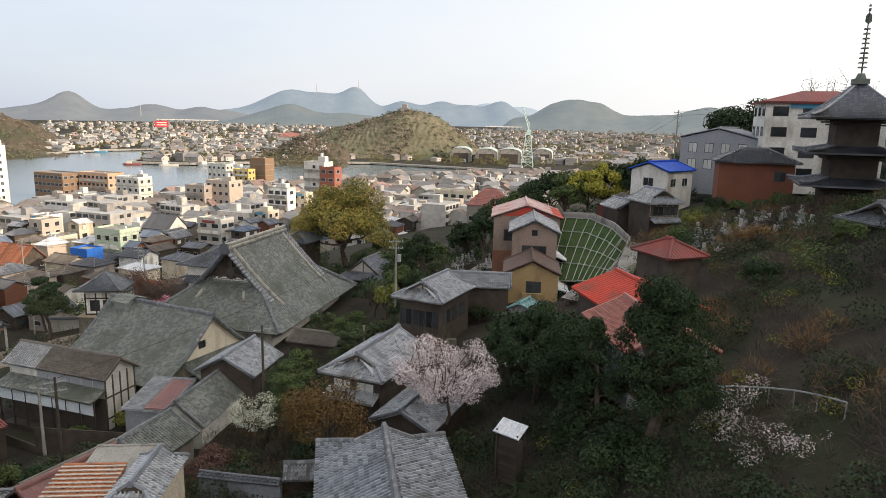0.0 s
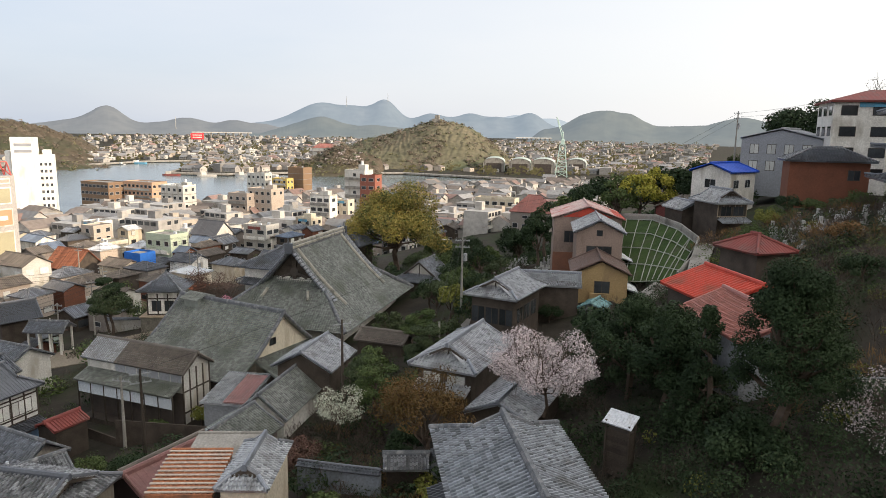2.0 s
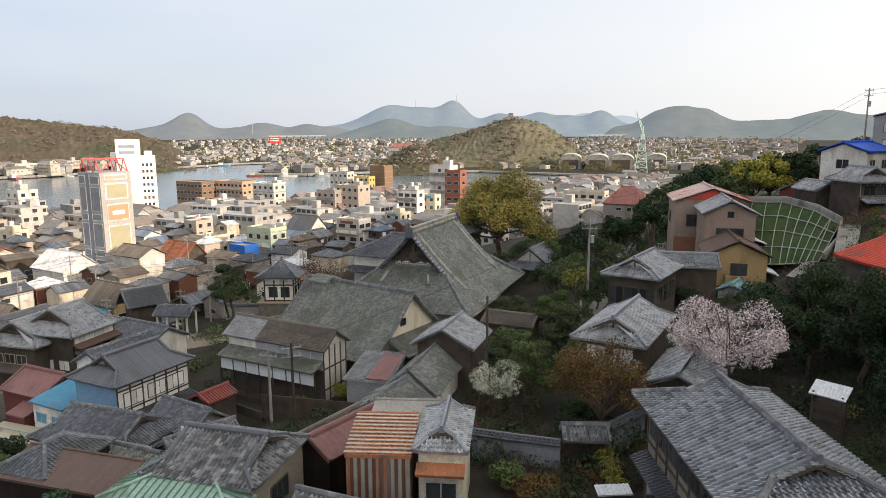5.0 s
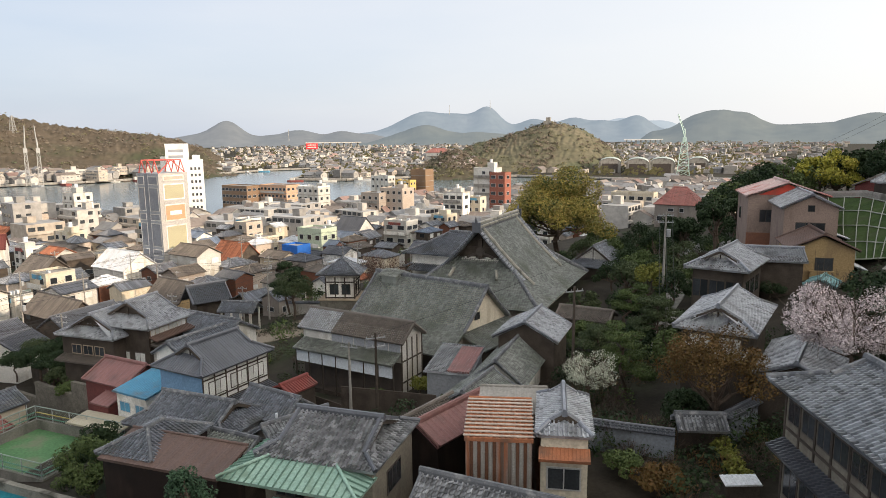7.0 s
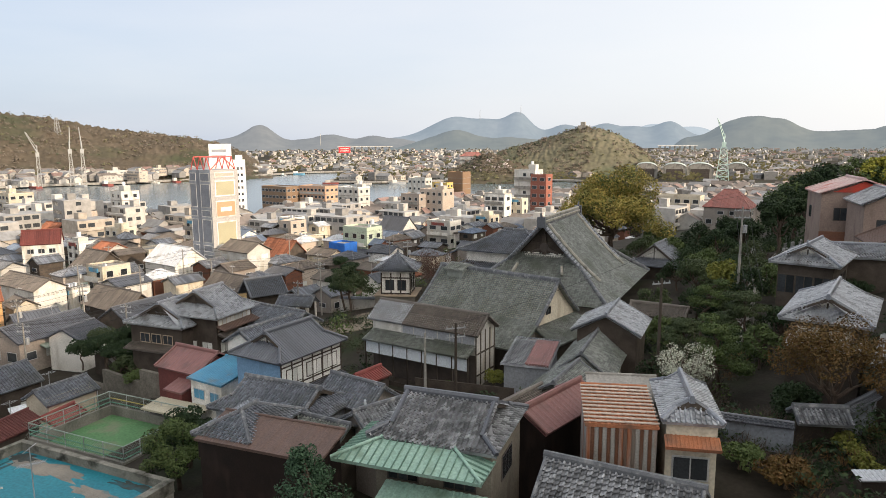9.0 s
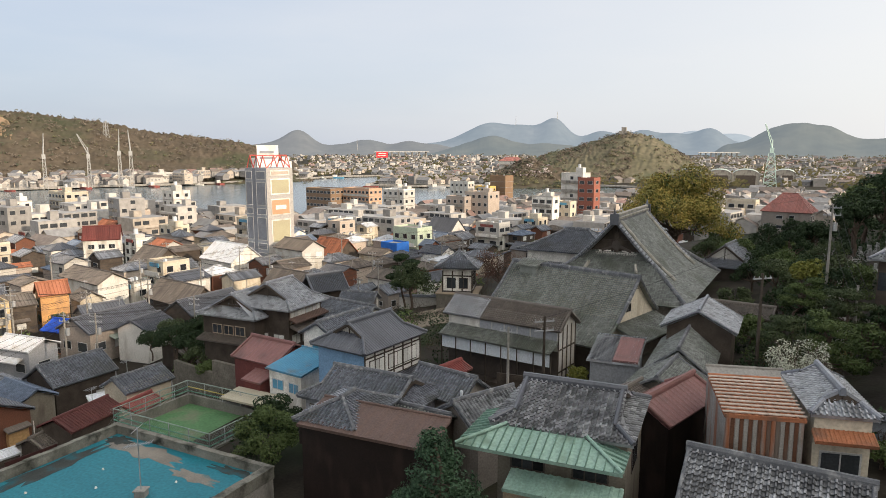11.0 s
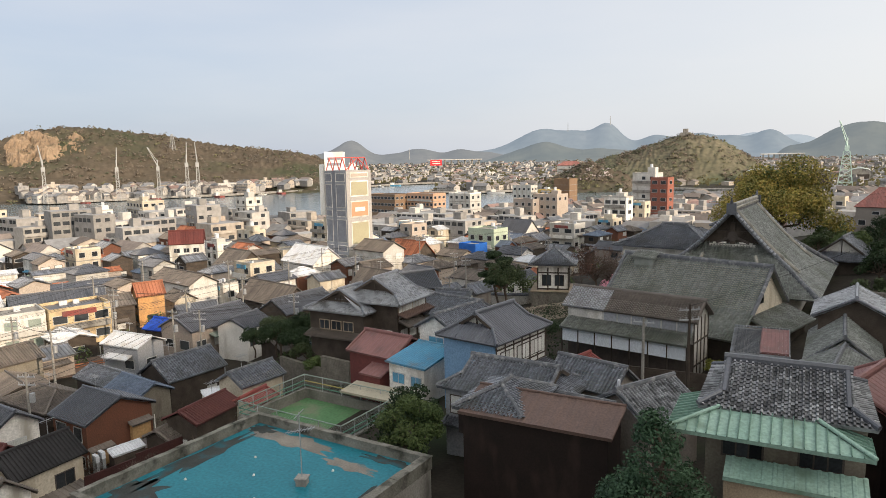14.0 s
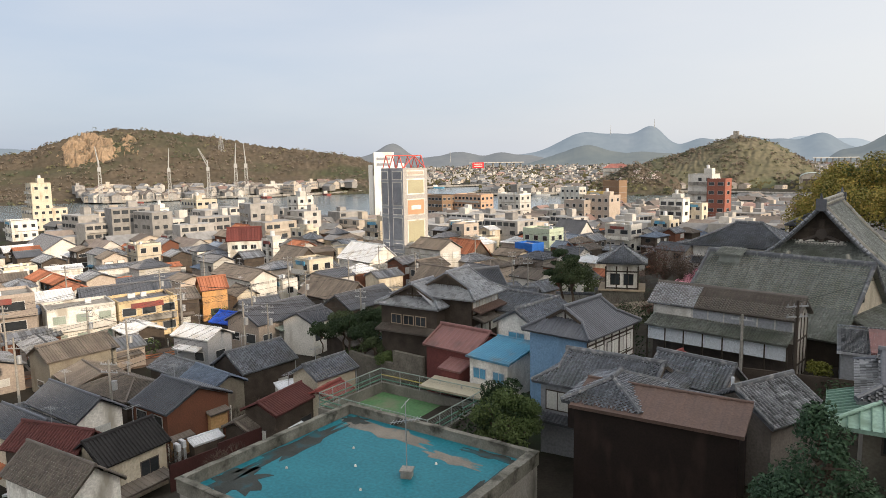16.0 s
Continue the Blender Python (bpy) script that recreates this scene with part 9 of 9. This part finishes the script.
def tree(label, x, y, z, h, r, leaf, seed, kind="round", per=153, size=0.222, lean=(0, 0), cat="tree", dense=1.0, name="tree", trunk=None, leaf2=None, clus=0.28):
    """A tree with a tapered trunk, limbs and a ragged crown of many leaf sprays."""
    rng = np.random.default_rng(seed)
    t = thing(name, label, cat, x, y, z, rng.uniform(0, 360))
    centres, radii = [], []
    tb = MB()
    tr = trunk or max(0.08, h * 0.022)
    base_c = h * 0.35
    if kind == "cedar":
        for k in range(int(34 * dense)):
            q = rng.random() ** 0.8
            zz = h * (0.08 + 0.9 * q)
            rr = r * (1 - q) ** 0.75 * (0.35 + 0.6 * rng.random())
            a = rng.uniform(0, 2 * math.pi)
            centres.append((rr * math.cos(a), rr * math.sin(a), zz))
            radii.append(max(0.45, r * 0.33 * (1.15 - q)))
        limb(tb, (0, 0, -1), (0, 0, h * 0.95), tr * 1.4, 0.05, rng, 6)
        for c in centres[::2]:
            limb(tb, (0, 0, max(0.2, c[2] - 0.5)), c, tr * 0.35, 0.02, rng, 2)
    elif kind == "pine":
        top = (lean[0], lean[1], h * 0.9)
        limb(tb, (0, 0, -1), top, tr * 1.3, tr * 0.4, rng, 6)
        for k in range(int(15 * dense)):
            q = rng.random()
            a = rng.uniform(0, 2 * math.pi)
            rr = r * (0.25 + 0.75 * rng.random()) * (1.05 - 0.5 * q)
            c = (rr * math.cos(a) + lean[0] * q, rr * math.sin(a) + lean[1] * q, h * (0.4 + 0.6 * q))
            centres.append(c)
            w = r * rng.uniform(0.28, 0.45)
            radii.append((w, w, w * 0.36))
            limb(tb, (lean[0] * q, lean[1] * q, h * (0.35 + 0.5 * q)), c, tr * 0.4, 0.03, rng, 3)
    elif kind == "bare":
        limb(tb, (0, 0, -0.5), (0, 0, h * 0.35), tr * 1.2, tr * 0.8, rng, 3)
        for k in range(int(14 * dense)):
            a, e = rng.uniform(0, 2 * math.pi), rng.uniform(0.35, 1.0)
            tip = Vector((r * math.cos(a) * (1.1 - 0.5 * e), r * math.sin(a) * (1.1 - 0.5 * e), h * (0.35 + 0.65 * e)))
            limb(tb, (0, 0, h * rng.uniform(0.2, 0.4)), tip, tr * 0.5, 0.02, rng, 4)
            for j in range(7):
                s = tip * rng.uniform(0.55, 1.0)
                s.z = max(s.z, h * 0.4)
                limb(tb, s, s + Vector(rng.normal(size=3) * r * 0.26) + Vector((0, 0, r * 0.18)), tr * 0.14, 0.008, rng, 2)
            for f in (0.97, 0.78, 0.6):
                c = tip * f + Vector(rng.normal(size=3) * r * 0.09)
                c.z = max(c.z, h * 0.45)
                centres.append(tuple(c))
                radii.append((r * clus * rng.uniform(0.7, 1.2), r * clus * rng.uniform(0.7, 1.2), r * clus * 0.8))
    else:
        limb(tb, (0, 0, -1), (lean[0] * 0.5, lean[1] * 0.5, base_c), tr * 1.4, tr, rng, 4)
        n = int((16 if kind == "round" else 20) * dense)
        tall = kind == "lobed"
        for k in range(n):
            d = rng.normal(size=3)
            d /= np.linalg.norm(d)
            d[2] = abs(d[2]) * 1.0 - 0.25
            k_ = rng.uniform(0.55, 0.9)
            if tall:
                d[2] = d[2] * 1.25 - 0.2
            c = (lean[0] + d[0] * r * k_, lean[1] + d[1] * r * k_, h * (0.53 if tall else 0.6) + d[2] * h * (0.47 if tall else 0.4) * k_)
            centres.append(c)
            radii.append(r * (rng.uniform(0.17, 0.34) if tall else rng.uniform(0.26, 0.42)))
            if k % 2 == 0:
                limb(tb, (lean[0] * 0.5, lean[1] * 0.5, base_c * rng.uniform(0.7, 1.0)), c, tr * 0.6, 0.04, rng, 4)
    part("trunk", tb, BARK, t)
    q = leaf_cloud(rng, centres, radii, per, size, 0.75)
    cr = new("crown", quads_mesh("crown", q, leaf))
    cr.parent = t
    # inner sprays, mostly in a darker leaf, paint shade into the crown's depth
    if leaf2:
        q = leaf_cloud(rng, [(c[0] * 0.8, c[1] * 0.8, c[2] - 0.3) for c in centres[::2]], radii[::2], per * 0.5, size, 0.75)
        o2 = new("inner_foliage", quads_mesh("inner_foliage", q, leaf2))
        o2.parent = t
    return t


def gz(x, y):
    return ground_z(x, y)


# camphor: darker green inside the gold sprays is shade put into leaf colour
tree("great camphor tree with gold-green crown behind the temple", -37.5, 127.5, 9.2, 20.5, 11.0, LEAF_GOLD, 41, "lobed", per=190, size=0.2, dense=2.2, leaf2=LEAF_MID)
tree("tall dark conifer on the hillside", 7.1, 35.5, 21.0, 13.2, 2.9, LEAF, 2, "lobed", per=950, size=0.068, dense=4.6)
tree("dark evergreen tree beside the red-roofed house", 0.6, 50.0, 17.0, 10.8, 3.4, LEAF, 3, "lobed", per=600, size=0.095, dense=2.4, leaf2=LEAF)
tree("dark evergreen tree on the bank", 2.6, 44.5, 19.0, 9.8, 2.8, LEAF, 4, "lobed", per=650, size=0.09, dense=2.4)
tree("young evergreen with fresh green leaves", 4.0, 40.6, 18.8, 9.4, 2.6, LEAF, 5, "cedar", per=560, size=0.09, dense=1.8)
tree("dark evergreen at the lane", -1.6, 55.5, 17.0, 7.4, 2.8, LEAF, 6, per=323, size=0.163)
tree("evergreen shrub tree below the conifer", 5.2, 35.0, 18.6, 5.6, 2.4, LEAF, 7, per=600, size=0.105)
tree("cherry tree in full pale blossom", -5.6, 44.2, 19.2, 5.2, 3.8, BLOSSOM, 8, "bare", per=440, size=0.066, dense=2.5, cat="cherry tree", clus=0.18)
tree("cherry tree in thin pale blossom on the slope", 14.4, 37.0, 20.6, 4.2, 4.8, BLOSSOM, 9, "bare", per=300, size=0.06, dense=2.2, cat="cherry tree", clus=0.15)
tree("rust-coloured budding tree in the garden", -13.4, 41.6, 14.7, 8.6, 3.3, LEAF_RUST, 10, "round", per=430, size=0.075, dense=1.6)
tree("white magnolia tree in bloom", -22.0, 48.2, 13.9, 3.7, 2.2, BLOSSOM_WHITE, 11, "bare", per=300, size=0.055, dense=1.5, cat="magnolia", clus=0.22)
tree("cloud-pruned garden pine with mid-green pads", -19.8, 51.2, 12.6, 6.6, 2.3, LEAF_MID, 12, "pine", per=800, size=0.085, dense=1.2, cat="pine")
tree("cloud-pruned garden pine beside the hall", -22.5, 57.5, 12.0, 5.4, 2.2, LEAF_PINE, 13, "pine", per=700, size=0.09, dense=1.0, cat="pine")
tree("garden pine by the temple wall", -17.5, 62.5, 13.2, 5.8, 2.3, LEAF_PINE, 14, "pine", per=700, size=0.09, dense=1.0, cat="pine")
tree("garden pine by the lane", -20.5, 70.0, 12.4, 6.2, 2.3, LEAF_MID, 15, "pine", per=700, size=0.09, dense=1.0, cat="pine")
tree("yellow-green tree by the lane", -19.0, 84.0, 12.6, 6.4, 2.3, LEAF_YELLOW_DULL, 16, per=289, size=0.163)
tree("evergreen trees by the temple path", -22.0, 90.0, 11.6, 6.2, 2.6, LEAF_PINE, 17, per=289, size=0.163)
tree("evergreen tree behind the small hall", -20.5, 101.0, 11.2, 6.8, 2.8, LEAF_MID, 18, per=255, size=0.185)
tree("fir tree with blue-green sprays beside the brown house", -38.0, 22.0, 7.2, 11.6, 5.0, LEAF_FIR, 19, "cedar", per=380, size=0.085, dense=2.8)
tree("bushy evergreen beside the court", -56.8, 33.4, 6.4, 7.0, 2.8, LEAF_MID, 20, "lobed", per=640, size=0.09, dense=1.6, leaf2=LEAF)
tree("dark evergreen beside the court wall", -58.6, 36.8, 6.4, 5.8, 2.4, LEAF, 21, per=357, size=0.141, dense=1.2)
tree("old pine by the temple pavilion", -74.5, 90.8, 6.0, 8.4, 3.6, LEAF_PINE, 22, "lobed", per=240, size=0.13, dense=1.6, cat="pine", leaf2=LEAF)
tree("old pine by the temple gate", -76.5, 93.0, 6.0, 8.0, 3.0, LEAF, 23, "pine", per=561, size=0.133, dense=1.5, cat="pine")
tree("bare cherry tree with reddish buds", -63.0, 101.5, 6.8, 7.6, 4.0, LEAF_BUD, 24, "bare", per=68, size=0.104, dense=1.3, cat="cherry tree")
tree("bare brown tree beside the pavilion", -58.5, 97.0, 6.8, 6.8, 3.4, TWIG, 25, "bare", per=85, size=0.104, dense=1.2)
tree("pink blossoming cherry tree by the temple", -56.6, 92.5, 7.0, 5.0, 3.0, BLOSSOM_PINK, 26, "bare", per=255, size=0.104, dense=1.2, cat="cherry tree")
tree("dark evergreen row beside the tall house", -8.6, 131.0, 14.0, 12.0, 3.8, LEAF, 27, per=153, size=0.252)
tree("dark evergreen beside the tall house", -9.5, 122.0, 14.0, 9.6, 3.2, LEAF, 28, per=187, size=0.222)
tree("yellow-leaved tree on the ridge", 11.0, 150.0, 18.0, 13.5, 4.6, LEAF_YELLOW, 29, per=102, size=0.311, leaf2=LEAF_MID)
tree("dark green tree on the ridge", 3.0, 166.0, 14.0, 15.0, 6.5, LEAF, 30, per=85, size=0.370)
tree("dark green tree along the ridge", 18.0, 160.0, 20.0, 12.0, 6.0, LEAF, 31, per=85, size=0.370)
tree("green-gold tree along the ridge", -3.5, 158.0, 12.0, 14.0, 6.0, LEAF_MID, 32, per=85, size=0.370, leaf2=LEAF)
for k, (x, y, z, h, r, lf) in enumerate(((6.0, 150.0, 17.0, 15.0, 4.6, LEAF_MID), (-2.0, 148.0, 13.0, 15.5, 5.0, LEAF), (15.0, 154.0, 19.0, 14.0, 4.6, LEAF_YELLOW), (23.0, 150.0, 22.0, 12.5, 4.8, LEAF), (29.0, 146.0, 24.0, 12.0, 4.6, LEAF_PINE),
                                     (-14.0, 140.0, 10.0, 9.0, 4.0, LEAF), (-20.0, 132.0, 8.5, 8.0, 3.6, LEAF_MID), (-24.0, 121.0, 8.5, 7.5, 3.4, LEAF), (-28.0, 138.0, 7.0, 8.5, 3.8, LEAF_PINE), (-16.0, 150.0, 9.0, 9.5, 4.2, LEAF), (-30.0, 150.0, 5.0, 9.0, 4.0, LEAF_MID))):
    tree("full evergreen tree among the hillside graves" if x < -10 else "tall evergreen tree on the wooded ridge", x, y, z, h, r, lf, 120 + k, "lobed", per=95, size=0.27, dense=1.5, leaf2=LEAF if lf is LEAF_YELLOW else None)
tree("round evergreen tree above the apartment houses", 38.5, 137.0, 31.0, 14.5, 7.2, LEAF, 33, per=102, size=0.311, dense=1.8)
tree("bare winter tree on the hilltop", 58.0, 140.0, 33.0, 15.0, 6.0, TWIG, 34, "bare", per=13, size=0.104, dense=1.1)
tree("bare winter tree beside the apartments", 50.0, 131.0, 33.0, 15.5, 5.0, TWIG, 35, "bare", per=13, size=0.104, dense=1.0)
for k, (x, y, h, r, lf) in enumerate(((-92.5, 59.2, 5.4, 2.6, LEAF), (-89.0, 58.0, 5.0, 2.5, LEAF), (-86.6, 57.2, 3.6, 1.9, LEAF_PINE), (-95.5, 61.5, 5.0, 2.5, LEAF_PINE), (-84.0, 55.4, 2.4, 1.3, LEAF_MID), (-91.0, 62.5, 5.6, 2.7, LEAF), (-98.0, 60.0, 3.4, 1.8, LEAF), (-93.0, 66.0, 5.0, 2.4, LEAF_PINE))):
    tree("rounded evergreen shrub above the stone wall", x, y, 3.6, h, r, lf, 50 + k, per=391, size=0.126, name="shrub", cat="shrub")
for k, (x, y, h, r, lf, lab) in enumerate(((-12.9, 39.4, 1.7, 0.75, LEAF_YELLOW_DULL, "clipped yellow-green hedge ball"), (-12.6, 38.3, 1.6, 0.7, LEAF_YELLOW_DULL, "clipped yellow-green hedge ball"), (-12.4, 37.2, 1.5, 0.7, LEAF_YELLOW_DULL, "clipped yellow-green hedge ball"), (-12.2, 36.1, 1.5, 0.7, LEAF_YELLOW_DULL, "clipped yellow-green hedge ball"),
                                      (-39.5, 57.4, 2.0, 1.1, LEAF_YELLOW_DULL, "yellow-green shrub at the house corner"), (-43.5, 55.8, 1.6, 1.0, LEAF_MID, "low green garden shrub"), (-44.5, 47.5, 1.8, 1.5, LEAF_MID, "garden shrub in the plot"), (-40.0, 46.5, 2.0, 1.6, LEAF, "dark garden shrub in the plot"),
                                      (-54.5, 88.0, 3.0, 2.0, LEAF, "dark shrub by the temple hall"), (-59.0, 88.5, 2.4, 1.8, LEAF_MID, "green shrub by the temple path"), (-60.5, 84.0, 1.8, 1.6, LEAF_BUD, "reddish azalea shrub by the path"),
                                      (-16.4, 34.0, 1.8, 1.4, LEAF_RUST, "rust-leaved garden shrub below the wall"), (-18.6, 35.4, 1.6, 1.3, LEAF_MID, "green garden shrub below the wall"), (-15.0, 43.5, 3.6, 2.0, LEAF, "dark shrub under the rust tree"), (-24.0, 45.0, 3.0, 1.8, LEAF_BUD, "reddish shrub below the magnolia"),
                                      (3.4, 47.2, 4.2, 2.0, LEAF, "dark evergreen shrub below the red-tiled house"), (3.8, 43.4, 4.4, 2.0, LEAF, "dark evergreen shrub below the red-tiled house"), (-8.0, 78.4, 2.6, 1.5, LEAF_MID, "clipped garden pine beside the veranda"), (-6.0, 76.8, 2.2, 1.4, LEAF, "dark clipped shrub beside the veranda"))):
    tree(lab, x, y, gz(x, y) - 0.1, h, r, lf, 70 + k, per=510, size=0.096, name="shrub", cat="shrub")


def scrub(name, label, leaf, seed, n, box, hgt, rad, per, size, keep=None):
    """Undergrowth that nobody could count, scattered over a stretch of the hillside."""
    rng = np.random.default_rng(seed)
    cs, rs = [], []
    x0, y0, x1, y1 = box
    while len(cs) < n:
        x, y = rng.uniform(x0, x1), rng.uniform(y0, y1)
        if noise.noise(Vector((x * 0.11, y * 0.11, seed * 3.7))) < -0.12 + 0.3 * (rng.random() - 0.5):
            n -= 0.25
            continue
        if not free(x, y, 0.4) or (keep and not keep(x, y)):
            n -= 0.25
            continue
        h = rng.uniform(*hgt)
        cs.append((x, y, ground_z(x, y) + h * 0.45))
        w = rng.uniform(*rad)
        rs.append((w, w, h * 0.6))
    ob = new(name, quads_mesh(name, leaf_cloud(rng, cs, rs, per, size, thin=leaf in (TWIG, LEAF_RUST_DULL)), leaf))
    return tagged(ob, label, "undergrowth", kind="stuff")


def slope_only(x, y):
    return x > -6 + 0.03 * y


scrub("bank_growth_evergreen", "dark evergreen bushes on the bank above the large house", LEAF, 21, 300, (-14, 24, 12, 62), (0.8, 2.4), (0.6, 1.3), 215, 0.08)
scrub("bank_growth_brown", "brown twiggy growth on the bank above the large house", TWIG, 22, 240, (-16, 22, 12, 60), (0.5, 1.6), (0.6, 1.2), 170, 0.08)
scrub("undergrowth_evergreen", "dark evergreen scrub on the hillside", LEAF, 1, 260, (-4, 12, 46, 84), (1.0, 2.6), (0.7, 1.5), 230, 0.094, slope_only)
scrub("undergrowth_green", "fresh green weeds and bushes on the hillside", LEAF_PINE, 2, 90, (-4, 14, 46, 100), (0.5, 1.4), (0.5, 1.1), 240, 0.085, slope_only)
scrub("undergrowth_brown", "brown leafless thicket on the hillside", TWIG, 3, 560, (0, 12, 48, 90), (0.8, 2.2), (0.8, 1.7), 80, 0.12, slope_only)
scrub("undergrowth_rust", "rust-brown spring growth on the hillside", LEAF_RUST_DULL, 4, 150, (8, 34, 46, 96), (0.8, 2.0), (0.7, 1.5), 130, 0.115, slope_only)
scrub("undergrowth_yellow", "yellow-green weeds on the hillside", LEAF_YELLOW_DULL, 5, 95, (-3, 16, 44, 100), (0.5, 1.2), (0.4, 1.0), 204, 0.096, slope_only)
scrub("garden_growth_evergreen", "dark evergreen garden shrubs between the houses", LEAF, 6, 260, (-62, 24, 0, 150), (1.0, 3.0), (0.8, 1.7), 170, 0.141)
scrub("garden_growth_green", "green garden shrubs and weeds between the houses", LEAF_MID, 7, 240, (-62, 24, 0, 150), (0.5, 1.8), (0.6, 1.4), 187, 0.126)
scrub("yard_growth", "brown and green weeds in the small yards", LEAF_RUST_DULL, 31, 130, (-36, 24, -8, 60), (0.4, 1.4), (0.5, 1.0), 220, 0.075)
scrub("garden_growth_brown", "brown leafless garden bushes between the houses", TWIG, 8, 280, (-95, 24, 0, 130), (0.8, 2.4), (0.8, 1.5), 204, 0.096)
scrub("gorge_growth", "dark evergreen scrub in the gully under the cable", LEAF, 9, 170, (-58, 6, 0, 27), (1.0, 3.4), (0.8, 1.8), 110, 0.14)
scrub("ridge_growth", "dark trees and scrub along the far ridge", LEAF, 10, 150, (-8, 118, 70, 210), (2.0, 5.0), (1.4, 2.8), 68, 0.311)
scrub("town_growth", "small green trees between the town houses", LEAF_MID, 11, 90, (-150, 40, -62, 200), (1.5, 4.0), (1.0, 2.0), 119, 0.207)

scrub("slope_growth_mixed", "tangled dull green growth among the upper graves", LEAF_MID, 41, 250, (12, 54, 46, 100), (0.5, 1.7), (0.6, 1.3), 120, 0.115, slope_only)
scrub("hall_yard_growth", "low weeds and bushes in the yards before the temple hall", LEAF_PINE, 42, 110, (-66, 50, -28, 82), (0.4, 1.5), (0.5, 1.2), 150, 0.09)

scrub("temple_yard_growth", "low dark bushes and bare azaleas in the temple yard", LEAF, 43, 90, (-76, 82, -52, 100), (0.8, 2.2), (0.7, 1.4), 130, 0.11)
scrub("temple_yard_twigs", "bare brown garden trees in the temple yard", TWIG, 44, 90, (-72, 84, -50, 104), (1.2, 3.4), (0.8, 1.5), 110, 0.09)

# loose cover tiles on the slope of the large roof that the cable passes
E_LOW, E_LEN, S_UP, COLS = 6.8, 12.6, Vector((0, 3.6, 1.6)), 47
c_ = E_LEN / COLS
nrm_ = Vector((1, 0, 0)).cross(S_UP).normalized()
rows_n = int(round(S_UP.length / 0.26))
tl = MB()
d_ = S_UP.normalized()
ln = S_UP.length / rows_n
prof = [(-0.27 * c_, 0.0), (-0.17 * c_, 0.125), (0.17 * c_, 0.125), (0.27 * c_, 0.0)]
for q_, up_ in ((0.0, 0.055), (ln * 1.02, 0.012)):
    tl.v += [tuple(Vector((u, 0, 0)) + d_ * q_ + nrm_ * (h + up_)) for u, h in prof]
tl.f = [(0, 1, 5, 4), (1, 2, 6, 5), (2, 3, 7, 6), (0, 3, 2, 1), (4, 5, 6, 7)]
tl.m = [0] * 5
TILE_LOOSE = mat("roof_cover_tile", (0.155, 0.172, 0.198), (0.225, 0.243, 0.272), 0.4, 0.5, 0.3, rnd=0.45, spec=0.5)
tile_mesh = mesh_of(tl, "roof_tile", TILE_LOOSE)
for k in range(COLS - 30, COLS - 9):
    for r_ in range(1, rows_n):
        ob = new("roof_tile", tile_mesh)
        ob.parent = A
        p = Vector((-6.3 + (k + 0.76) * c_, -3.6, E_LOW)) + S_UP * (r_ / rows_n)
        ob.matrix_local = Matrix.Translation(p)

# dim undergrowth of the walled garden
scrub("walled_garden_brown", "brown leafless bushes crowding the walled garden", TWIG, 51, 230, (-27, 30, -9, 60), (0.7, 2.2), (0.6, 1.2), 190, 0.08)
scrub("walled_garden_evergreen", "dark evergreen bushes crowding the walled garden", LEAF, 52, 170, (-27, 30, -9, 74), (0.7, 2.4), (0.6, 1.3), 190, 0.085)

# evergreens along the temple lane
for k, (x, y, h, r, lf) in enumerate(((-24.5, 66.5, 4.4, 2.0, LEAF_MID), (-26.5, 80.5, 5.0, 2.3, LEAF_PINE), (-21.5, 77.0, 5.2, 2.3, LEAF), (-16.0, 81.5, 5.4, 2.3, LEAF), (-24.5, 96.5, 5.6, 2.6, LEAF), (-15.0, 92.0, 5.2, 2.3, LEAF_PINE), (-14.2, 63.6, 4.6, 2.0, LEAF), (-16.2, 57.4, 4.8, 2.1, LEAF_MID), (-18.0, 74.5, 4.2, 1.9, LEAF_PINE), (-13.5, 86.0, 4.6, 2.1, LEAF_MID), (-17.5, 98.0, 5.2, 2.4, LEAF), (-19.0, 66.0, 4.0, 1.9, LEAF), (-23.0, 108.0, 6.5, 3.0, LEAF), (-27.0, 114.0, 7.0, 3.2, LEAF_MID), (-19.0, 113.0, 7.5, 3.2, LEAF), (-31.5, 119.0, 7.0, 3.2, LEAF_PINE), (-22.5, 126.0, 8.0, 3.6, LEAF), (-15.0, 106.0, 6.0, 2.6, LEAF_PINE), (-29.0, 128.0, 8.0, 3.6, LEAF_MID), (-34.0, 112.0, 5.5, 2.6, LEAF))):
    tree("leafy evergreen beside the temple lane", x, y, gz(x, y) - 0.2, h, r, lf, 180 + k, "lobed", per=175, size=0.155, dense=1.3)

# hedge below the brown-walled house and loose shrubs on the upper slope
for k, (x, y, h, r, lf) in enumerate(((25.5, 90.5, 2.4, 1.6, LEAF_MID), (28.0, 90.0, 2.2, 1.6, LEAF_PINE), (30.5, 89.6, 2.6, 1.8, LEAF_MID), (23.0, 92.0, 3.2, 1.8, LEAF), (19.5, 88.0, 3.0, 1.6, LEAF_YELLOW_DULL), (17.0, 84.0, 2.6, 1.6, LEAF_MID), (14.0, 77.0, 2.4, 1.5, LEAF_YELLOW_DULL), (22.0, 70.0, 2.6, 1.7, LEAF_RUST_DULL), (27.0, 62.0, 2.4, 1.6, LEAF_MID), (19.0, 58.0, 2.8, 1.8, LEAF))):
    tree("leafy shrub among the graves of the upper slope", x, y, gz(x, y) - 0.2, h, r, lf, 150 + k, per=300, size=0.11, name="shrub", cat="shrub")
